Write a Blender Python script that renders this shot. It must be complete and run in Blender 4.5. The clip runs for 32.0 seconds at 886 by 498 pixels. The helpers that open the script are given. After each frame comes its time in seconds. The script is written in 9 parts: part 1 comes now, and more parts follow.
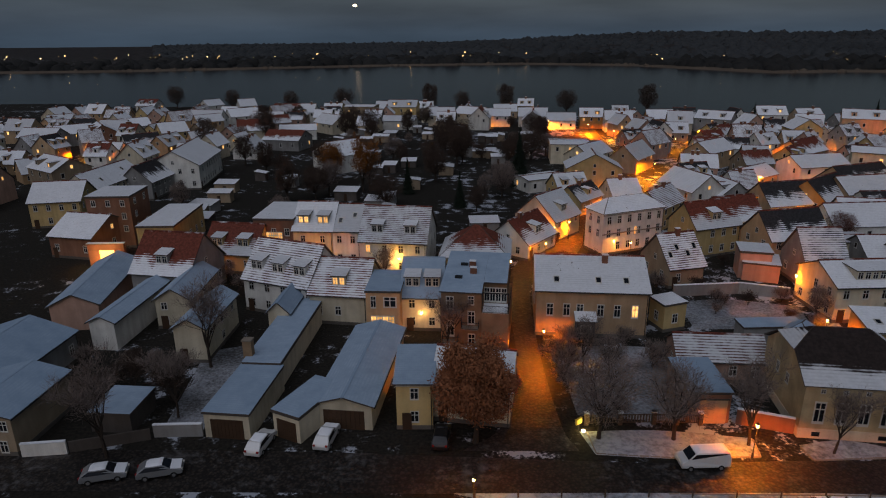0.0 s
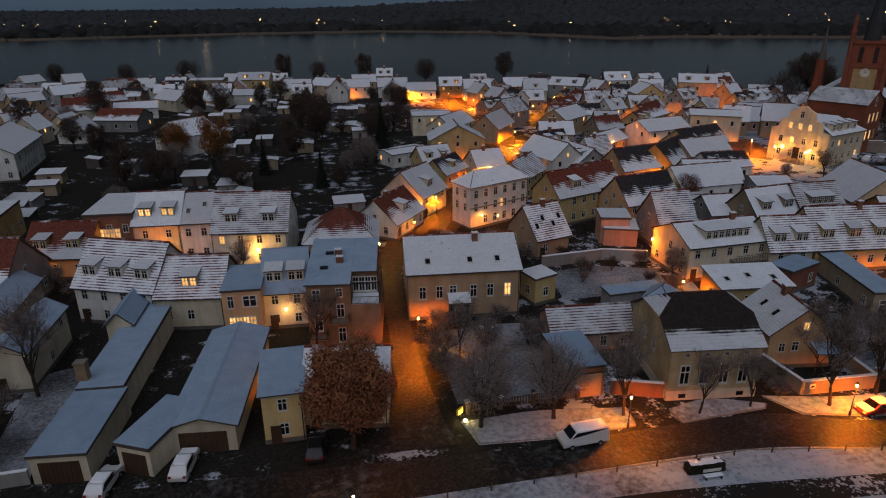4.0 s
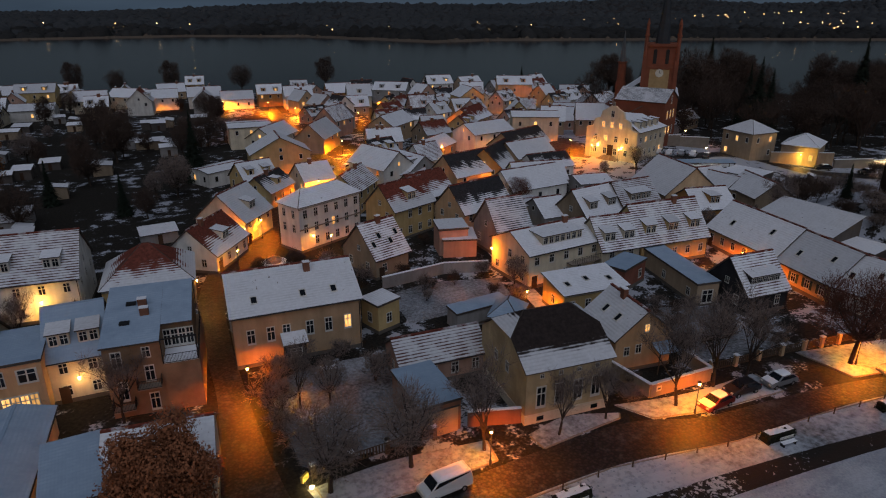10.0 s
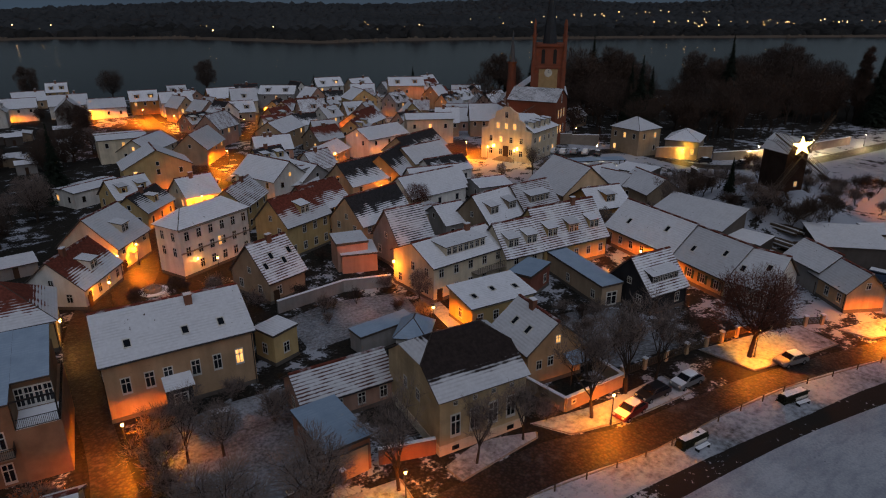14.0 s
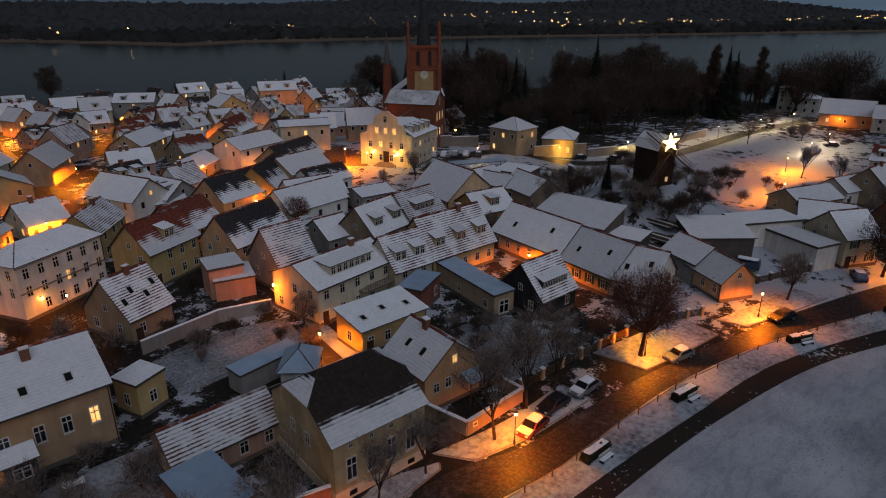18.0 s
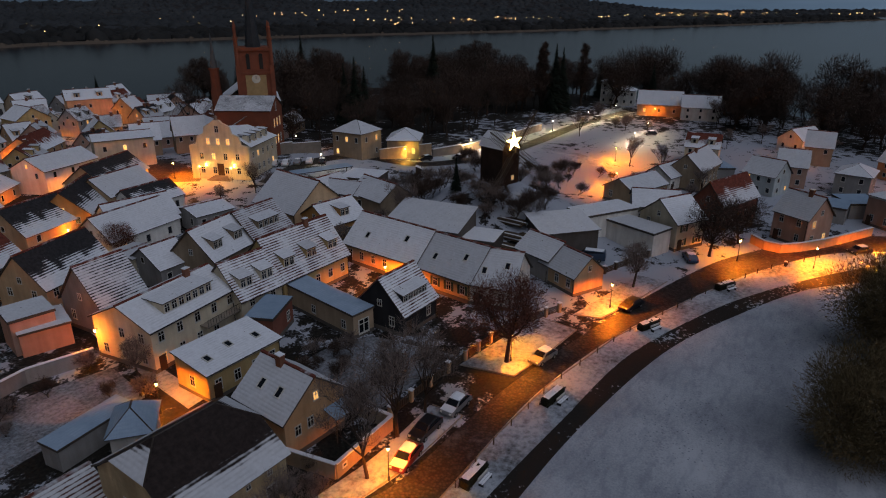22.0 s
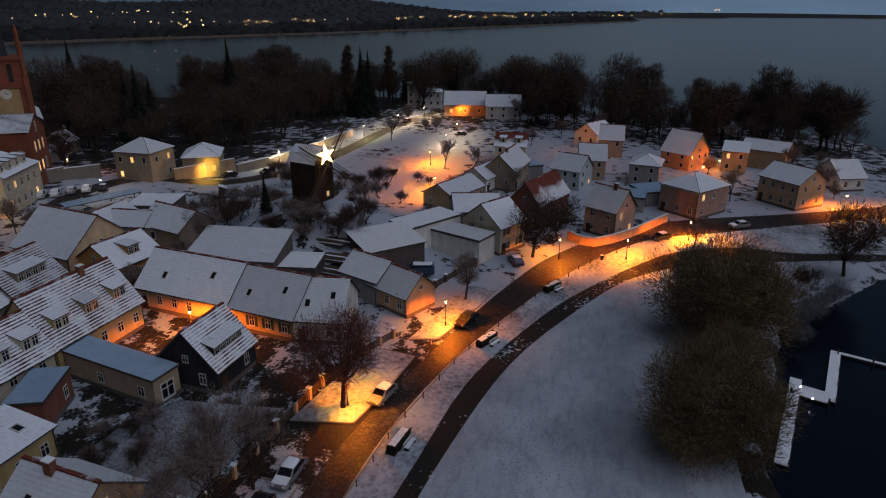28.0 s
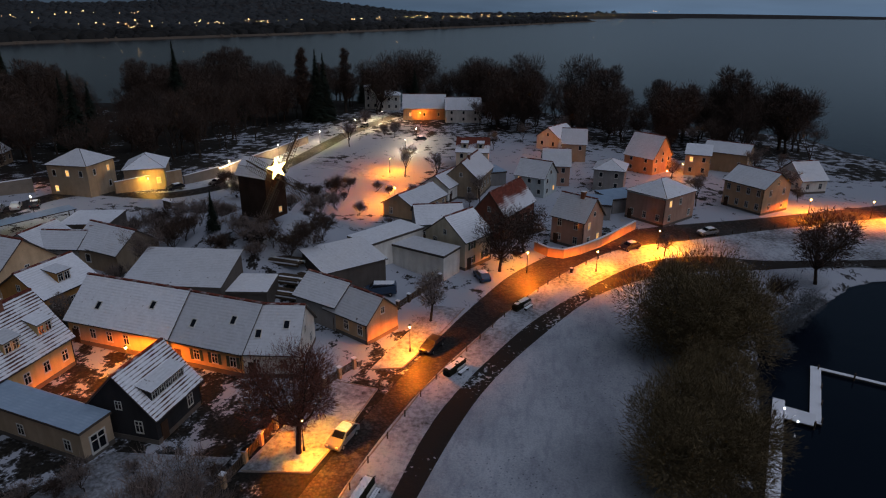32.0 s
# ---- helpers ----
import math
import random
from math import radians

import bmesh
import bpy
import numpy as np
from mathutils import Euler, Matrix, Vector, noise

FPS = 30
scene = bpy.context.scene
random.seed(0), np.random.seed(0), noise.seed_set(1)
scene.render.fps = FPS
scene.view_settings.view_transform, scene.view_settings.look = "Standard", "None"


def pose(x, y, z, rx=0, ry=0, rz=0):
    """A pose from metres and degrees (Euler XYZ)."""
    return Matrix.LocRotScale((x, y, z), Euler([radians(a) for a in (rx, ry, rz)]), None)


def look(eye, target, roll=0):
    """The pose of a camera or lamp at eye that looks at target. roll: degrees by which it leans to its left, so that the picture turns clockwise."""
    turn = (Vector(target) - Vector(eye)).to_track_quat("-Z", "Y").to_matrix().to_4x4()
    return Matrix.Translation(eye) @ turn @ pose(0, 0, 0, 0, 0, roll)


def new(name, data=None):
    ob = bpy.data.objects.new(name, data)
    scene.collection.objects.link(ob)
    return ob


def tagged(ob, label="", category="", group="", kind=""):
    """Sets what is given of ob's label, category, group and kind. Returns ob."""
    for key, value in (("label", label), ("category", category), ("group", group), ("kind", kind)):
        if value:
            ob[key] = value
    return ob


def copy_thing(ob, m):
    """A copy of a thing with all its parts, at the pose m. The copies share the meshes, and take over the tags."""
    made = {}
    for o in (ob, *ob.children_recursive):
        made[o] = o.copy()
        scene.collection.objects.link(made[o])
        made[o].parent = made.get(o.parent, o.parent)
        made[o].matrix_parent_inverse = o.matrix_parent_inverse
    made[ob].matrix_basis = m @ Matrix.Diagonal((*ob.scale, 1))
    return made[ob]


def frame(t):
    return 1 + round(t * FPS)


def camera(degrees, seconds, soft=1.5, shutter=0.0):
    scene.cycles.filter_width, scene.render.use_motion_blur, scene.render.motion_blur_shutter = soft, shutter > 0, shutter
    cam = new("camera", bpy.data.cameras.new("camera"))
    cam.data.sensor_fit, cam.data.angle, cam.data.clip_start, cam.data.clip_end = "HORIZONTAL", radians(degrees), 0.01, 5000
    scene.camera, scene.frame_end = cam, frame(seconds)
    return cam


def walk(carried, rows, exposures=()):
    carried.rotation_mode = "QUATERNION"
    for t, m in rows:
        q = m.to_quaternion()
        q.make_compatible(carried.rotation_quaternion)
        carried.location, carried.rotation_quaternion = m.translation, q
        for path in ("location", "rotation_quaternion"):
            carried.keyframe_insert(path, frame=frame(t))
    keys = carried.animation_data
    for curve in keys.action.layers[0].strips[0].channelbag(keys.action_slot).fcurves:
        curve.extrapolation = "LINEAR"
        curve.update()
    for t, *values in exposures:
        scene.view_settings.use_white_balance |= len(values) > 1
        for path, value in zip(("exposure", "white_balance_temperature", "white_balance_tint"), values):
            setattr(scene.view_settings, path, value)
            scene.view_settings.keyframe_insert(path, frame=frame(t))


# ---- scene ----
cam = camera(69.77, 32.0, soft=1.1)
# seconds, place of the drone in metres, then yaw, pitch and lean in degrees
PATH = [
    (0, 0, -0, 40.382, 0.855, -18.378, 0.525),
    (0.5, 0.111, 0.63, 40.407, -0.48, -18.404, 0.528),
    (1, 0.175, 1.255, 40.447, -2.015, -18.465, 0.539),
    (1.5, 0.23, 1.899, 40.478, -3.627, -18.62, 0.478),
    (2, 0.309, 2.59, 40.491, -5.19, -19.176, 0.459),
    (2.5, 0.432, 3.267, 40.528, -6.764, -19.913, 0.43),
    (3, 0.564, 3.935, 40.607, -8.348, -20.646, 0.391),
    (3.5, 0.739, 4.548, 40.646, -9.972, -21.029, 0.367),
    (5.5, 1.47, 7.134, 40.654, -15.347, -20.983, 0.258),
    (6, 1.663, 7.77, 40.67, -16.585, -20.968, 0.198),
    (7, 2.109, 9.023, 40.704, -19.239, -20.977, 0.124),
    (8, 2.582, 10.28, 40.733, -21.869, -20.966, 0.018),
    (9, 3.131, 11.474, 40.741, -24.324, -20.954, -0.02),
    (10, 3.754, 12.613, 40.68, -26.972, -20.872, -0.065),
    (11, 4.34, 13.748, 40.808, -29.433, -20.925, -0.068),
    (12, 4.917, 14.941, 40.825, -31.906, -20.909, -0.138),
    (13, 5.686, 16.067, 40.887, -34.204, -20.885, -0.089),
    (14, 6.525, 17.133, 40.954, -36.471, -20.9, -0.07),
    (14.5, 6.943, 17.595, 40.959, -37.733, -20.862, -0.056),
    (16.5, 8.59, 19.571, 41.111, -43.1, -20.856, -0.103),
    (17, 9.05, 20.021, 41.18, -44.406, -20.882, -0.127),
    (18, 9.995, 20.942, 41.273, -47.332, -20.886, -0.123),
    (19, 11.042, 21.887, 41.291, -50.428, -20.891, -0.113),
    (20, 12.05, 22.705, 41.22, -53.774, -20.82, -0.109),
    (21, 13.076, 23.466, 41.402, -57.687, -20.896, -0.034),
    (22, 14.176, 24.192, 41.625, -61.437, -21, -0.148),
    (23, 15.352, 24.821, 41.716, -65.395, -21.04, -0.213),
    (24, 16.593, 25.414, 41.653, -69.368, -20.984, -0.238),
    (25, 17.877, 25.996, 41.689, -72.041, -20.953, -0.341),
    (26, 19.218, 26.626, 41.705, -74.596, -20.907, -0.326),
    (26.5, 19.921, 26.859, 41.724, -75.844, -20.879, -0.327),
    (28.5, 22.982, 27.613, 41.624, -79.055, -20.744, -0.317),
    (29, 23.779, 27.765, 41.602, -79.563, -20.695, -0.261),
    (30, 25.381, 28.059, 41.688, -80.324, -20.7, -0.214),
    (31, 26.981, 28.439, 41.704, -81.17, -20.648, -0.247),
    (32, 28.619, 28.857, 41.914, -82.178, -20.719, -0.39),
]
walk(cam, [(t, pose(x, y, z, 90 + pitch, 0, yaw) @ pose(0, 0, 0, 0, 0, -lean)) for t, x, y, z, yaw, pitch, lean in PATH],
     [(0, 0.1, 6950, 20), (8, 0.0, 6700, 20), (17, -0.1, 6800, 20), (26, -0.06, 6450, 20), (32, 0.0, 6400, 20)])

# ---- light: winter dusk, thick cloud, the last light high and behind the drone ----
world = bpy.data.worlds.new("dusk")
scene.world = world
world.use_nodes = True
wn = world.node_tree.nodes
wl = world.node_tree.links
wn.clear()
w_out = wn.new("ShaderNodeOutputWorld")
w_bg = wn.new("ShaderNodeBackground")
w_sky = wn.new("ShaderNodeTexSky")
w_sky.sky_type = "NISHITA"
w_sky.sun_disc = False
w_sky.sun_elevation = radians(7)
w_sky.sun_rotation = radians(217)
w_sky.dust_density = 3.0
w_cloud = wn.new("ShaderNodeMixRGB")
w_cloud.blend_type = "MIX"
w_cloud.inputs[0].default_value = 0.88
w_cloud.inputs[2].default_value = (0.25, 0.45, 0.68, 1)
w_noise = wn.new("ShaderNodeTexNoise")
w_noise.inputs["Scale"].default_value = 3.0
w_noise.inputs["Detail"].default_value = 5.0
w_map = wn.new("ShaderNodeMapping")
w_map.inputs["Scale"].default_value = (1, 1, 7)
w_tc = wn.new("ShaderNodeTexCoord")
w_ramp = wn.new("ShaderNodeMapRange")
w_ramp.inputs["From Min"].default_value = 0.3
w_ramp.inputs["From Max"].default_value = 0.7
w_ramp.inputs["To Min"].default_value = 0.75
w_ramp.inputs["To Max"].default_value = 1.25
w_mul = wn.new("ShaderNodeMixRGB")
w_mul.blend_type = "MULTIPLY"
w_mul.inputs[0].default_value = 1.0
wl.new(w_tc.outputs["Generated"], w_map.inputs[0])
wl.new(w_map.outputs[0], w_noise.inputs["Vector"])
wl.new(w_noise.outputs[0], w_ramp.inputs[0])
wl.new(w_sky.outputs[0], w_cloud.inputs[1])
wl.new(w_cloud.outputs[0], w_mul.inputs[1])
wl.new(w_ramp.outputs[0], w_mul.inputs[2])
w_sep = wn.new("ShaderNodeSeparateXYZ")
wl.new(w_tc.outputs["Generated"], w_sep.inputs[0])
w_low = wn.new("ShaderNodeMapRange")
w_low.inputs["From Max"].default_value = 0.22
w_low.inputs["To Min"].default_value = 3.1
w_low.inputs["To Max"].default_value = 0.9
wl.new(w_sep.outputs[2], w_low.inputs[0])
w_mul2 = wn.new("ShaderNodeMixRGB")
w_mul2.blend_type = "MULTIPLY"
w_mul2.inputs[0].default_value = 1.0
wl.new(w_mul.outputs[0], w_mul2.inputs[1])
w_glow = wn.new("ShaderNodeVectorMath")
w_glow.operation = "DOT_PRODUCT"
w_glow.inputs[1].default_value = (0.84, -0.54, 0)
wl.new(w_tc.outputs["Generated"], w_glow.inputs[0])
w_thin = wn.new("ShaderNodeMapRange")
w_thin.inputs["From Min"].default_value = 0.45
w_thin.inputs["To Min"].default_value = 1.0
w_thin.inputs["To Max"].default_value = 2.5
wl.new(w_glow.outputs["Value"], w_thin.inputs[0])
w_both = wn.new("ShaderNodeMath")
w_both.operation = "MULTIPLY"
wl.new(w_low.outputs[0], w_both.inputs[0])
wl.new(w_thin.outputs[0], w_both.inputs[1])
wl.new(w_both.outputs[0], w_mul2.inputs[2])
wl.new(w_mul2.outputs[0], w_bg.inputs[0])
w_bg.inputs[1].default_value = 0.046
wl.new(w_bg.outputs[0], w_out.inputs[0])

dusk = new("sun", bpy.data.lights.new("sun", "SUN"))
dusk.data.energy = 1.0
dusk.data.angle = radians(80)
dusk.data.color = (0.75, 0.86, 1.0)
dusk.matrix_world = look((-22, -58, 100), (0, 0, 0))

# ---- materials ----
SODIUM = (1.0, 0.20, 0.003)
WARM = (1.0, 0.62, 0.22)
MATS = {}


def node_material(name, rough=0.8, metal=0.0):
    m = bpy.data.materials.new(name)
    m.use_nodes = True
    b = m.node_tree.nodes["Principled BSDF"]
    b.inputs["Roughness"].default_value = rough
    if rough >= 0.7:
        b.inputs["Specular IOR Level"].default_value = 0.15
    b.inputs["Metallic"].default_value = metal
    b.inputs["Specular IOR Level"].default_value = 0.5 if rough < 0.5 or metal > 0 else 0.12
    return m, m.node_tree.nodes, m.node_tree.links, b


def noise_of(n, l, scale, detail=4.0, coord="Object", rough=0.55):
    tc = n.new("ShaderNodeTexCoord")
    t = n.new("ShaderNodeTexNoise")
    t.inputs["Scale"].default_value = scale
    t.inputs["Detail"].default_value = detail
    t.inputs["Roughness"].default_value = rough
    l.new(tc.outputs[coord], t.inputs["Vector"])
    return t.outputs[0]


def ramp_of(n, l, value, stops):
    r = n.new("ShaderNodeValToRGB")
    e = r.color_ramp.elements
    while len(e) < len(stops):
        e.new(0.5)
    for k, (p, c) in zip(e, stops):
        k.position = p
        k.color = (*c, 1) if len(c) == 3 else c
    l.new(value, r.inputs[0])
    return r.outputs[0]


def mix_of(n, l, fac, a, b, mode="MIX"):
    x = n.new("ShaderNodeMixRGB")
    x.blend_type = mode
    for slot, v in ((0, fac), (1, a), (2, b)):
        if isinstance(v, (int, float)):
            x.inputs[slot].default_value = v
        elif isinstance(v, tuple):
            x.inputs[slot].default_value = (*v, 1)
        else:
            l.new(v, x.inputs[slot])
    return x.outputs[0]


def math_of(n, l, op, a, b=0.0):
    x = n.new("ShaderNodeMath")
    x.operation = op
    for slot, v in ((0, a), (1, b)):
        if isinstance(v, (int, float)):
            x.inputs[slot].default_value = v
        else:
            l.new(v, x.inputs[slot])
    return x.outputs[0]


def bump_of(n, l, b, height, strength=0.3, dist=0.05):
    k = n.new("ShaderNodeBump")
    k.inputs["Strength"].default_value = strength
    k.inputs["Distance"].default_value = dist
    l.new(height, k.inputs["Height"])
    l.new(k.outputs[0], b.inputs["Normal"])


def tone(c, k):
    return tuple(min(1.0, v * k) for v in c)


def plain(name, col, rough=0.7, metal=0.0, scale=3.0, vary=0.25, bump=0.15):
    """A surface of one colour with stains at two scales and a fine relief."""
    if name in MATS:
        return MATS[name]
    m, n, l, b = node_material(name, rough, metal)
    big = noise_of(n, l, scale * 0.25, 3)
    fine = noise_of(n, l, scale * 6, 5)
    c1 = ramp_of(n, l, big, [(0.3, tone(col, 1 - vary)), (0.7, tone(col, 1 + vary * 0.5))])
    c2 = mix_of(n, l, 0.35, c1, ramp_of(n, l, fine, [(0.3, tone(col, 1 - vary)), (0.75, tone(col, 1.1))]))
    info = n.new("ShaderNodeObjectInfo")
    hs = n.new("ShaderNodeHueSaturation")
    l.new(c2, hs.inputs["Color"])
    l.new(math_of(n, l, "ADD", math_of(n, l, "MULTIPLY", info.outputs["Random"], 0.16), 0.92), hs.inputs["Value"])
    l.new(hs.outputs[0], b.inputs["Base Color"])
    bump_of(n, l, b, fine, bump)
    MATS[name] = m
    return m


def glow(name, col, power):
    if name in MATS:
        return MATS[name]
    m, n, l, b = node_material(name, 0.4)
    b.inputs["Base Color"].default_value = (*tone(col, 0.8), 1)
    b.inputs["Emission Color"].default_value = (*col, 1)
    b.inputs["Emission Strength"].default_value = power
    MATS[name] = m
    return m


def lit_pane():
    """A window with a lamp behind it: curtains and bright patches."""
    m, n, l, b = node_material("lit_pane", 0.2)
    f = noise_of(n, l, 2.2, 2, "Object")
    info = n.new("ShaderNodeObjectInfo")
    c = ramp_of(n, l, f, [(0.25, (0.5, 0.17, 0.02)), (0.55, (1.0, 0.55, 0.16)), (0.8, (1.0, 0.8, 0.42))])
    l.new(c, b.inputs["Emission Color"])
    l.new(math_of(n, l, "ADD", math_of(n, l, "MULTIPLY", info.outputs["Random"], 1.3), 0.6), b.inputs["Emission Strength"])
    b.inputs["Base Color"].default_value = (0.2, 0.12, 0.05, 1)
    return m


SNOW = (0.80, 0.82, 0.86)


def roof_material(name, tile, thaw):
    """Roof tiles under snow. thaw: none, rows (tile rows show), top (bare towards the ridge), bare."""
    m, n, l, b = node_material(name, 0.75)
    uv = n.new("ShaderNodeUVMap")
    sep = n.new("ShaderNodeSeparateXYZ")
    l.new(uv.outputs[0], sep.inputs[0])
    u, v = sep.outputs[0], sep.outputs[1]
    big = noise_of(n, l, 0.5, 4)
    mid = noise_of(n, l, 2.5, 4)
    fine = noise_of(n, l, 14.0, 4)
    rows = n.new("ShaderNodeTexWave")
    rows.wave_type = "BANDS"
    rows.bands_direction = "Y"
    rows.inputs["Scale"].default_value = 0.314 * 2.5
    rows.inputs["Distortion"].default_value = 0.6
    rows.inputs["Detail"].default_value = 2.0
    rows.inputs["Detail Scale"].default_value = 3.0
    l.new(uv.outputs[0], rows.inputs["Vector"])
    pan = n.new("ShaderNodeTexWave")
    pan.bands_direction = "X"
    pan.inputs["Scale"].default_value = 0.314 * 4
    l.new(uv.outputs[0], pan.inputs["Vector"])
    tilecol = ramp_of(n, l, mid, [(0.3, tone(tile, 0.6)), (0.7, tone(tile, 1.25))])
    snowcol = ramp_of(n, l, mid, [(0.25, tone(SNOW, 0.84)), (0.7, SNOW)])
    press = math_of(n, l, "MULTIPLY", ramp_of(n, l, big, [(0.42, (0, 0, 0)), (0.62, (1, 1, 1))]), ramp_of(n, l, rows.outputs["Fac"], [(0.1, (0.35, 0.35, 0.35)), (0.6, (0, 0, 0))]))
    snowcol = mix_of(n, l, press, snowcol, tone(SNOW, 0.55))
    info = n.new("ShaderNodeObjectInfo")
    shade_of_roof = n.new("ShaderNodeHueSaturation")
    l.new(snowcol, shade_of_roof.inputs["Color"])
    l.new(math_of(n, l, "ADD", math_of(n, l, "MULTIPLY", info.outputs["Random"], 0.34), 0.70), shade_of_roof.inputs["Value"])
    snowcol = shade_of_roof.outputs[0]
    if thaw == "none":
        cover = math_of(n, l, "GREATER_THAN", math_of(n, l, "ADD", mid, math_of(n, l, "MULTIPLY", big, 0.6)), 0.54)
    elif thaw == "thin":
        tilecol = ramp_of(n, l, big, [(0.3, tone(tile, 0.9)), (0.7, tone(tile, 1.1))])
        cover = math_of(n, l, "ADD", math_of(n, l, "MULTIPLY", big, 0.30), 0.13)
    elif thaw == "rows":
        k = math_of(n, l, "ADD", math_of(n, l, "MULTIPLY", rows.outputs["Fac"], 0.6), math_of(n, l, "ADD", math_of(n, l, "MULTIPLY", big, 1.2), math_of(n, l, "MULTIPLY", mid, 0.35)))
        cover = math_of(n, l, "MULTIPLY", math_of(n, l, "SUBTRACT", k, 0.80), 5.0)
    else:
        edge = 3.1 if thaw == "top" else 2.5
        k = math_of(n, l, "SUBTRACT", math_of(n, l, "ADD", edge, math_of(n, l, "MULTIPLY", math_of(n, l, "SUBTRACT", big, 0.5), 6.0 if thaw == "top" else 3.0)), v)
        k = math_of(n, l, "ADD", k, math_of(n, l, "MULTIPLY", math_of(n, l, "SUBTRACT", rows.outputs["Fac"], 0.6), 1.4 if thaw == "top" else 0.6))
        cover = math_of(n, l, "MULTIPLY", k, 1.6)
    clamp = n.new("ShaderNodeClamp")
    l.new(cover, clamp.inputs[0])
    col = mix_of(n, l, clamp.outputs[0], tilecol, snowcol)
    l.new(col, b.inputs["Base Color"])
    h = math_of(n, l, "ADD", math_of(n, l, "MULTIPLY", rows.outputs["Fac"], 0.5), math_of(n, l, "ADD", math_of(n, l, "MULTIPLY", pan.outputs["Fac"], 0.25), math_of(n, l, "MULTIPLY", fine, 0.3)))
    bump_of(n, l, b, h, 0.25, 0.06)
    return m


RED = (0.16, 0.045, 0.03)
SLATE = (0.035, 0.033, 0.035)
COVERS = {
    "snow": roof_material("snowy_roof", (0.10, 0.07, 0.06), "none"),
    "stripe": roof_material("snow_striped_tiles", (0.12, 0.055, 0.045), "rows"),
    "stripedark": roof_material("snow_striped_slate", SLATE, "rows"),
    "patch": roof_material("thawing_red_tiles", RED, "top"),
    "patchdark": roof_material("thawing_slate", SLATE, "top"),
    "patchstripe": roof_material("snow_striped_red_tiles", RED, "rows"),
    "thin": roof_material("thin_snow_on_felt", (0.13, 0.25, 0.38), "thin"),
    "dark": roof_material("bare_dark_tiles", (0.030, 0.022, 0.020), "bare"),
}
WALLS = {
    "cream": (0.60, 0.53, 0.40), "white": (0.72, 0.70, 0.65), "ochre": (0.46, 0.31, 0.19), "yellow": (0.55, 0.40, 0.19),
    "peach": (0.52, 0.36, 0.22), "pink": (0.48, 0.30, 0.23), "tan": (0.34, 0.26, 0.18), "grey": (0.30, 0.29, 0.28),
    # orange also serves the orange-lit houses: lamplight put into their wall colour
    "brick": (0.26, 0.13, 0.085), "brickred": (0.22, 0.085, 0.06), "apricot": (0.55, 0.35, 0.20), "orange": (0.50, 0.26, 0.09),
    "umber": (0.36, 0.25, 0.17), "stained": (0.52, 0.40, 0.24), "dark": (0.10, 0.085, 0.075), "black": (0.035, 0.035, 0.038), "blue": (0.42, 0.46, 0.46),
}


def wall_material(key):
    """Old render: cloudy patches, run-off streaks under eaves and sills, flaked spots and a fine grain."""
    name = "render_" + key
    if name in MATS:
        return MATS[name]
    col, vary = tone(WALLS[key], 1.12), 0.4 if key == "stained" else 0.24
    m, n, l, b = node_material(name, 0.88)
    big, fine = noise_of(n, l, 0.45, 4), noise_of(n, l, 11.0, 5)
    tc = n.new("ShaderNodeTexCoord")
    tall = n.new("ShaderNodeMapping")
    tall.inputs["Scale"].default_value = (1.3, 1.3, 0.14)
    l.new(tc.outputs["Object"], tall.inputs[0])
    run = n.new("ShaderNodeTexNoise")
    run.inputs["Scale"].default_value = 1.0
    run.inputs["Detail"].default_value = 5.0
    l.new(tall.outputs[0], run.inputs["Vector"])
    c = ramp_of(n, l, big, [(0.3, tone(col, 1 - vary)), (0.7, tone(col, 1 + vary * 0.5))])
    c = mix_of(n, l, 0.3, c, ramp_of(n, l, fine, [(0.3, tone(col, 0.72)), (0.75, tone(col, 1.12))]))
    c = mix_of(n, l, 0.45, c, mix_of(n, l, 1.0, c, ramp_of(n, l, run.outputs[0], [(0.3, (0.62, 0.59, 0.56)), (0.62, (1, 1, 1))]), "MULTIPLY"))
    flake = ramp_of(n, l, noise_of(n, l, 1.7, 6, rough=0.7), [(0.63, (0, 0, 0)), (0.68, (0.7, 0.7, 0.7))])
    c = mix_of(n, l, flake, c, tone(col, 0.62))
    info = n.new("ShaderNodeObjectInfo")
    hs = n.new("ShaderNodeHueSaturation")
    l.new(c, hs.inputs["Color"])
    l.new(math_of(n, l, "ADD", math_of(n, l, "MULTIPLY", info.outputs["Random"], 0.3), 0.82), hs.inputs["Value"])
    l.new(hs.outputs[0], b.inputs["Base Color"])
    bump_of(n, l, b, fine, 0.25)
    MATS[name] = m
    return m


M_TRIM = plain("dark_trim", (0.09, 0.075, 0.065), 0.7)
M_PLINTH = plain("damp_plinth", (0.13, 0.115, 0.10), 0.9)
M_FRAME = plain("white_frame", (0.62, 0.60, 0.55), 0.5)
M_GATE = plain("brown_gate", (0.07, 0.04, 0.025), 0.6)
M_CHIM = plain("chimney_brick", (0.22, 0.10, 0.065), 0.85)
M_IRON = plain("dark_iron", (0.03, 0.03, 0.032), 0.45, 0.6)
M_SNOW = plain("snow", SNOW, 0.7, 0, 1.2, 0.10, 0.35)
M_RIDGE = COVERS["patchstripe"]
M_WOODPOST = plain("old_wood", (0.09, 0.065, 0.045), 0.8)
M_STONE = plain("old_stone", (0.25, 0.21, 0.17), 0.85)
M_LIT = lit_pane()
M_GLASS, gn, gl, gb = node_material("window_glass", 0.06)
gb.inputs["Base Color"].default_value = (0.012, 0.014, 0.018, 1)
M_BULB = glow("sodium_bulb", (1.0, 0.5, 0.1), 40.0)
M_COOLBULB = glow("pale_bulb", (1.0, 0.86, 0.55), 20.0)


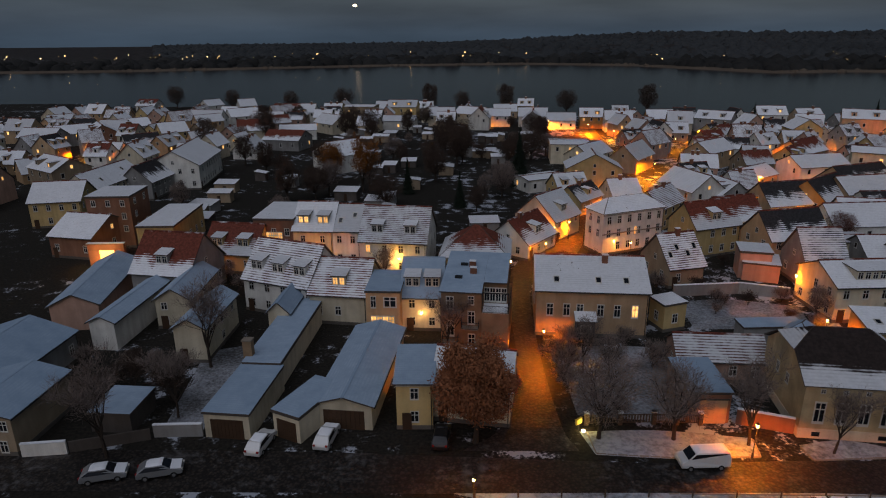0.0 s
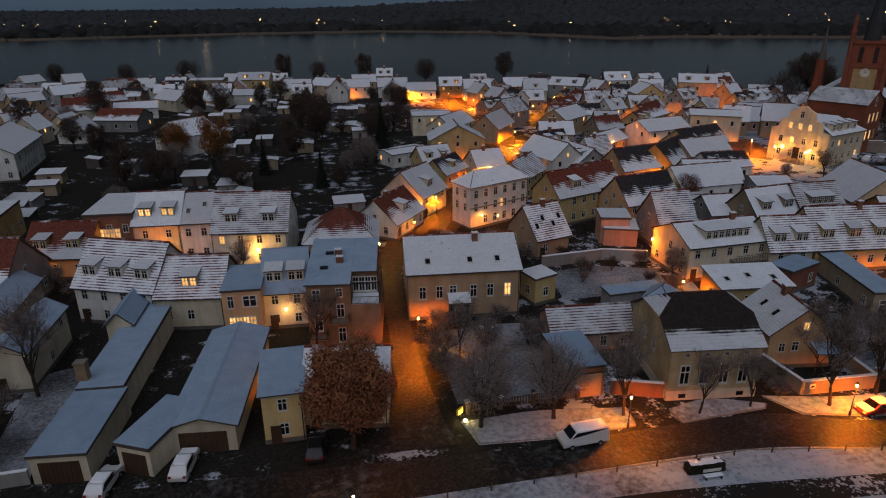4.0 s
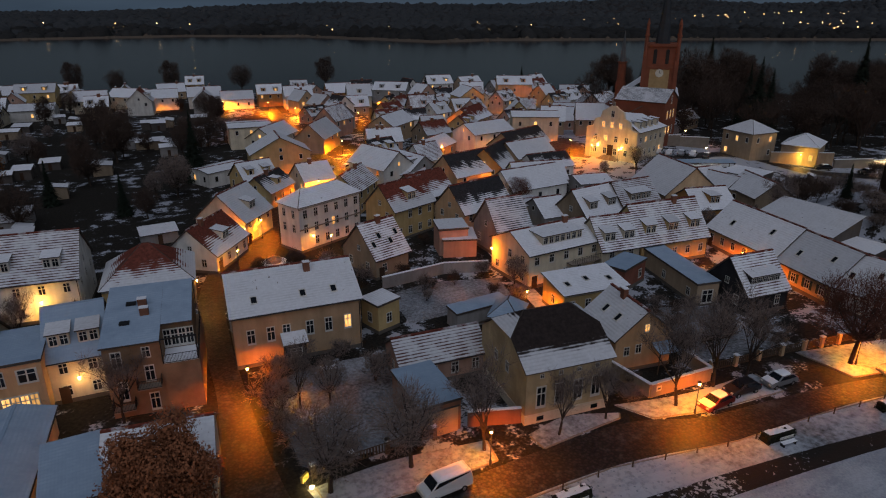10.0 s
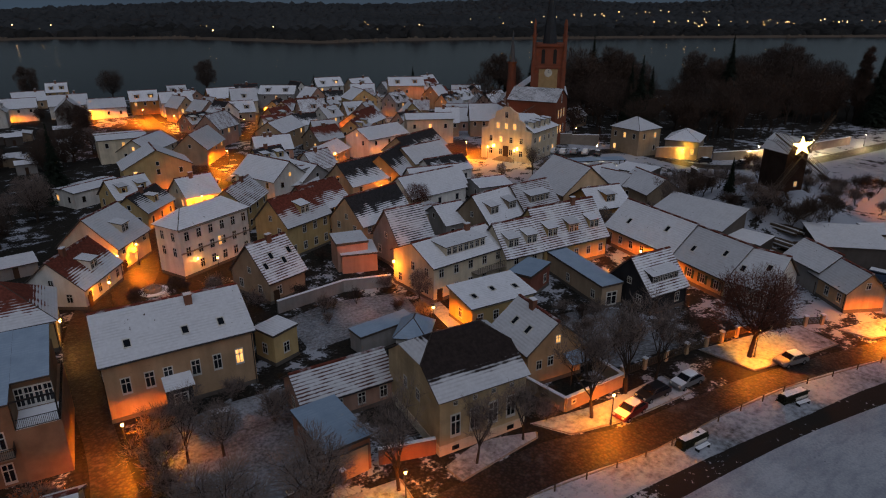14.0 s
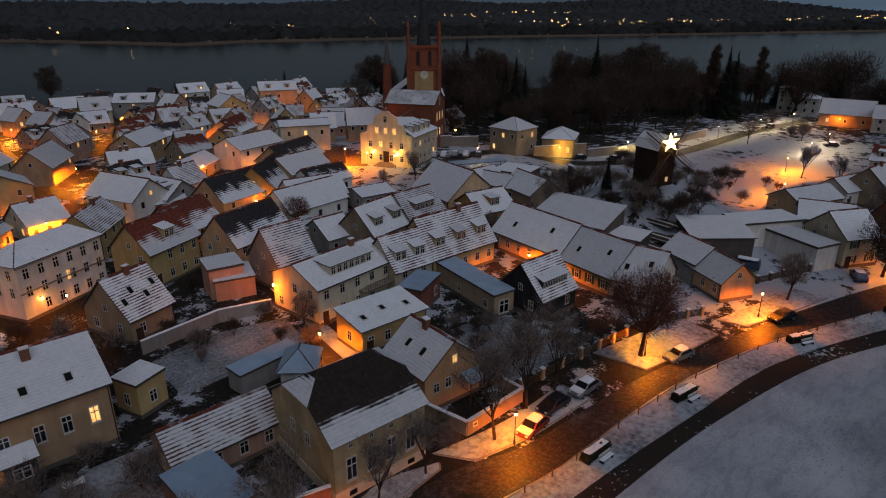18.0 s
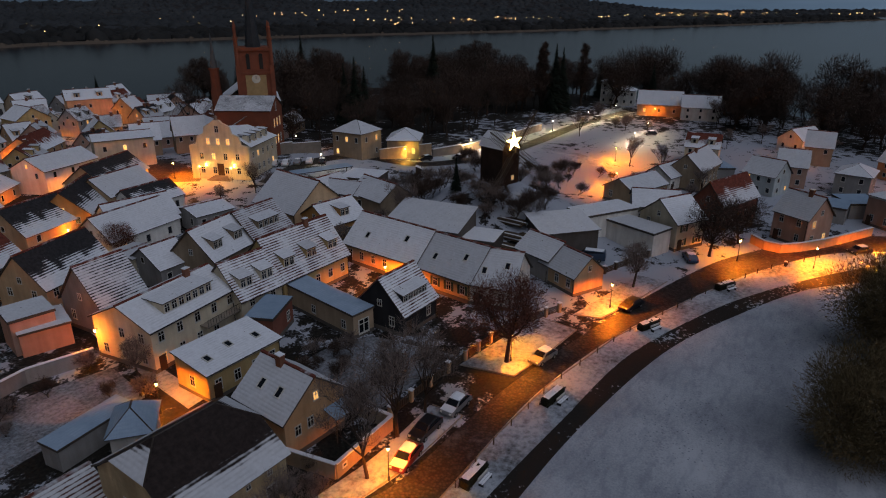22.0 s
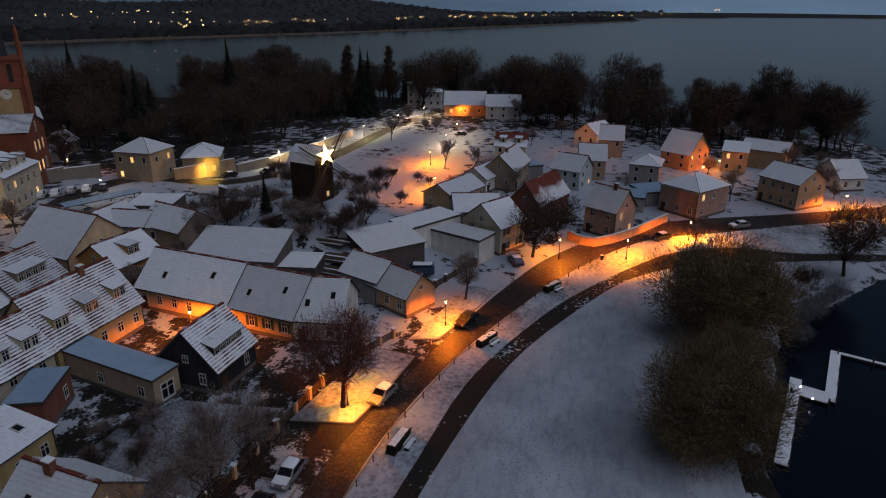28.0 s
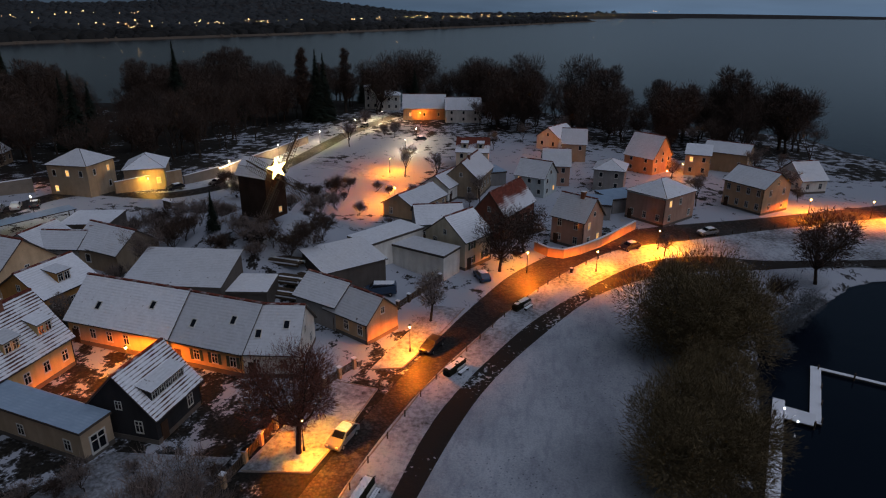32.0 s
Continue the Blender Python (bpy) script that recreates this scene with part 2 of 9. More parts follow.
# ---- mesh helpers ----
def mesh_of(bm, name, mats):
    me = bpy.data.meshes.new(name)
    bm.normal_update()
    bm.to_mesh(me)
    bm.free()
    for m in mats if isinstance(mats, (list, tuple)) else [mats]:
        me.materials.append(m)
    return me


def part(name, bm, material, parent, label=""):
    ob = new(name, mesh_of(bm, name, material))
    ob.parent = parent
    if label:
        ob["label"] = label
    return ob


def piece(name, me, parent, m):
    ob = new(name, me)
    ob.parent = parent
    ob.matrix_basis = m
    return ob


def thing(name, label, category, m, group="", kind=""):
    ob = new(name)
    ob.matrix_basis = m
    ob.empty_display_size = 0.3
    return tagged(ob, label, category, group, kind)


def box(bm, x0, y0, z0, x1, y1, z1, mat=0):
    v = [bm.verts.new(p) for p in ((x0, y0, z0), (x1, y0, z0), (x1, y1, z0), (x0, y1, z0), (x0, y0, z1), (x1, y0, z1), (x1, y1, z1), (x0, y1, z1))]
    for f in ((3, 2, 1, 0), (4, 5, 6, 7), (0, 1, 5, 4), (1, 2, 6, 5), (2, 3, 7, 6), (3, 0, 4, 7)):
        bm.faces.new([v[k] for k in f]).material_index = mat


def tube(bm, a, b, ra, rb, sides=6, mat=0, cap=True):
    a, b = Vector(a), Vector(b)
    q = (b - a).to_track_quat("Z", "Y")
    rings = []
    for c, r in ((a, ra), (b, rb)):
        rings.append([bm.verts.new(c + q @ Vector((r * math.cos(2 * math.pi * k / sides), r * math.sin(2 * math.pi * k / sides), 0))) for k in range(sides)])
    for k in range(sides):
        bm.faces.new((rings[0][k], rings[0][(k + 1) % sides], rings[1][(k + 1) % sides], rings[1][k])).material_index = mat
    if cap:
        bm.faces.new(rings[1]).material_index = mat
        bm.faces.new(rings[0][::-1]).material_index = mat


def prism(bm, pts, z0, z1, mat=0, top=None):
    """An upright prism over a plan outline."""
    lo = [bm.verts.new((*p, z0)) for p in pts]
    hi = [bm.verts.new((*p, z1)) for p in pts]
    n = len(pts)
    area = sum(pts[k][0] * pts[(k + 1) % n][1] - pts[(k + 1) % n][0] * pts[k][1] for k in range(n))
    if area < 0:
        lo, hi = lo[::-1], hi[::-1]
    bm.faces.new(hi).material_index = mat if top is None else top
    bm.faces.new(lo[::-1]).material_index = mat
    for k in range(n):
        bm.faces.new((lo[k], lo[(k + 1) % n], hi[(k + 1) % n], hi[k])).material_index = mat


def slab(bm, pts, thick=0.17):
    """A roof plane: first edge of pts is the eave; carries metres along and up the slope in its UV."""
    uv = bm.loops.layers.uv.verify()
    p = [Vector(q) for q in pts]
    e = (p[1] - p[0]).normalized()
    nrm = e.cross(p[2] - p[1]).normalized()
    if nrm.z < 0:
        nrm = -nrm
    up = nrm.cross(e)
    if up.z < 0:
        up = -up
    lift = nrm * thick
    lo = [bm.verts.new(q) for q in p]
    hi = [bm.verts.new(q + lift) for q in p]
    f = bm.faces.new(hi)
    f.normal_update()
    if f.normal.z < 0:
        f.normal_flip()
    for lp in f.loops:
        r = lp.vert.co - p[0]
        lp[uv].uv = (r.dot(e), r.dot(up))
    g = bm.faces.new(lo)
    g.material_index = 1
    n = len(p)
    for k in range(n):
        bm.faces.new((lo[k], lo[(k + 1) % n], hi[(k + 1) % n], hi[k])).material_index = 1


def lattice(bm, xs, zs, solid, y0, y1, mat=0):
    """One connected plate of bars: the cells (i, j) of the grid xs, zs for which solid(i, j) holds, y0 to y1 thick."""
    seen = {}

    def v(i, j, y):
        if (i, j, y) not in seen:
            seen[i, j, y] = bm.verts.new((xs[i], y, zs[j]))
        return seen[i, j, y]
    n, m = len(xs) - 1, len(zs) - 1
    ok = {(i, j) for i in range(n) for j in range(m) if solid(i, j)}
    for i, j in ok:
        bm.faces.new((v(i, j, y0), v(i + 1, j, y0), v(i + 1, j + 1, y0), v(i, j + 1, y0))).material_index = mat
        for di, dj, a, b in ((-1, 0, (0, 1), (0, 0)), (1, 0, (1, 0), (1, 1)), (0, -1, (0, 0), (1, 0)), (0, 1, (1, 1), (0, 1))):
            if (i + di, j + dj) not in ok:
                p, q = (i + a[0], j + a[1]), (i + b[0], j + b[1])
                bm.faces.new((v(*p, y0), v(*p, y1), v(*q, y1), v(*q, y0))).material_index = mat


def unit_frame(cross):
    bm = bmesh.new()
    xs = [-0.5, -0.40, -0.04, 0.04, 0.40, 0.5]
    zs = [-0.06, 0.07, 0.62, 0.67, 0.93, 1.0]
    lattice(bm, xs, zs, lambda i, j: i in (0, 4) or j in (0, 4) or (cross and (i == 2 or j == 2)), -0.05, 0.02)
    return mesh_of(bm, "window", M_FRAME)


def unit_pane(mat, name):
    bm = bmesh.new()
    box(bm, -0.40, -0.02, 0.07, 0.40, 0.015, 0.93)
    return mesh_of(bm, name, mat)


FRAME_CROSS, FRAME_PLAIN = unit_frame(True), unit_frame(False)
PANE_DARK, PANE_LIT = unit_pane(M_GLASS, "pane"), unit_pane(M_LIT, "lit_pane")


def far_window(mat, name):
    bm = bmesh.new()
    lattice(bm, [-0.5, -0.40, 0.40, 0.5], [-0.06, 0.07, 0.93, 1.0], lambda i, j: i != 1 or j != 1, -0.05, 0.02)
    q = [bm.verts.new(c) for c in ((-0.40, -0.02, 0.07), (0.40, -0.02, 0.07), (0.40, -0.02, 0.93), (-0.40, -0.02, 0.93))]
    bm.faces.new(q).material_index = 1
    return mesh_of(bm, name, [M_FRAME, mat])


FAR_DARK, FAR_LIT = far_window(M_GLASS, "window"), far_window(M_LIT, "lit_window")


def window(parent, m, w, h, lit=False, cross=True):
    if not cross:
        return piece("window", FAR_LIT if lit else FAR_DARK, parent, m @ Matrix.Diagonal((w, 1, h, 1)))
    ob = piece("window", FRAME_CROSS if cross else FRAME_PLAIN, parent, m @ Matrix.Diagonal((w, 1, h, 1)))
    p = piece("pane", PANE_LIT if lit else PANE_DARK, ob, Matrix.Identity(4))
    if lit:
        p["label"] = "warmly lit window pane"
    return ob


def shutter_mesh():
    bm = bmesh.new()
    lattice(bm, [-0.21, -0.15, 0.15, 0.21], [0.0, 0.06, 0.47, 0.53, 0.94, 1.0], lambda i, j: i != 1 or j in (0, 2, 4), -0.05, 0.0)
    q = [bm.verts.new(c) for c in ((-0.15, -0.02, 0.06), (0.15, -0.02, 0.06), (0.15, -0.02, 0.94), (-0.15, -0.02, 0.94))]
    bm.faces.new(q)
    return mesh_of(bm, "shutter", plain("green_shutter", (0.06, 0.10, 0.07), 0.6))


SHUTTER = shutter_mesh()
bm = bmesh.new()
xs, zs = [-0.42, -0.32, 0.32, 0.42], [-0.6, -0.5, 0.5, 0.6]
lattice(bm, xs, zs, lambda i, j: i != 1 or j != 1, -0.11, 0.0)
bmesh.ops.rotate(bm, verts=bm.verts, cent=(0, 0, 0), matrix=Matrix.Rotation(radians(-90), 3, "X"))
SKYLIGHT = mesh_of(bm, "skylight", M_FRAME)
bm = bmesh.new()
box(bm, -0.33, -0.51, -0.02, 0.33, 0.51, 0.05)
SKYPANE = mesh_of(bm, "pane", M_GLASS)
HOUSES = []
OFTEN_SEEN_FROM = Vector((14, 20, 0))


def house(x, y, rot, w, d, ze, zr, ridge, wall, cover, label, roof="gable", floors=2, lit=0, sky=0, chim=0, dorm=0, box_dormer=0,
          balc=0, ribbon=0, gate=0, bigwin=0, dlit=0, bands=0, far=0, base=0.0, tall=0, wins=None, skies=None, chims=None, front_door=1):
    rnd = random.Random(int(x * 31 + y * 17))
    root = thing("house", label, "house", pose(x, y, base, 0, 0, rot), "houses of the old town")
    X, Y, o = w / 2, d / 2, 0.32
    HOUSES.append((x, y, rot, w, d))
    mw, cov = wall_material(wall), COVERS[cover]
    # walls
    bm = bmesh.new()
    if roof in ("flat", "hip", "halfhip") or roof == "mono":
        zb = zr if roof == "mono" else ze
        v = [bm.verts.new(p) for p in ((-X, -Y, -0.6), (X, -Y, -0.6), (X, Y, -0.6), (-X, Y, -0.6), (-X, -Y, ze), (X, -Y, ze), (X, Y, zb), (-X, Y, zb))]
        for f in ((4, 5, 6, 7), (0, 1, 5, 4), (1, 2, 6, 5), (2, 3, 7, 6), (3, 0, 4, 7)):
            bm.faces.new([v[k] for k in f])
        if roof == "halfhip":
            zm = (ze + zr) / 2 + 0.3
            k = (zm - ze) / (zr - ze)
            for s in (-1, 1):
                q = [bm.verts.new((s * (X - 0.01), yy, zz)) for yy, zz in ((-Y, ze), (Y, ze), (Y * (1 - k), zm), (-Y * (1 - k), zm))]
                bm.faces.new(q if s > 0 else q[::-1])
    else:
        a, b = (X, Y) if ridge == "x" else (Y, X)
        pts = ((-b, -0.6), (b, -0.6), (b, ze), (0, zr), (-b, ze))
        ends = []
        for s in (-1, 1):
            ends.append([bm.verts.new((s * a, p, z) if ridge == "x" else (p, -s * a, z)) for p, z in pts])
        bm.faces.new(ends[0][::-1])
        bm.faces.new(ends[1])
        for k in range(5):
            bm.faces.new((ends[0][k], ends[0][(k + 1) % 5], ends[1][(k + 1) % 5], ends[1][k]))
    part("wall", bm, mw, root)
    # roof
    bm = bmesh.new()
    if roof == "flat":
        slab(bm, ((-X - 0.15, -Y - 0.15, ze), (X + 0.15, -Y - 0.15, ze), (X + 0.15, Y + 0.15, ze + 0.12), (-X - 0.15, Y + 0.15, ze + 0.12)), max(0.15, zr - ze))
    elif roof == "mono":
        k = (zr - ze) / d * o
        slab(bm, ((-X - o, -Y - o, ze - k), (X + o, -Y - o, ze - k), (X + o, Y + o, zr + k), (-X - o, Y + o, zr + k)))
    elif roof in ("hip", "halfhip"):
        a, b, r = (X, Y, max(0.2, X - Y)) if X >= Y else (X, Y, 0.2)
        if roof == "hip":
            if X >= Y:
                slab(bm, ((-X - o, -Y - o, ze), (X + o, -Y - o, ze), (r, 0, zr), (-r, 0, zr)))
                slab(bm, ((X + o, Y + o, ze), (-X - o, Y + o, ze), (-r, 0, zr), (r, 0, zr)))
                slab(bm, ((-X - o, Y + o, ze), (-X - o, -Y - o, ze), (-r, 0, zr)))
                slab(bm, ((X + o, -Y - o, ze), (X + o, Y + o, ze), (r, 0, zr)))
            else:
                r = Y - X
                slab(bm, ((-X - o, -Y - o, ze), (X + o, -Y - o, ze), (0, -r, zr)))
                slab(bm, ((X + o, Y + o, ze), (-X - o, Y + o, ze), (0, r, zr)))
                slab(bm, ((-X - o, Y + o, ze), (-X - o, -Y - o, ze), (0, -r, zr), (0, r, zr)))
                slab(bm, ((X + o, -Y - o, ze), (X + o, Y + o, ze), (0, r, zr), (0, -r, zr)))
        else:
            zm = (ze + zr) / 2 + 0.3
            k = (zm - ze) / (zr - ze)
            ym, rx = Y * (1 - k), X * 0.55
            for s in (-1, 1):
                slab(bm, ((-s * (X + o), s * (-Y - o), ze), (s * (X + o), s * (-Y - o), ze), (s * (X + o), -s * ym, zm), (s * rx, 0, zr), (-s * rx, 0, zr), (-s * (X + o), -s * ym, zm)))
                slab(bm, ((s * (X + o), -ym, zm), (s * (X + o), ym, zm), (s * rx, 0, zr)))
    else:
        a, b = (X, Y) if ridge == "x" else (Y, X)
        k = (zr - ze) / b * o
        for s in (-1, 1):
            q = [(-s * (a + o), s * (-b - o), ze - k), (s * (a + o), s * (-b - o), ze - k), (s * (a + o), 0, zr), (-s * (a + o), 0, zr)]
            if ridge == "y":
                q = [(-p[1], p[0], p[2]) for p in q]
            slab(bm, q)
    rf = part("roof", bm, [cov, M_TRIM], root)
    if roof == "gable":
        a, b = (X, Y) if ridge == "x" else (Y, X)
        turn_r = Matrix.Identity(4) if ridge == "x" else pose(0, 0, 0, 0, 0, 90)
        bm = bmesh.new()
        prism(bm, [(-a - o, -0.17), (a + o, -0.17), (a + o, 0.17), (-a - o, 0.17)], zr + 0.0, zr + (0.27 if cover != "thin" else 0.172))
        part("ridge_tiles", bm, M_RIDGE if cover != "thin" else cov, root).matrix_basis = turn_r
        if not far:
            k = (zr - ze) / b * o
            for s in (-1, 1):
                bm = bmesh.new()
                tube(bm, (-a - o, s * (b + o + 0.07), ze - k + 0.03), (a + o, s * (b + o + 0.07), ze - k + 0.03), 0.075, 0.075, 6)
                part("gutter", bm, M_IRON, root).matrix_basis = turn_r
    # windows on the sides that the drone looks at
    turn = Matrix.Rotation(radians(rot), 3, "Z")
    sides = [(0, (0, -1), w, Y), (90, (1, 0), d, X), (-90, (-1, 0), d, X)]
    spots = []
    for ang, nv, length, off in sides:
        nw = turn @ Vector((*nv, 0))
        if nw.dot(OFTEN_SEEN_FROM - Vector((x, y, 0))) < -0.12 * (Vector((x, y, 0)) - OFTEN_SEEN_FROM).length or not floors:
            continue
        n = max(1, int(length / (2.5 if ang == 0 else 3.2)))
        if far:
            n = min(n, 3 if ang == 0 else 2)
        fh = ze / floors
        for fl in range(1 if far and floors > 1 and y > 140 else 0, floors):
            for k in range(n):
                px = (k + 0.5) * length / n - length / 2
                if rnd.random() < (0.1 if ang == 0 else 0.25):
                    continue
                spots.append((ang, px, off, fl * fh + fh * 0.32, 0.95, min(1.45, fh * 0.5)))
        if roof == "gable" and zr - ze > 2.4 and ((ang != 0) == (ridge == "x")):
            spots.append((ang, 0.0, off, ze + 0.3, 0.8, 1.0))
    if tall:
        spots = [(0, (k - 1.5) * w / 4.6, Y, 1.9, 1.15, 2.5) for k in range(4)] + [(0, (k - 1.5) * w / 4.6, Y, ze - 0.85, 0.5, 0.5) for k in range(4)]
        spots += [(-90, -1.6, X, 3.9, 0.8, 1.25), (-90, 1.2, X, 3.9, 0.8, 1.25), (90, 1.5, X, 2.2, 0.9, 1.4), (90, -1.5, X, 2.2, 0.9, 1.4)]
        bm = bmesh.new()
        for u0, v0, u1, v1 in ((-X - 0.06, -Y - 0.06, X + 0.06, -Y), (-X - 0.06, -Y, -X, Y), (X, -Y, X + 0.06, Y)):
            box(bm, u0, v0, -0.4, u1, v1, 1.15)
        part("plinth", bm, wall_material("cream"), root, "pale rendered plinth")
        for k in (-1.5, 1.5):
            bm = bmesh.new()
            box(bm, k * w / 4.6 - 0.4, -Y - 0.1, 0.3, k * w / 4.6 + 0.4, -Y - 0.061, 0.8)
            part("basement_window", bm, M_GLASS, root)
    rnd.shuffle(spots)
    if wins is not None:
        reach = {0: Y, 90: X, -90: X}
        spots = [(q[0], q[1], reach[q[0]], *q[2:5]) for q in wins]
    for k, (ang, px, off, z, ww, hh) in enumerate(spots):
        m = pose(0, 0, 0, 0, 0, ang) @ pose(px, -off - 0.004, z)
        window(root, m, ww, hh, k < lit, not far)
        if "shutter" in label and ang == 0 and not far:
            for s in (-1, 1):
                piece("shutter", SHUTTER, root, m @ pose(s * (ww / 2 + 0.24), -0.02, 0) @ Matrix.Diagonal((1, 1, hh, 1)))
    # wide lit or factory windows
    if bigwin:
        m = pose(-0.1, -Y - 0.02, 1.3 if bigwin == 2 else ze - 4.2)
        for k in range(4):
            window(root, m @ pose((k - 1.5) * 0.85, 0, 0), 0.85, 2.0, True)
            if bigwin == 1:
                window(root, m @ pose((k - 1.5) * 0.85, 0, -2.3), 0.85, 2.0, k == 1)
    # door on the long front
    if floors and not far and roof != "flat" and not tall and front_door:
        bm = bmesh.new()
        box(bm, -0.5, -0.09, 0, 0.5, 0.02, 2.05)
        dr = part("door", bm, M_GATE, root)
        dr.matrix_basis = pose(-X + 1.1, -Y, 0)
    for k in range(gate):
        bm = bmesh.new()
        gw = w / gate * 0.72
        edge = [(-gw / 2, 0.02)]
        for j in range(9):
            u0, u1 = -gw / 2 + j * gw / 9, -gw / 2 + (j + 1) * gw / 9
            edge += [(u0, -0.04), (u0 + 0.02, -0.08), (u1 - 0.02, -0.08), (u1, -0.04)]
        prism(bm, edge + [(gw / 2, 0.02)], 0, min(2.3, ze - 0.5))
        gd = part("gate", bm, M_GATE, root, "brown timber garage door")
        gd.matrix_basis = pose((k + 0.5) * w / gate - X, -Y, 0)
    if bands:
        for z in (ze - 0.35, ze * 0.5):
            bm = bmesh.new()
            box(bm, -X - 0.1, -Y - 0.12, z, X + 0.1, -Y, z + 0.22)
            part("cornice", bm, M_STONE, root)
    if floors and not far and not tall:
        bm = bmesh.new()
        for u0, v0, u1, v1 in ((-X - 0.05, -Y - 0.05, X + 0.05, -Y), (-X - 0.05, -Y, -X, Y), (X, -Y, X + 0.05, Y)):
            box(bm, u0, v0, -0.5, u1, v1, 0.5)
        part("plinth", bm, M_PLINTH, root, "dark damp-stained plinth")
        if roof != "flat" and (ridge == "x" or roof in ("hip", "mono")):
            bm = bmesh.new()
            prism(bm, [(-Y - 0.16, ze - 0.24), (-Y, ze - 0.34), (-Y, ze - 0.02), (-Y - 0.24, ze - 0.1)], -X, X)
            bmesh.ops.transform(bm, matrix=Matrix(((0, 0, 1, 0), (1, 0, 0, 0), (0, 1, 0, 0), (0, 0, 0, 1))), verts=bm.verts)
            part("cornice", bm, M_FRAME, root)
            bm = bmesh.new()
            tube(bm, (X - 0.15, -Y - 0.1, 0.05), (X - 0.15, -Y - 0.1, ze - 0.3), 0.05, 0.05, 6)
            tube(bm, (X - 0.15, -Y - 0.1, ze - 0.3), (X - 0.15, -Y - o - 0.05, ze - 0.08), 0.05, 0.05, 6)
            part("rain_pipe", bm, M_IRON, root)
    if roof == "mono":
        for k in range(sky):
            s = piece("skylight", SKYLIGHT, root, pose((k + 0.5) * w / sky - X, -Y * 0.25 + (k % 2) * 0.7, ze + (zr - ze) * (0.375 + (k % 2) * 0.12) + 0.2, math.degrees(math.atan2(zr - ze, d))))
            piece("pane", SKYPANE, s, Matrix.Identity(4))
    # on the roof
    if roof == "gable":
        b = Y if ridge == "x" else X
        a = X if ridge == "x" else Y

        def on(u, q):
            """The pose at u along the ridge and q (0 at the eave, 1 at the ridge) up the front slope."""
            yy = -b * (1 - q)
            m = pose(u, yy, ze + (zr - ze) * q + 0.17)
            return m if ridge == "x" else pose(0, 0, 0, 0, 0, -90) @ m
        slope = math.degrees(math.atan2(zr - ze, b))
        for u, q in skies if skies is not None else [((k + 0.5) * 2 * a / sky - a, 0.35 + 0.2 * (k % 2)) for k in range(sky)]:
            s = piece("skylight", SKYLIGHT, root, on(u, q) @ pose(0, 0, 0.03, slope))
            piece("pane", SKYPANE, s, Matrix.Identity(4))
        for u, q in chims if chims is not None else [(rnd.uniform(-0.4, 0.5) * a, 0.92) for k in range(chim)]:
            bm = bmesh.new()
            box(bm, -0.4, -0.3, -1.2, 0.4, 0.3, 1.0)
            box(bm, -0.46, -0.36, 1.0, 0.46, 0.36, 1.12)
            s = part("chimney", bm, M_CHIM, root)
            bm = bmesh.new()
            box(bm, -0.44, -0.34, 1.12, 0.44, 0.34, 1.22)
            part("snow_cap", bm, M_SNOW, s)
            s.matrix_basis = on(u, q)
        kinds = [(1.75, 1.5) if far else (2.05, 1.6)] * dorm
        if box_dormer or ribbon:
            kinds = [(1.1 * a, 1.5)] if box_dormer else [(1.45 * a, 1.25)]
        for k, (dw, dh) in enumerate(kinds):
            u = (k + 0.5) * 2 * a / len(kinds) - a
            q0 = 0.22
            run = min(b * (0.62 if far else 0.72), (dh - 0.25) / max(0.2, (zr - ze) / b) + 0.9)
            rise = (zr - ze) / b * run
            bm = bmesh.new()
            side = []
            for sx in (-dw / 2, dw / 2):
                side.append([bm.verts.new(p) for p in ((sx, 0, -0.3), (sx, 0, dh), (sx, run, max(dh + 0.12, rise - 0.1)), (sx, run, rise - 0.4))])
            bm.faces.new(side[0][::-1])
            bm.faces.new(side[1])
            for j in range(4):
                bm.faces.new((side[0][j], side[0][(j + 1) % 4], side[1][(j + 1) % 4], side[1][j]))
            dm = part("dormer", bm, mw if not ribbon else wall_material("black"), root)
            dm.matrix_basis = on(u, q0) @ pose(0, 0, -0.17)
            bm = bmesh.new()
            slab(bm, ((-dw / 2 - 0.2, -0.25, dh), (dw / 2 + 0.2, -0.25, dh), (dw / 2 + 0.2, run + 0.2, max(dh + 0.14, rise - 0.06)), (-dw / 2 - 0.2, run + 0.2, max(dh + 0.14, rise - 0.06))), 0.14)
            part("dormer_roof", bm, [COVERS["snow"], M_TRIM], dm)
            nw = max(1, int(dw / 1.0))
            for j in range(nw):
                window(dm, pose((j + 0.5) * dw / nw - dw / 2, -0.01, 0.25), min(0.85, dw / nw * 0.9), dh - 0.4, dlit == 1 or (far and lit and rnd.random() < 0.1), not far)
    for k in range(balc):
        zb = 2.9 + k * 2.6
        bm = bmesh.new()
        box(bm, 0.2, -Y - 1.5, zb, X - 0.3, -Y - 0.01, zb + 0.16)
        bl = part("balcony", bm, M_STONE, root)
        bm = bmesh.new()
        bars = sorted(c for j in range(15) for c in (0.25 + (X - 0.6) * j / 14 - 0.02, 0.25 + (X - 0.6) * j / 14 + 0.02))
        lattice(bm, bars, [zb + 0.16, zb + 1.05, zb + 1.1], lambda i, j: j == 1 or i % 2 == 0, -Y - 1.47, -Y - 1.43)
        part("railing", bm, M_IRON, bl)
    return root


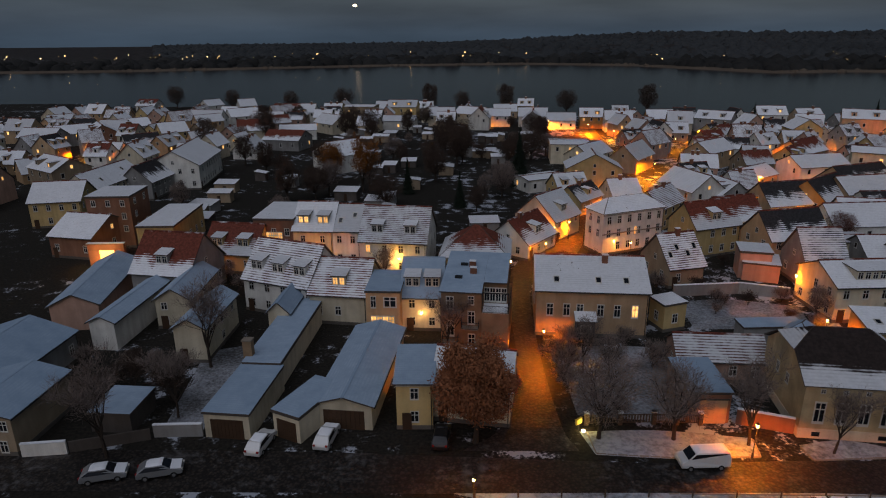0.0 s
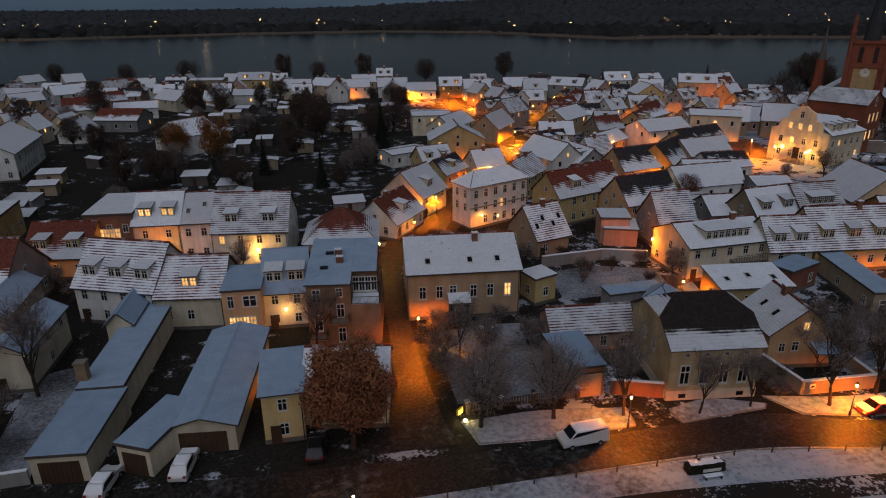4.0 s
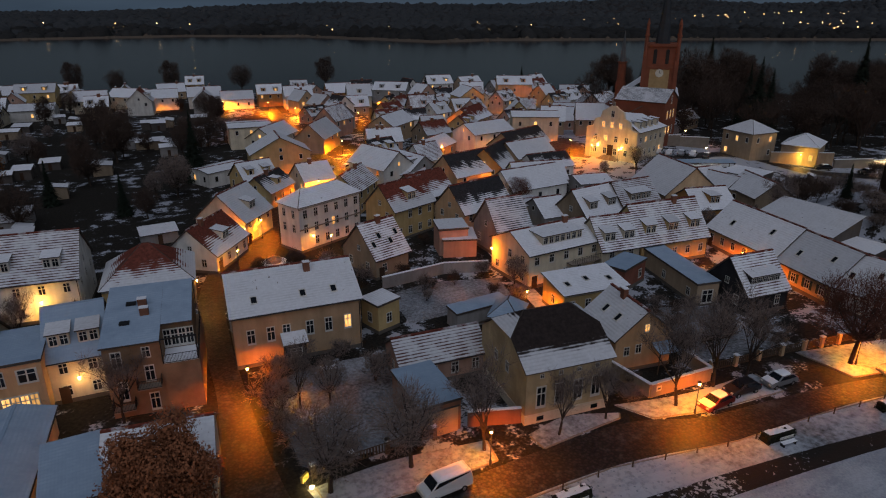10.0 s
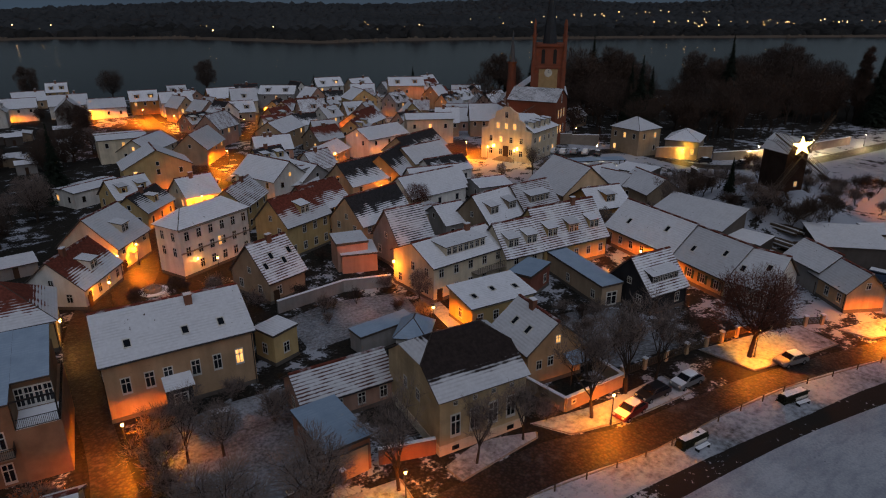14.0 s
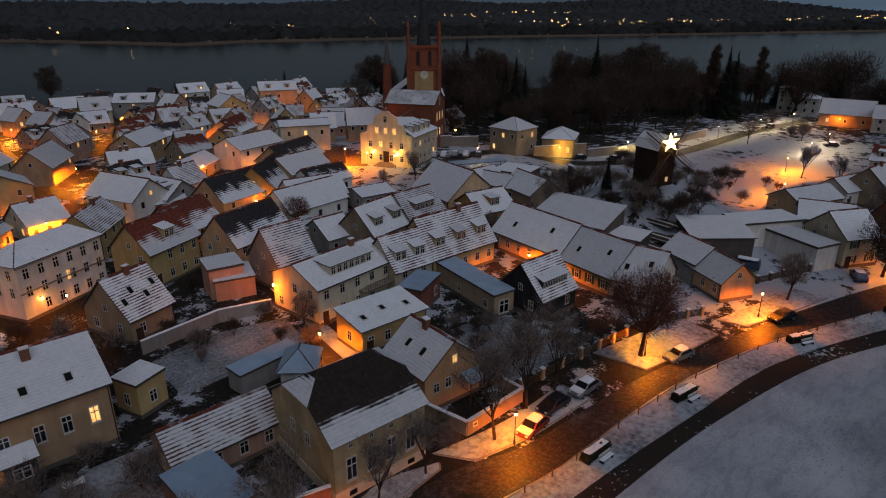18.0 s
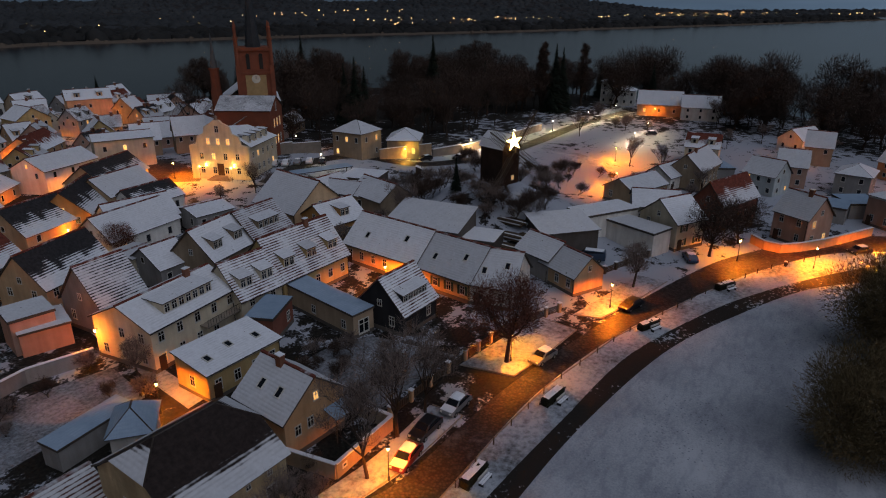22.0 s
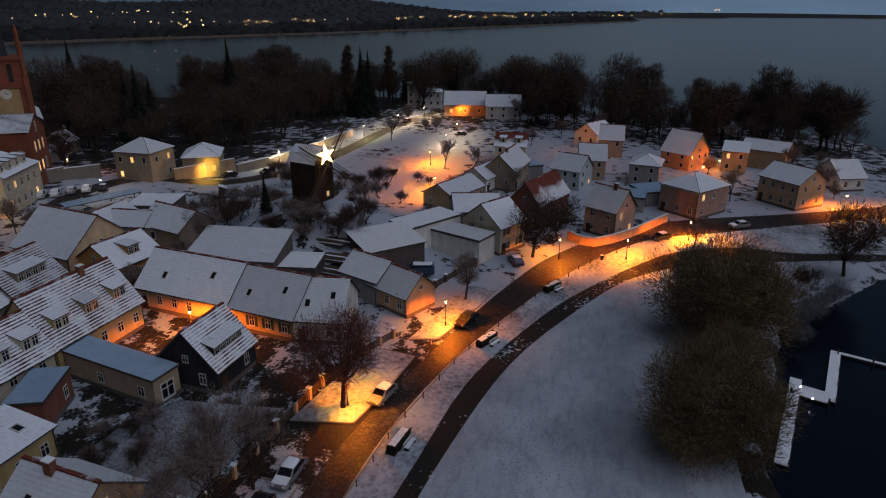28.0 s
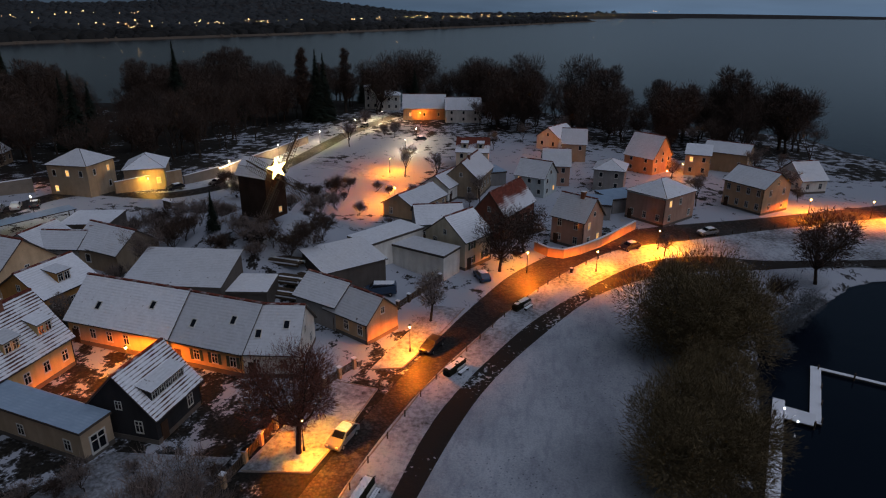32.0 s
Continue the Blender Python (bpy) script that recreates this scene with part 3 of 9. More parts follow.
# ---- ground, water, roads ----
def ground_at(x, y):
    """The island's height: the church rise and the windmill's mound."""
    a = 4.5 * math.exp(-(((x - 125) / 42) ** 2 + ((y - 138) / 38) ** 2))
    return a + 9.3 * math.exp(-(((x - 127) / 15) ** 2 + ((y - 74) / 15) ** 2))


ISLAND = [(-900, -400), (-900, 470), (-300, 450), (-150, 420), (-30, 372), (100, 345), (200, 305), (300, 250), (345, 170), (335, 60),
          (300, -20), (270, -70), (215, -85), (150, -60), (136, -27), (122, -14), (112, -4), (98, 0), (80, 6), (62, 2), (40, -20), (20, -400)]
FAR_SHORE = [(-4600, 600), (-480, 926), (-89, 1056), (120, 1080), (270, 990), (375, 770), (476, 775), (800, 640), (1120, 457), (1743, 185),
             (2700, -190), (3000, -60), (4100, -500), (4300, -2500), (4700, -4700), (4700, 4700), (-4600, 4700)]


def outline_distance(px, py, poly):
    """Signed distance to an outline, positive inside, for arrays of points."""
    best = np.full(px.shape, 1e9)
    inside = np.zeros(px.shape, bool)
    for (x0, y0), (x1, y1) in zip(poly, poly[1:] + poly[:1]):
        dx, dy = x1 - x0, y1 - y0
        t = np.clip(((px - x0) * dx + (py - y0) * dy) / (dx * dx + dy * dy), 0, 1)
        best = np.minimum(best, np.hypot(px - x0 - t * dx, py - y0 - t * dy))
        cross = ((y0 > py) != (y1 > py)) & (px < (x1 - x0) * (py - y0) / (y1 - y0 + 1e-9) + x0)
        inside ^= cross
    return np.where(inside, best, -best)


def axis(lo, hi, step, reach):
    inner = list(np.arange(lo, hi, step))
    s, k = step, hi
    while k < reach:
        inner.append(k)
        s *= 1.13
        k += s
    s, k = step * 1.13, lo - step
    while k > -reach:
        inner.insert(0, k)
        s *= 1.13
        k -= s
    return np.array([-reach] + inner + [reach])


gx, gy = axis(-60, 230, 3.0, 4600), axis(-40, 230, 3.0, 4600)
PX, PY = np.meshgrid(gx, gy)
d_isl = outline_distance(PX, PY, ISLAND)
d_far = outline_distance(PX, PY, FAR_SHORE)
hill = 4.5 * np.exp(-(((PX - 125) / 42) ** 2 + ((PY - 138) / 38) ** 2)) + 9.3 * np.exp(-(((PX - 127) / 15) ** 2 + ((PY - 74) / 15) ** 2))


def hills_at(x, y):
    """The wooded hills beyond the lake."""
    h = 0.0
    for top, cx, cy, sx, sy in ((46, 900, 2600, 800, 700), (80, 2900, 1250, 800, 600), (58, 2050, 2150, 600, 500), (12, -900, 3200, 1500, 600), (30, 4300, -900, 500, 1500), (16, 300, 1700, 500, 180), (14, 1500, 1100, 420, 260)):
        h = h + top * np.exp(-(((x - cx) / sx) ** 2 + ((y - cy) / sy) ** 2))
    return h


far_hills = hills_at(PX, PY)
PZ = np.where(d_isl > 0, np.minimum(0, -1.8 + d_isl * 0.5) + hill, np.where(d_far > 0, np.minimum(1.5, -1.8 + d_far * 0.02) + far_hills, np.maximum(-4.0, -1.8 - 0.2 * np.minimum(np.abs(d_isl), np.abs(d_far)))))
ny, nx = PX.shape
gverts = np.stack([PX.ravel(), PY.ravel(), PZ.ravel()], 1)
idx = np.arange(nx * ny).reshape(ny, nx)
gfaces = np.stack([idx[:-1, :-1].ravel(), idx[:-1, 1:].ravel(), idx[1:, 1:].ravel(), idx[1:, :-1].ravel()], 1)


def ground_material():
    """Gardens and yards: thin snow broken by soil, grass and trodden earth; dark woods soil on the far shore."""
    m, n, l, b = node_material("garden_ground", 0.9)
    big = noise_of(n, l, 0.05, 4)
    mid = noise_of(n, l, 0.35, 5)
    fine = noise_of(n, l, 2.6, 6)
    k = math_of(n, l, "ADD", math_of(n, l, "MULTIPLY", mid, 0.9), math_of(n, l, "ADD", math_of(n, l, "MULTIPLY", fine, 0.38), math_of(n, l, "MULTIPLY", big, 0.72)))
    geo = n.new("ShaderNodeNewGeometry")
    sep = n.new("ShaderNodeSeparateXYZ")
    l.new(geo.outputs["Position"], sep.inputs[0])
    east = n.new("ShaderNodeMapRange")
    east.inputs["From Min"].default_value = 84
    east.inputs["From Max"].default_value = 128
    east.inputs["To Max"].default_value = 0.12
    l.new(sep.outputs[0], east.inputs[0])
    # west yards get less snow, lens falloff partly put into their colour
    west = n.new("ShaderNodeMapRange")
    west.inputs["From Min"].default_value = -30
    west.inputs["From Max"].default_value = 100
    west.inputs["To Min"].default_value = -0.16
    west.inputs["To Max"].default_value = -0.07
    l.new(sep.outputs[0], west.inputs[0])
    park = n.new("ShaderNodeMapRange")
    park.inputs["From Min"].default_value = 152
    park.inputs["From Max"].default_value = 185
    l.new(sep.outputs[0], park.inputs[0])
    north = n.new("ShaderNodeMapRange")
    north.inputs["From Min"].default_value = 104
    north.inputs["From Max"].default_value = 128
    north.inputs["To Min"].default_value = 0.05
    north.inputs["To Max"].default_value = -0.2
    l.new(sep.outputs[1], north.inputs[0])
    # the dark under the shore wood, put into the ground as less snow
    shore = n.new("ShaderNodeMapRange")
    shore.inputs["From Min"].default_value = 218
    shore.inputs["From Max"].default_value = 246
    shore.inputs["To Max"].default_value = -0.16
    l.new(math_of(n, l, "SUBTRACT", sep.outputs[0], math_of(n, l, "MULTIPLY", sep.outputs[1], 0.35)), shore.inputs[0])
    mound = n.new("ShaderNodeVectorMath")
    mound.operation = "DISTANCE"
    mound.inputs[1].default_value = (150, 72, 4)
    l.new(geo.outputs["Position"], mound.inputs[0])
    near_mill = n.new("ShaderNodeMapRange")
    near_mill.inputs["From Min"].default_value = 30
    near_mill.inputs["From Max"].default_value = 75
    near_mill.inputs["To Min"].default_value = 0.09
    near_mill.inputs["To Max"].default_value = 0.0
    l.new(mound.outputs["Value"], near_mill.inputs[0])
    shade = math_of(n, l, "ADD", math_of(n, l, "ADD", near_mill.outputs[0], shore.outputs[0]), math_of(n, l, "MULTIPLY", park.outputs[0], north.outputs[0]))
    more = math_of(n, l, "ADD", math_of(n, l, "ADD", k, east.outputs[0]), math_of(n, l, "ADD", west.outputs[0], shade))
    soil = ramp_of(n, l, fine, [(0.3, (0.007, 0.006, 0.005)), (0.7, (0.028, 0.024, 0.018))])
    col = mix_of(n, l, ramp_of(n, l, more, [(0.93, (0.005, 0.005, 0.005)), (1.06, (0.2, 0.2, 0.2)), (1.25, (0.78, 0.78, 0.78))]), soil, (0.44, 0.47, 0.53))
    away = n.new("ShaderNodeMapRange")
    away.inputs["From Min"].default_value = 500
    away.inputs["From Max"].default_value = 640
    v = math_of(n, l, "ADD", sep.outputs[0], sep.outputs[1])
    l.new(v, away.inputs[0])
    wood = ramp_of(n, l, big, [(0.4, (0.018, 0.016, 0.016)), (0.62, (0.05, 0.044, 0.042))])
    l.new(mix_of(n, l, away.outputs[0], col, wood), b.inputs["Base Color"])
    bump_of(n, l, b, k, 0.4, 0.2)
    return m


def snow_ground_material(name, lo, hi, soil, fine_scale=3.0, tracks=True, depth=1.0):
    """A snowed surface with footprints, thin places and dirt. lo, hi: how much snow lies."""
    m, n, l, b = node_material(name, 0.75)
    big = noise_of(n, l, 0.12, 4)
    fine = noise_of(n, l, fine_scale, 6, rough=0.65)
    k = math_of(n, l, "ADD", math_of(n, l, "MULTIPLY", big, 0.8), math_of(n, l, "MULTIPLY", fine, 0.9))
    sn = ramp_of(n, l, big, [(0.3, tone((0.44, 0.47, 0.52), depth)), (0.7, tone((0.56, 0.59, 0.64), depth))])
    col = mix_of(n, l, ramp_of(n, l, k, [(lo, (0, 0, 0)), (hi, (1, 1, 1))]), soil, sn)
    if tracks:
        v = n.new("ShaderNodeTexVoronoi")
        v.inputs["Scale"].default_value = 1.9
        tc = n.new("ShaderNodeTexCoord")
        l.new(tc.outputs["Object"], v.inputs["Vector"])
        dots = ramp_of(n, l, v.outputs["Distance"], [(0.12, (0.50, 0.52, 0.56)), (0.24, (1, 1, 1))])
        stretch = n.new("ShaderNodeMapping")
        stretch.inputs["Rotation"].default_value = (0, 0, 0.5)
        stretch.inputs["Scale"].default_value = (0.35, 1.1, 1)
        l.new(tc.outputs["Object"], stretch.inputs[0])
        trail = n.new("ShaderNodeTexNoise")
        trail.inputs["Scale"].default_value = 1.0
        trail.inputs["Detail"].default_value = 6.0
        l.new(stretch.outputs[0], trail.inputs["Vector"])
        col = mix_of(n, l, 0.8, col, mix_of(n, l, 1.0, col, ramp_of(n, l, trail.outputs[0], [(0.36, (0.80, 0.81, 0.84)), (0.5, (1, 1, 1))]), "MULTIPLY"))
        walk_line = n.new("ShaderNodeTexWave")
        walk_line.inputs["Scale"].default_value = 0.045
        walk_line.inputs["Distortion"].default_value = 14.0
        walk_line.inputs["Detail"].default_value = 3.0
        walk_line.inputs["Detail Scale"].default_value = 0.6
        way = n.new("ShaderNodeMapping")
        way.inputs["Rotation"].default_value = (0, 0, 1.25)
        l.new(tc.outputs["Object"], way.inputs[0])
        l.new(way.outputs[0], walk_line.inputs["Vector"])
        steps = n.new("ShaderNodeTexVoronoi")
        steps.inputs["Scale"].default_value = 2.6
        l.new(tc.outputs["Object"], steps.inputs["Vector"])
        prints = math_of(n, l, "MULTIPLY", ramp_of(n, l, walk_line.outputs["Fac"], [(0.05, (1, 1, 1)), (0.14, (0, 0, 0))]), ramp_of(n, l, steps.outputs["Distance"], [(0.25, (0.6, 0.6, 0.6)), (0.5, (0.05, 0.05, 0.05))]))
        col = mix_of(n, l, prints, col, (0.26, 0.27, 0.31))
        where = ramp_of(n, l, noise_of(n, l, 0.09, 3), [(0.48, (0, 0, 0)), (0.6, (1, 1, 1))])
        col = mix_of(n, l, where, col, mix_of(n, l, 1.0, col, dots, "MULTIPLY"))
    l.new(col, b.inputs["Base Color"])
    bump_of(n, l, b, fine, 0.5, 0.12)
    return m


def road_material():
    """Wet cobbles and asphalt with slush, ruts and brown sludge."""
    m, n, l, b = node_material("wet_road", 0.35)
    b.inputs["Specular IOR Level"].default_value = 0.22
    big = noise_of(n, l, 0.15, 3)
    mid = noise_of(n, l, 1.2, 6, rough=0.7)
    v = n.new("ShaderNodeTexVoronoi")
    v.inputs["Scale"].default_value = 3.0
    tc = n.new("ShaderNodeTexCoord")
    l.new(tc.outputs["Object"], v.inputs["Vector"])
    stone = ramp_of(n, l, v.outputs["Distance"], [(0.2, (0.038, 0.030, 0.025)), (0.6, (0.013, 0.011, 0.010))])
    k = math_of(n, l, "ADD", math_of(n, l, "MULTIPLY", big, 0.6), math_of(n, l, "MULTIPLY", mid, 0.9))
    col = mix_of(n, l, ramp_of(n, l, k, [(0.78, (0, 0, 0)), (1.0, (0.42, 0.42, 0.42))]), stone, (0.19, 0.18, 0.18))
    l.new(col, b.inputs["Base Color"])
    l.new(ramp_of(n, l, mid, [(0.35, (0.34, 0.34, 0.34)), (0.7, (0.85, 0.85, 0.85))]), b.inputs["Roughness"])
    bump_of(n, l, b, math_of(n, l, "ADD", mid, v.outputs["Distance"]), 0.5, 0.06)
    return m


def water_material():
    m, n, l, b = node_material("lake_water", 0.16)
    b.inputs["Base Color"].default_value = (0.003, 0.006, 0.012, 1)
    b.inputs["Specular IOR Level"].default_value = 0.2
    f = noise_of(n, l, 0.25, 5)
    bump_of(n, l, b, f, 0.18, 0.3)
    return m


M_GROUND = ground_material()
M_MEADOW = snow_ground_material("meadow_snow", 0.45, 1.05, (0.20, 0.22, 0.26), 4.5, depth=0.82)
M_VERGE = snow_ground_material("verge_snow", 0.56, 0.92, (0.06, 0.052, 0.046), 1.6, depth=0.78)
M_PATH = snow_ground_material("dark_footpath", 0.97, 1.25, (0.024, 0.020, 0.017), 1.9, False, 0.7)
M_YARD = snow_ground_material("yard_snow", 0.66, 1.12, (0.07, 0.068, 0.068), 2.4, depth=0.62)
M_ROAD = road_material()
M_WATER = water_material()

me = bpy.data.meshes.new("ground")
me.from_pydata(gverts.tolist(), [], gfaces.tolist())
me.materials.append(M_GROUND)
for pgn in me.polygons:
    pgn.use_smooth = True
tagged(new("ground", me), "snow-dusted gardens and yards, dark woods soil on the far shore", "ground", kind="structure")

bm = bmesh.new()
bmesh.ops.create_grid(bm, x_segments=1, y_segments=1, size=4650)
wat = new("water", mesh_of(bm, "water", M_WATER))
wat.location.z = -1.55
tagged(wat, "dark still lake under the dusk sky", "lake", kind="structure")


def strip(name, left, right, lift, mat, label, category, steps=8):
    """A surface between two lines, laid on the ground."""
    bm = bmesh.new()

    def smooth(pts, n):
        out = []
        p = [Vector((*q, 0)) for q in pts]
        p = [2 * p[0] - p[1]] + p + [2 * p[-1] - p[-2]]
        for k in range(1, len(p) - 2):
            for j in range(n):
                t = j / n
                a, b, c, d = p[k - 1], p[k], p[k + 1], p[k + 2]
                out.append(0.5 * (2 * b + (c - a) * t + (2 * a - 5 * b + 4 * c - d) * t * t + (3 * b - a - 3 * c + d) * t ** 3))
        out.append(p[-2])
        return out
    nl = steps * (max(len(left), len(right)) - 1)

    def even(pts):
        s = smooth(pts, 16)
        return [s[min(len(s) - 1, round(k * (len(s) - 1) / nl))] for k in range(nl + 1)]
    rows = []
    for a, b in zip(even(left), even(right)):
        row = []
        for j in range(5):
            p = a.lerp(b, j / 4)
            row.append(bm.verts.new((p.x, p.y, ground_at(p.x, p.y) + lift)))
        rows.append(row)
    for r0, r1 in zip(rows, rows[1:]):
        for j in range(4):
            f = bm.faces.new((r0[j], r0[j + 1], r1[j + 1], r1[j]))
            f.normal_update()
            if f.normal.z < 0:
                f.normal_flip()
    ob = new(name, mesh_of(bm, name, mat))
    return tagged(ob, label, category, kind="structure")


ROAD_L = [(-70, 56), (-20, 55.5), (0, 54.6), (20, 53.6), (44, 53.8), (54, 50.6), (65, 49.2), (76, 47.4), (97, 42), (118, 35), (132, 28.5), (150, 14.5), (158, 2), (168, -22), (186, -60)]
ROAD_R = [(-70, 49.5), (-20, 49.2), (0, 49), (20, 49.1), (40, 48.8), (54, 46.2), (65, 45.4), (76, 44), (92, 39.8), (110, 32.5), (126, 24.5), (142, 12.5), (151, -4), (162, -26), (178, -62)]
PATH_IN = [(-70, 47), (10, 45.8), (30, 45.2), (54.9, 42.6), (70.6, 40.2), (86, 37.6), (99, 32.9), (113.5, 25.8), (131, 13.5), (138.6, 5.4), (142.2, -4.7), (141.5, -15), (146, -40)]
MEADOW = [(-70, 44.6), (10, 43.4), (30, 42.4), (56.7, 40), (73, 37.6), (91.5, 33), (107, 25.9), (121.8, 17), (130.5, 6.9), (134.8, -3.1), (136.4, -11), (139, -20)]
strip("road", ROAD_L, ROAD_R, 0.03, M_ROAD, "wet cobbled shore road with brown slush", "road")
strip("pavement", ROAD_R[2:], PATH_IN[1:], 0.09, M_VERGE, "snowy verge between the road and the footpath", "verge")
strip("footpath", PATH_IN, MEADOW + [(143, -40)], 0.03, M_PATH, "dark trodden footpath with melting snow", "path")
strip("meadow", MEADOW, [(-70, -14), (10, -12), (38, -8), (62, 7), (80, 9), (97, 3.5), (105, 0.5), (110, -1), (114, -2), (119, -8), (123, -12), (133, -22)], 0.05, M_MEADOW, "snow-covered meadow crossed by footprints", "meadow")
strip("lane", [(1, 55.5), (5.6, 60.5), (8.4, 75), (8.9, 90), (9.8, 103), (13, 115), (20, 128), (28, 144), (47, 168), (50, 200), (60, 300)],
      [(13, 55.5), (11.9, 60), (11.7, 75), (12.3, 90), (14, 103), (21, 112), (26, 122), (33, 143), (56, 172), (57, 200), (66, 300)], 0.035, M_ROAD, "wet cobbled lane between the old houses", "road")
strip("lane", [(52.6, 77), (54.6, 87), (57, 97), (60, 109), (66, 128)], [(55.2, 77), (57, 87), (59.2, 97), (62.6, 109), (70, 128)], 0.035, M_VERGE, "narrow snowy lane beside the cream house", "road")
strip("lane", [(56, 172), (78, 205), (88, 240), (110, 300)], [(62, 168), (84, 203), (94, 240), (116, 300)], 0.04, M_ROAD, "old town street with slush", "road")
strip("square", [(96, 168), (106, 150), (111, 140)], [(128, 176), (126, 166), (113.5, 142)], 0.05, M_ROAD, "lit market square by the town hall", "square")
strip("lane", [(117, 128), (140, 133), (157, 131), (161, 113), (181, 103), (205, 99), (246, 96), (289, 88)], [(117.5, 124), (137, 128), (152, 126), (157, 109), (180, 98), (205, 94), (246, 91), (289, 84)], 0.05, M_ROAD, "lane along the old park wall", "road")
strip("lane", [(200, 92), (188, 72), (166, 61), (150, 56)], [(206, 92), (193, 70), (169, 57), (151, 52)], 0.05, M_VERGE, "curving lit lane over the mound's foot", "road")
strip("verge", [(75, 55), (84, 53), (92, 51)], [(76, 48), (84, 46.2), (91, 45)], 0.1, M_VERGE, "snowy parking verge", "verge")
strip("verge", [(47, 56.5), (56, 54.5), (66, 54)], [(49, 52.6), (56, 50.8), (66, 49.8)], 0.1, M_VERGE, "snowy kerb island by the road", "verge")
strip("verge", [(95, 47), (106, 44), (114, 42)], [(96, 43), (106, 39.5), (114, 37.2)], 0.1, M_VERGE, "snowy kerb island by the road", "verge")
strip("verge", [(13.6, 58.8), (22, 59), (31.5, 57.6)], [(14.5, 54.8), (22, 54.2), (31, 54.4)], 0.1, M_VERGE, "snowy corner verge with kerb", "verge")
strip("verge", [(35.8, 56.4), (41, 57.2), (46.5, 55.2)], [(36, 53.8), (41, 54.1), (46, 54.3)], 0.1, M_VERGE, "snowy planting island", "verge")
strip("yard", [(14, 78), (22, 79), (30, 78)], [(14, 62), (22, 61), (28, 61)], 0.03, M_YARD, "snowy garden lawn of the ochre house", "garden")
strip("yard", [(-33.6, 77.5), (-30.6, 78.6), (-27.9, 79.6)], [(-31.6, 59.0), (-29.2, 59.0), (-27.2, 59.0)], 0.03, M_YARD, "snowy lawn between the yard wings", "garden")
strip("yard", [(62, 72.5), (70, 72), (76, 69)], [(61.5, 58.6), (70, 57.6), (77, 56.6)], 0.03, M_YARD, "snowy roadside garden with paths", "garden")
strip("yard", [(36, 94), (44, 95), (54, 92)], [(35, 84), (42, 84), (52, 83)], 0.03, M_YARD, "snowy back garden with shrubs", "garden")

# ---- far shore: woods, reeds, village lights ----
rng = np.random.default_rng(5)


def clumps(name, spots, label, mat, size):
    """Many small tree clumps in one mesh."""
    base = [(-1, -1, 0), (1, -1, 0), (1, 1, 0), (-1, 1, 0), (-0.8, -0.7, 1), (0.7, -0.9, 0.8), (0.9, 0.6, 1.05), (-0.6, 0.8, 0.85), (0, 0, 1.5)]
    faces = [(0, 1, 5, 4), (1, 2, 6, 5), (2, 3, 7, 6), (3, 0, 4, 7), (4, 5, 8), (5, 6, 8), (6, 7, 8), (7, 4, 8)]
    base = np.array(base)
    vs, fs = [], []
    for k, (px, py, pz) in enumerate(spots):
        s = size * rng.uniform(0.6, 1.5)
        a = rng.uniform(0, 6.28)
        c, q = math.cos(a), math.sin(a)
        b = base * (1 + rng.uniform(-0.25, 0.25, base.shape)) * (s * 1.0, s * 1.0, s * rng.uniform(0.5, 0.85))
        v = np.stack([b[:, 0] * c - b[:, 1] * q + px, b[:, 0] * q + b[:, 1] * c + py, b[:, 2] + pz], 1)
        o = len(vs)
        vs.extend(v.tolist())
        fs.extend([tuple(i + o for i in f) for f in faces])
    me = bpy.data.meshes.new(name)
    me.from_pydata(vs, [], fs)
    me.materials.append(mat)
    me.polygons.foreach_set("use_smooth", [True] * len(fs))
    return tagged(new(name, me), label, "woods", kind="stuff")


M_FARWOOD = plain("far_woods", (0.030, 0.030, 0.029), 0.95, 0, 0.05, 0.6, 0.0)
# paler and bluer than the shore woods: haze put into the colour
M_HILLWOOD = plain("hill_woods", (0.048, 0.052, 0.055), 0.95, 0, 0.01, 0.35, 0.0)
M_REED = plain("pale_reeds", (0.13, 0.10, 0.075), 0.95, 0, 0.05, 0.3, 0.0)
spots = []
reeds = []
for (x0, y0), (x1, y1) in zip(FAR_SHORE[0:11], FAR_SHORE[1:12]):
    ln = math.hypot(x1 - x0, y1 - y0)
    nxv, nyv = -(y1 - y0) / ln, (x1 - x0) / ln
    for k in range(int(min(ln, 1600) / 1.5)):
        t = rng.uniform()
        dd = abs(rng.normal(0, 1)) * 120 + 16
        px, py = x0 + (x1 - x0) * t + nxv * dd, y0 + (y1 - y0) * t + nyv * dd
        spots.append((px, py, -1.0 + min(2.5, dd * 0.02)))
    for k in range(int(min(ln, 1200) / 6)):
        t = rng.uniform()
        dd = rng.uniform(-6, 12)
        reeds.append((x0 + (x1 - x0) * t + nxv * dd, y0 + (y1 - y0) * t + nyv * dd, -1.7))
upland = []
for k in range(22000):
    a, r = rng.uniform(-0.42, 1.75), rng.uniform(950, 4300)
    px, py = r * math.sin(a), r * math.cos(a)
    upland.append((px, py, float(hills_at(px, py)) - 2.5))
inland = outline_distance(np.array([q[0] for q in upland]), np.array([q[1] for q in upland]), FAR_SHORE)
upland = [q for q, dd in zip(upland, inland) if dd > 150]
clumps("hill_woods", upland, "woods on the hills beyond the lake, haze put into their paler colour", M_HILLWOOD, 9.0)
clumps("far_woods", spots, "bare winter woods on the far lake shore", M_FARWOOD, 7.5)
clumps("reeds", reeds, "pale frosted reeds along the far shore", M_REED, 2.6)
bm = bmesh.new()
prev = None
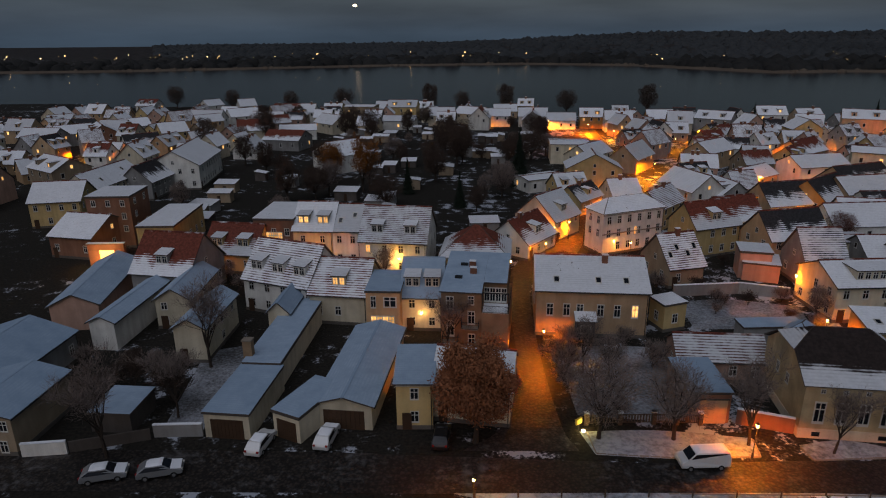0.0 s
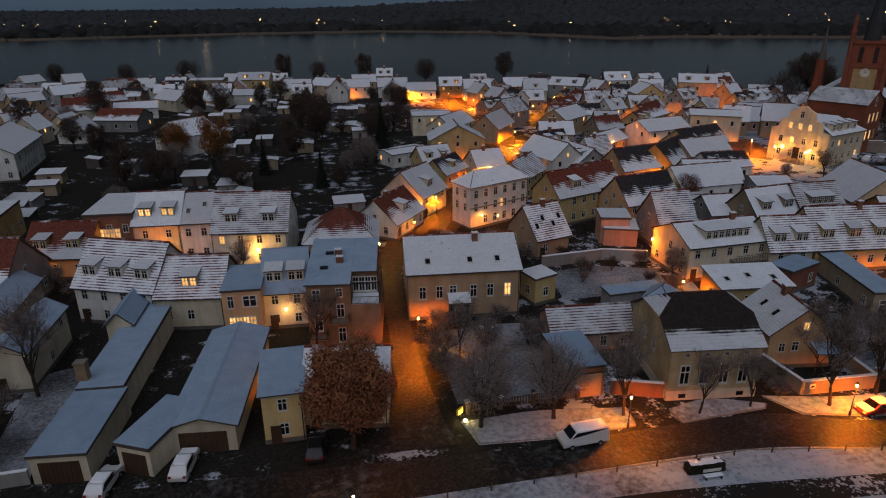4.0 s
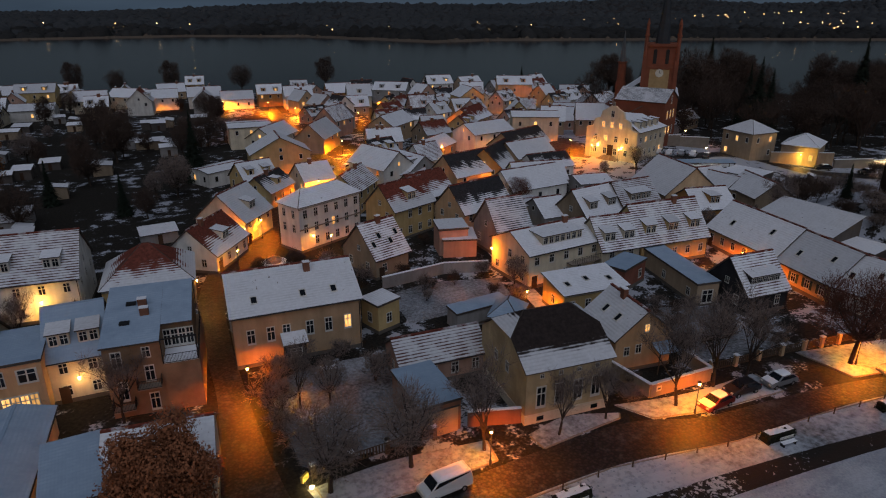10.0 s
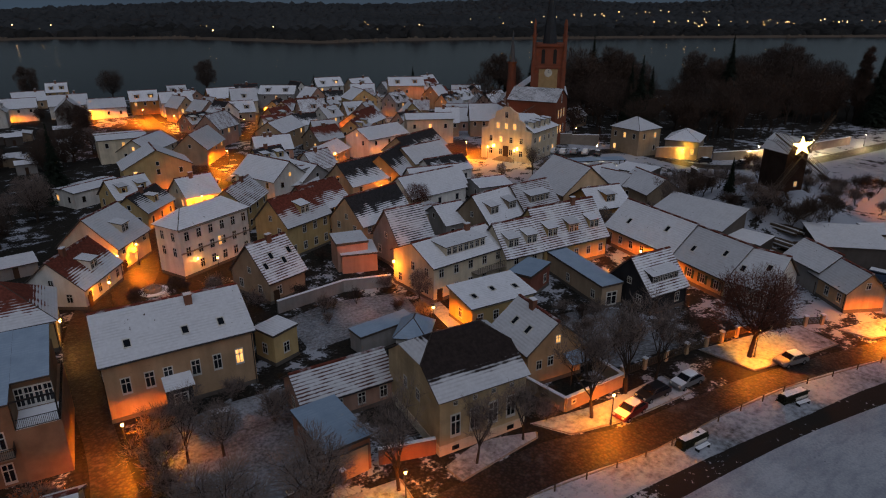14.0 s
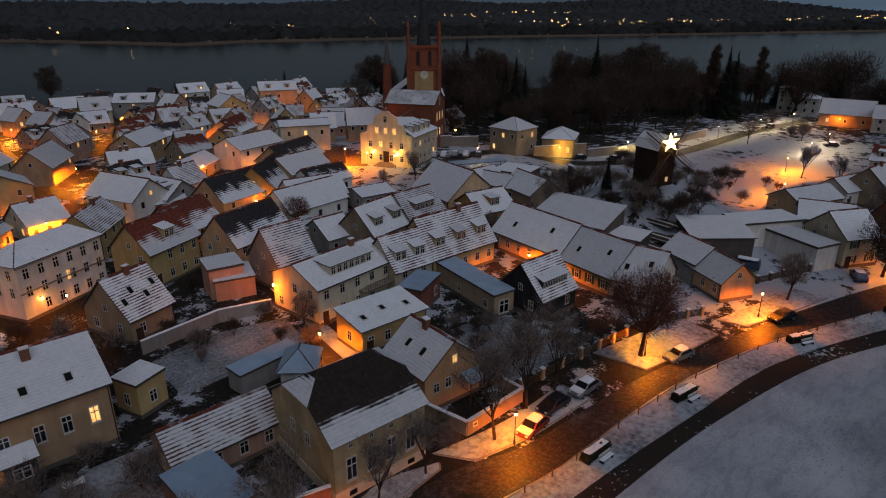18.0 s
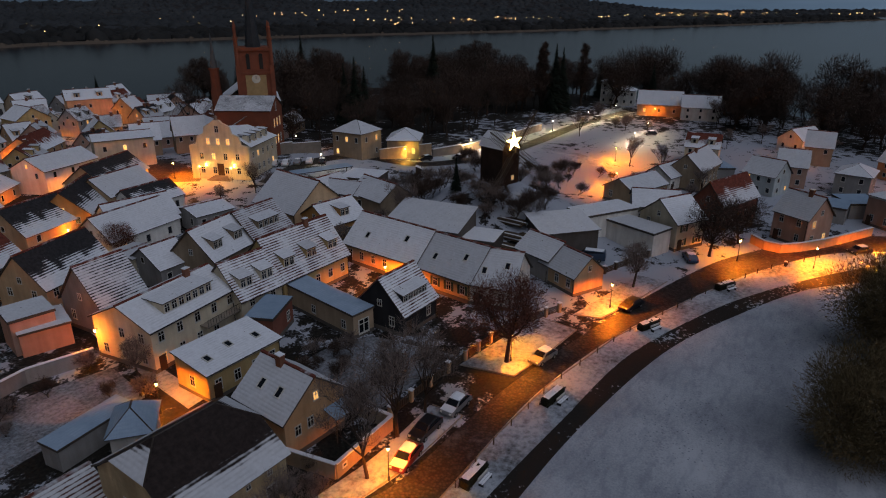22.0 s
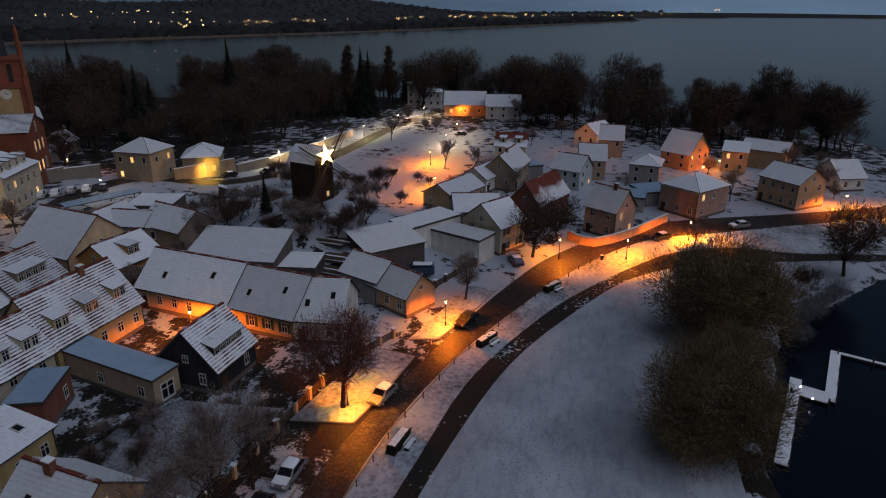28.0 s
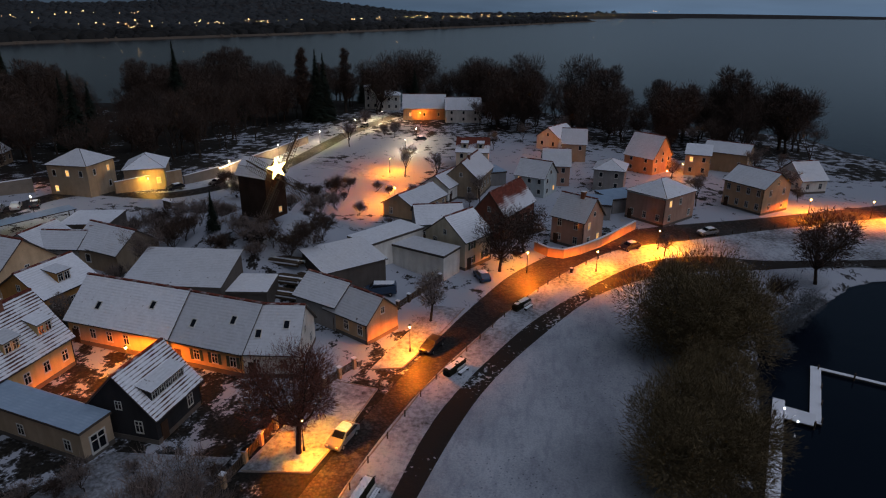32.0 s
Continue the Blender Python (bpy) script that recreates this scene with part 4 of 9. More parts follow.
for (x0, y0), (x1, y1) in zip(FAR_SHORE[0:11], FAR_SHORE[1:12]):
    ln = math.hypot(x1 - x0, y1 - y0)
    nxv, nyv = -(y1 - y0) / ln, (x1 - x0) / ln
    for k in range(12):
        t = k / 12
        wob = 9 * noise.noise(Vector((x0 + (x1 - x0) * t, y0 + (y1 - y0) * t, 0)) * 0.02)
        cx, cy = x0 + (x1 - x0) * t + nxv * wob, y0 + (y1 - y0) * t + nyv * wob
        row = [bm.verts.new((cx + nxv * q, cy + nyv * q, zz)) for q, zz in ((-9, -1.6), (-4, 0.0), (6, 0.5), (14, 0.6))]
        if prev:
            for j in range(3):
                bm.faces.new((prev[j], row[j], row[j + 1], prev[j + 1]))
        prev = row
tagged(new("reed_bank", mesh_of(bm, "reed_bank", M_REED)), "pale frosted reed bank of the far shore", "reeds", kind="structure")
M_FARLIGHT = glow("village_light", (1.0, 0.56, 0.2), 8.0)
bm = bmesh.new()
for (x0, y0, x1, y1, cnt) in ((-900, 1000, -80, 1120, 34), (-80, 1150, 380, 900, 12), (500, 860, 900, 760, 10), (900, 1000, 1700, 900, 30), (1000, 700, 1900, 330, 60), (1800, 400, 2900, 40, 60), (2900, 60, 4200, -800, 40)):
    for k in range(cnt):
        t = rng.uniform() if k % 3 else min(1.0, abs(rng.normal(0.4, 0.12)))
        dd = rng.uniform(8, 180)
        r = rng.uniform(0.2, 0.62) ** 1.3 * (1 + math.hypot(x0, y0) / 1500)
        lx, ly = x0 + (x1 - x0) * t, y0 + (y1 - y0) * t + dd
        bmesh.ops.create_icosphere(bm, subdivisions=1, radius=r, matrix=Matrix.Translation((lx, ly, rng.uniform(8, 17) + float(hills_at(lx, ly)))))
tagged(new("far_lights", mesh_of(bm, "far_lights", M_FARLIGHT)), "small warm village lamps across the lake", "lights", kind="stuff")

# ---- moon behind thin cloud ----
bm = bmesh.new()
bmesh.ops.create_uvsphere(bm, u_segments=16, v_segments=10, radius=16)
mo = new("moon", mesh_of(bm, "moon", glow("moon_face", (1.0, 0.8, 0.5), 2.2)))
mo.location = (-630, 4450, 40 + 4450 * 0.0465)
mo.scale = (1.0, 1.0, 0.6)
tagged(mo, "low orange moon veiled by cloud", "moon", kind="structure")

# ---- town hall, church, windmill ----
def town_hall():
    base = ground_at(115, 136)
    root = thing("town_hall", "cream gabled town hall lit by wall lamps", "town hall", pose(114.8, 136.6, base, 0, 0, -71))
    mw = wall_material("cream")
    X, Y = 7.2, 15.0
    # curved baroque front gable
    bm = bmesh.new()
    prof = [(-X, -0.6), (X, -0.6), (X, 7.6), (5.4, 8.0), (5.0, 9.8), (3.4, 10.4), (3.0, 12.0), (1.4, 12.8), (0.7, 13.4), (-0.7, 13.4), (-1.4, 12.8), (-3.0, 12.0), (-3.4, 10.4), (-5.0, 9.8), (-5.4, 8.0), (-X, 7.6)]
    a = [bm.verts.new((p, -0.25, z)) for p, z in prof]
    b = [bm.verts.new((p, 0.35, z)) for p, z in prof]
    bm.faces.new(a)
    bm.faces.new(b[::-1])
    for k in range(len(prof)):
        bm.faces.new((b[k], b[(k + 1) % len(prof)], a[(k + 1) % len(prof)], a[k]))
    part("front_gable", bm, mw, root, "curved cream front gable")
    bm = bmesh.new()
    tube(bm, (0, 0, 13.4), (0, 0, 14.0), 0.35, 0.25, 8)
    tube(bm, (0, 0, 14.0), (0, 0, 14.5), 0.4, 0.05, 8)
    part("finial", bm, M_STONE, root)
    bm = bmesh.new()
    box(bm, -X + 0.2, 0.36, -0.6, X - 0.2, Y, 7.4)
    part("wall", bm, mw, root)
    bm = bmesh.new()
    for s in (-1, 1):
        slab(bm, ((s * (X + 0.3), -s * 0 + (0.36 if s > 0 else Y), 7.3), (s * (X + 0.3), (Y if s > 0 else 0.36), 7.3), (0, (Y if s > 0 else 0.36), 9.7), (0, (0.36 if s > 0 else Y), 11.8)))
    part("roof", bm, [COVERS["snow"], M_TRIM], root)
    for z, n, lit in ((1.2, 4, 0), (4.4, 4, 0), (7.8, 3, 3), (10.6, 1, 0)):
        for k in range(n):
            window(root, pose((k - (n - 1) / 2) * (2.9 if n > 3 else 2.4), -0.26, z), 1.0, 1.6, k < lit or (z == 4.4 and k == 1))
    for k in range(5):
        for z in (1.4, 4.6):
            window(root, pose(0, 0, 0, 0, 0, 90) @ pose(2 + k * 2.6, -X + 0.19, z), 0.95, 1.5, (k + int(z)) % 4 == 1)
    for k in range(4):
        bm = bmesh.new()
        box(bm, -0.7, -0.2, -0.4, 0.7, 1.2, 1.5)
        dm = part("dormer", bm, mw, root)
        dm.matrix_basis = pose(0, 0, 0, 0, 0, 90) @ pose(3 + k * 2.9, -X + 1.3, 8.1)
        bm = bmesh.new()
        slab(bm, ((-0.9, -0.4, 1.5), (0.9, -0.4, 1.5), (0.9, 2.2, 1.75), (-0.9, 2.2, 1.75)), 0.14)
        part("dormer_roof", bm, [COVERS["snow"], M_TRIM], dm)
        window(dm, pose(0, -0.21, 0.15), 0.9, 1.2)
    bm = bmesh.new()
    box(bm, -0.8, -0.3, 0.9, 0.8, -0.24, 3.6)
    part("door", bm, M_GATE, root, "dark arched double door")
    bm = bmesh.new()
    for k in range(5):
        box(bm, -1.6 - 0.3 * k, -0.6 - 0.35 * k, 0.72 - 0.18 * k, 1.6 + 0.3 * k, -0.26, 0.9 - 0.18 * k)
    part("steps", bm, M_STONE, root)
    for s in (-1, 1):
        bm = bmesh.new()
        box(bm, -0.12, -0.75, 3.0, 0.12, -0.45, 3.5)
        box(bm, -0.03, -0.5, 3.5, 0.03, -0.24, 3.56)
        wlp = part("wall_lamp", bm, M_BULB, root, "glowing wall lantern")
        wlp.matrix_basis = pose(s * 3.4, 0, 0)


def church():
    cx, cy = 150.6, 158.5
    base = ground_at(146, 150)
    root = thing("church", "red brick neo-gothic church with tall tower and spire", "church", pose(cx, cy, base, 0, 0, -45))
    mb = plain("church_brick", (0.25, 0.085, 0.05), 0.85, 0, 2.0, 0.25, 0.3)
    my = plain("church_plaster", (0.46, 0.31, 0.15), 0.85)
    W = 4.5
    bm = bmesh.new()
    box(bm, -W, -W, -1, W, W, 21)
    for sx in (-1, 1):
        for sy in (-1, 1):
            box(bm, sx * W - 0.55, sy * W - 0.55, -1, sx * W + 0.55, sy * W + 0.55, 23)
    part("tower", bm, mb, root, "red brick tower with corner buttresses")
    bm = bmesh.new()
    box(bm, -2.75, -W - 0.12, 12.0, 2.75, -W - 0.004, 20.4)
    part("plaster_field", bm, my, root, "ochre plaster field below the clock")
    for sx, ang in ((0, 0), (1, -90)):
        bm = bmesh.new()
        tube(bm, (0, -W - 0.12, 19.4), (0, -W - 0.26, 19.4), 1.15, 1.15, 24)
        ck = part("clock", bm, plain("clock_face", (0.7, 0.66, 0.55), 0.5), root, "round white tower clock")
        bm = bmesh.new()
        box(bm, -0.05, -W - 0.31, 19.4, 0.05, -W - 0.27, 20.2)
        box(bm, -0.04, -W - 0.31, 19.36, 0.6, -W - 0.27, 19.46)
        part("clock_pointer", bm, M_IRON, ck)
        ck.matrix_basis = pose(0, 0, 0, 0, 0, ang)
    bm = bmesh.new()
    box(bm, -W + 0.25, -W + 0.25, 21, W - 0.25, W - 0.25, 27.5)
    for s in (-1, 1):
        box(bm, -W - 0.25, -W - 0.25 if s < 0 else W - 0.2, 20.6, W + 0.25, -W + 0.2 if s < 0 else W + 0.25, 21.2)
        box(bm, -W - 0.2, -W - 0.2 if s < 0 else W - 0.25, 26.8, W + 0.2, -W + 0.25 if s < 0 else W + 0.2, 27.6)
    part("belfry", bm, mb, root)
    for ang in (0, 90, -90):
        for k in (-0.95, 0.95):
            bm = bmesh.new()
            box(bm, -0.5, -W + 0.15, 22, 0.5, -W + 0.24, 25.6)
            tube(bm, (0, -W + 0.15, 25.6), (0, -W + 0.24, 25.6), 0.5, 0.5, 10)
            sl = part("belfry_opening", bm, M_IRON, root, "dark louvred belfry opening")
            sl.matrix_basis = pose(0, 0, 0, 0, 0, ang) @ pose(k * 1.8, 0, 0)
    for sx in (-1, 1):
        for sy in (-1, 1):
            bm = bmesh.new()
            tube(bm, (sx * W, sy * W, 23), (sx * W, sy * W, 29.6), 0.52, 0.48, 8)
            tube(bm, (sx * W, sy * W, 29.6), (sx * W, sy * W, 30.0), 0.72, 0.68, 8)
            tube(bm, (sx * W, sy * W, 30.0), (sx * W, sy * W, 32.6), 0.4, 0.36, 8)
            tube(bm, (sx * W, sy * W, 32.6), (sx * W, sy * W, 34.4), 0.46, 0.04, 8)
            part("pinnacle", bm, mb, root)
    bm = bmesh.new()
    tube(bm, (0, 0, 27.5), (0, 0, 47), 2.1, 0.08, 8)
    part("spire", bm, plain("spire_slate", (0.045, 0.05, 0.055), 0.6), root, "slender dark slate spire")
    bm = bmesh.new()
    tube(bm, (0, 0, 46.8), (0, 0, 49), 0.06, 0.06, 6)
    box(bm, -0.6, -0.05, 48, 0.6, 0.05, 48.15)
    part("cross", bm, M_IRON, root)
    # nave behind, brick hall in front with its roof and lit windows
    bm = bmesh.new()
    nb = [(-10, 3.5), (6, 3.5), (6, 26), (-10, 26)]
    prism(bm, nb, -1, 12)
    part("nave_wall", bm, mb, root)
    bm = bmesh.new()
    slab(bm, ((-10.4, 26.4, 11.9), (-10.4, 3.4, 11.9), (-2, 3.4, 18.0), (-2, 26.4, 18.0)))
    slab(bm, ((6.4, 3.4, 11.9), (6.4, 26.4, 11.9), (-2, 26.4, 18.0), (-2, 3.4, 18.0)))
    part("nave_roof", bm, [COVERS["snow"], M_TRIM], root)
    bm = bmesh.new()
    tube(bm, (-11.0, 1.6, -1), (-11.0, 1.6, 16), 1.6, 1.5, 8)
    tube(bm, (-11.0, 1.6, 16), (-11.0, 1.6, 22), 1.3, 1.2, 8)
    tube(bm, (-11.0, 1.6, 21.6), (-11.0, 1.6, 22), 1.45, 1.45, 8)
    part("stair_turret", bm, mb, root, "thin brick stair turret")
    bm = bmesh.new()
    tube(bm, (-11.0, 1.6, 22), (-11.0, 1.6, 31), 0.95, 0.05, 8)
    part("turret_cap", bm, plain("turret_lead", (0.12, 0.12, 0.12), 0.5), root, "pointed grey turret cap")
    # parish hall
    hb = ground_at(134, 140)
    hall = thing("parish_hall", "red brick parish hall with snowy roof and tall lit windows", "building", pose(138.5, 150.0, hb, 0, 0, -63))
    bm = bmesh.new()
    pts = ((-5.5, -1), (5.5, -1), (5.5, 12), (0, 15), (-5.5, 12))
    e0 = [bm.verts.new((-7, p, z)) for p, z in pts]
    e1 = [bm.verts.new((7, p, z)) for p, z in pts]
    bm.faces.new(e0[::-1])
    bm.faces.new(e1)
    for k in range(5):
        bm.faces.new((e0[k], e0[(k + 1) % 5], e1[(k + 1) % 5], e1[k]))
    part("wall", bm, mb, hall)
    bm = bmesh.new()
    for s in (-1, 1):
        slab(bm, ((-s * 7.3, s * -5.8, 11.9), (s * 7.3, s * -5.8, 11.9), (s * 7.3, 0, 15.05), (-s * 7.3, 0, 15.05)))
    part("roof", bm, [COVERS["stripedark"], M_TRIM], hall)
    for k, z, lt in ((-2.6, 3, 1), (0, 3, 1), (2.6, 3, 0), (-2.6, 7.4, 1), (0, 7.4, 1), (2.6, 7.4, 1), (0, 11.4, 0)):
        window(hall, pose(0, 0, 0, 0, 0, 90) @ pose(k, -7.01, z), 0.9, 2.2, lt == 1)
    for k in range(4):
        window(hall, pose(-6 + k * 3.6, -5.51, 6.2), 0.9, 2.0)


def windmill():
    mx, my_ = 123.5, 71.5
    base = ground_at(mx, my_) - 0.3
    root = thing("windmill", "dark timber post windmill with a lit star on its sails", "windmill", pose(mx, my_, base, 0, 0, -20) @ Matrix.Scale(0.98, 4))
    mt = plain("tarred_boards", (0.040, 0.026, 0.020), 0.8, 0, 2.5, 0.4, 0.4)
    mr = plain("reddish_boards", (0.055, 0.028, 0.019), 0.8, 0, 2.5, 0.35, 0.4)
    bm = bmesh.new()
    for s in (-1, 1):
        tube(bm, (s * 2.6, 0, 0), (0, 0, 3.2), 0.25, 0.2)
        tube(bm, (0, s * 2.6, 0), (0, 0, 3.2), 0.25, 0.2)
    tube(bm, (0, 0, 0), (0, 0, 4), 0.4, 0.35, 8)
    part("trestle", bm, M_WOODPOST, root, "heavy timber trestle")
    bm = bmesh.new()
    x, yb = 2.3, 2.9
    pts = ((-x, 1.6), (x, 1.6), (x, 8.6), (x * 0.72, 10.0), (0, 11.2), (-x * 0.72, 10.0), (-x, 8.6))
    e0 = [bm.verts.new((p, -yb, z)) for p, z in pts]
    e1 = [bm.verts.new((p, yb, z)) for p, z in pts]
    bm.faces.new(e0)
    bm.faces.new(e1[::-1])
    for k in range(7):
        bm.faces.new((e1[k], e1[(k + 1) % 7], e0[(k + 1) % 7], e0[k])).material_index = 1 if k < 2 or k == 6 else 0
    part("body", bm, [mr, mt], root, "boarded mill body, dark sides and reddish front")
    bm = bmesh.new()
    for k in range(22):
        bx = -x + 0.12 + k * (2 * x - 0.24) / 21
        box(bm, bx - 0.02, -yb - 0.03, 1.6, bx + 0.02, -yb - 0.002, 8.6)
    part("battens", bm, mt, root)
    bm = bmesh.new()
    for s in (-1, 1):
        slab(bm, ((s * (x + 0.2), -s * (yb + 0.3), 8.5), (s * (x + 0.2), s * (yb + 0.3), 8.5), (s * x * 0.72, s * (yb + 0.3), 10.0), (s * x * 0.72, -s * (yb + 0.3), 10.0)), 0.12)
        slab(bm, ((s * x * 0.72, -s * (yb + 0.3), 10.0), (s * x * 0.72, s * (yb + 0.3), 10.0), (0, s * (yb + 0.3), 11.25), (0, -s * (yb + 0.3), 11.25)), 0.12)
    part("roof", bm, [COVERS["dark"], M_TRIM], root)
    window(root, pose(0.6, -yb - 0.03, 2.4), 0.7, 0.9, True)
    # sails
    for k in range(4):
        ang = 32 + 90 * k
        bm = bmesh.new()
        box(bm, -0.1, -0.12, 0, 0.1, 0.12, 8.6)
        sail = part("sail", bm, M_WOODPOST, root, "lattice timber sail")
        bm = bmesh.new()
        for j in range(16):
            z = 1.7 + j * 0.43
            box(bm, -1.1, -0.05, z, 1.1, 0.0, z + 0.06)
        for xx in (-1.1, -0.55, 0.55, 1.1):
            box(bm, xx - 0.03, -0.09, 1.6, xx + 0.03, -0.05, 7.3)
        part("lattice", bm, M_WOODPOST, sail)
        sail.matrix_basis = pose(0, -yb - 0.9, 8.2, 8, 0, 0) @ pose(0, 0, 0, 0, ang, 0)
    bm = bmesh.new()
    tube(bm, (0, -yb - 1.2, 8.2), (0, 0, 8.6), 0.3, 0.3, 8)
    part("shaft", bm, M_WOODPOST, root)
    bm = bmesh.new()
    for k in range(9):
        box(bm, -0.6, yb + 0.2 + k * 0.35, 1.4 - k * 0.15, 0.6, yb + 0.5 + k * 0.35, 1.46 - k * 0.15)
    part("stairs", bm, M_WOODPOST, root)
    star = thing("star", "big glowing yellow five-pointed star on the mill", "star lamp", pose(mx, my_, base, 0, 0, -38) @ pose(0.2, -yb - 1.9, 10.1))
    bm = bmesh.new()
    ring = []
    for k in range(10):
        r = 1.8 if k % 2 == 0 else 0.72
        a = math.pi / 2 + k * math.pi / 5 + 0.12
        ring.append((r * math.cos(a), r * math.sin(a)))
    c0 = bm.verts.new((0, -0.45, 0))
    c1 = bm.verts.new((0, 0.45, 0))
    vs = [bm.verts.new((p, 0, q)) for p, q in ring]
    for k in range(10):
        bm.faces.new((c0, vs[k], vs[(k + 1) % 10]))
        bm.faces.new((c1, vs[(k + 1) % 10], vs[k]))
    part("star_body", bm, glow("star_glow", (1.0, 0.70, 0.22), 9.0), star)


town_hall()
church()
windmill()

def rail(parent, m, length, high=1.0, gap=0.14):
    """An iron railing along x from the pose m."""
    n = max(2, round(length / gap))
    bars = sorted(c for j in range(n + 1) for c in (length * j / n - 0.015, length * j / n + 0.015))
    bm = bmesh.new()
    lattice(bm, bars, [0.0, 0.06, high - 0.06, high], lambda i, j: j != 1 or i % 2 == 0, -0.02, 0.02)
    part("railing", bm, M_IRON, parent).matrix_basis = m


def terrace_house():
    """The brown brick house at the lane: one pent roof, a roof terrace on its fore-building, small balconies."""
    root = thing("house", "brown brick three-storey house with roof terrace and iron balconies", "house", pose(3.75, 83.2, 0, 0, 0, 352), "houses of the old town")
    HOUSES.append((3.75, 83.2, 352, 9.1, 11.0))
    mw = plain("yellow_brown_brick", (0.27, 0.17, 0.105), 0.88, 0, 2.4, 0.35, 0.4)
    Y, zt = 5.5, 5.7
    bm = bmesh.new()
    v = [bm.verts.new(p) for p in ((-4.55, -Y, -0.6), (0.9, -Y, -0.6), (0.9, Y, -0.6), (-4.55, Y, -0.6), (-4.55, -Y, 8.4), (0.9, -Y, 8.4), (0.9, Y, 10.1), (-4.55, Y, 10.1))]
    for f in ((4, 5, 6, 7), (0, 1, 5, 4), (1, 2, 6, 5), (2, 3, 7, 6), (3, 0, 4, 7)):
        bm.faces.new([v[k] for k in f])
    part("wall", bm, mw, root)
    bm = bmesh.new()
    box(bm, 0.904, -Y - 0.25, -0.6, 4.55, Y, zt)
    part("fore_building", bm, mw, root, "blind brick fore-building under the terrace")
    bm = bmesh.new()
    box(bm, 0.904, -2.4, zt + 0.004, 4.0, Y, 8.75)
    part("upper_wall", bm, mw, root)
    bm = bmesh.new()
    slab(bm, ((-4.75, -Y - 0.3, 8.36), (0.95, -Y - 0.3, 8.36), (0.95, Y + 0.2, 10.2), (-4.75, Y + 0.2, 10.2)), 0.2)
    slab(bm, ((0.96, -2.9, 8.8), (4.1, -2.9, 8.8), (4.1, Y + 0.2, 10.2), (0.96, Y + 0.2, 10.2)), 0.2)
    part("roof", bm, [COVERS["thin"], M_TRIM], root)
    bm = bmesh.new()
    box(bm, 1.0, -Y - 0.2, zt + 0.004, 4.5, -2.41, zt + 0.06)
    part("terrace_deck", bm, M_SNOW, root, "snowy terrace deck")
    rail(root, pose(1.0, -Y - 0.2, zt + 0.06), 3.5)
    rail(root, pose(4.5, -Y - 0.2, zt + 0.06, 0, 0, 90), 10.0)
    bm = bmesh.new()
    for xx in (1.0, 4.45):
        box(bm, xx - 0.06, -Y - 0.26, zt + 0.06, xx + 0.06, -Y - 0.14, 8.5)
    box(bm, 0.94, -Y - 0.26, 8.5, 4.51, -Y - 0.14, 8.64)
    part("pergola", bm, M_IRON, root, "dark steel frame over the terrace")
    for k in range(4):
        window(root, pose(1.35 + k * 0.78, -2.404, zt + 0.3), 0.76, 2.1)
    for px, z, ww, hh in ((-3.35, 5.9, 1.05, 1.9), (-3.25, 2.0, 1.05, 2.3), (-0.5, 6.7, 0.85, 1.25), (-0.45, 3.9, 1.0, 1.9), (-0.4, 0.4, 1.0, 2.1)):
        window(root, pose(px, -Y - 0.004, z), ww, hh)
    for z, x0, x1 in ((3.5, -1.7, 0.6), (1.3, -4.3, -2.2)):
        bm = bmesh.new()
        box(bm, x0, -Y - 1.2, z, x1, -Y - 0.004, z + 0.12)
        bl = part("balcony", bm, M_STONE, root)
        rail(bl, pose(x0, -Y - 1.17, z + 0.12), x1 - x0)
        for xx in (x0, x1):
            rail(bl, pose(xx, -Y - 1.17, z + 0.12, 0, 0, 90), 1.1)
    for px, py, hh in ((-1.0, 1.2, 1.0), (-0.7, -0.6, 0.7)):
        bm = bmesh.new()
        box(bm, px - 0.45, py - 0.3, 8.6, px + 0.45, py + 0.3, 9.5 + hh)
        ch = part("chimney", bm, M_CHIM, root)
        bm = bmesh.new()
        box(bm, px - 0.48, py - 0.33, 9.5 + hh, px + 0.48, py + 0.33, 9.6 + hh)
        part("snow_cap", bm, M_SNOW, ch)
    for px, py in ((-2.6, -2.0), (-2.2, 1.6)):
        bm = bmesh.new()
        box(bm, -0.5, -0.35, 0.0, 0.5, 0.35, 0.22)
        part("roof_hatch", bm, M_IRON, root).matrix_basis = pose(px, py, 8.56 + (py + Y) * 0.167)


# ---- houses: centre, turn, width, depth, eaves, ridge ----
house(20.0, 88.2, 355, 15.3, 12.8, 6.9, 9.9, 'x', 'ochre', 'snow', 'ochre rendered hall house with a snow-covered gable roof', floors=2, lit=1, front_door=0,
      wins=[(0, 5.95, 3.1, 0.95, 1.9), (0, 3.54, 3.1, 0.95, 1.9), (0, 1.24, 3.1, 1.0, 1.9), (0, -1.58, 3.7, 1.0, 1.3), (0, -3.43, 3.1, 1.0, 1.9), (0, -5.73, 3.1, 1.0, 1.9),
            (90, 1.5, 3.1, 0.9, 1.6), (90, -2.2, 3.1, 0.9, 1.6), (-90, 2.0, 3.1, 0.9, 1.6), (-90, -2.5, 0.9, 0.9, 1.6)],
      skies=[(-4.86, 0.27), (0.94, 0.27), (4.75, 0.27)], chims=[(2.15, 0.8)])
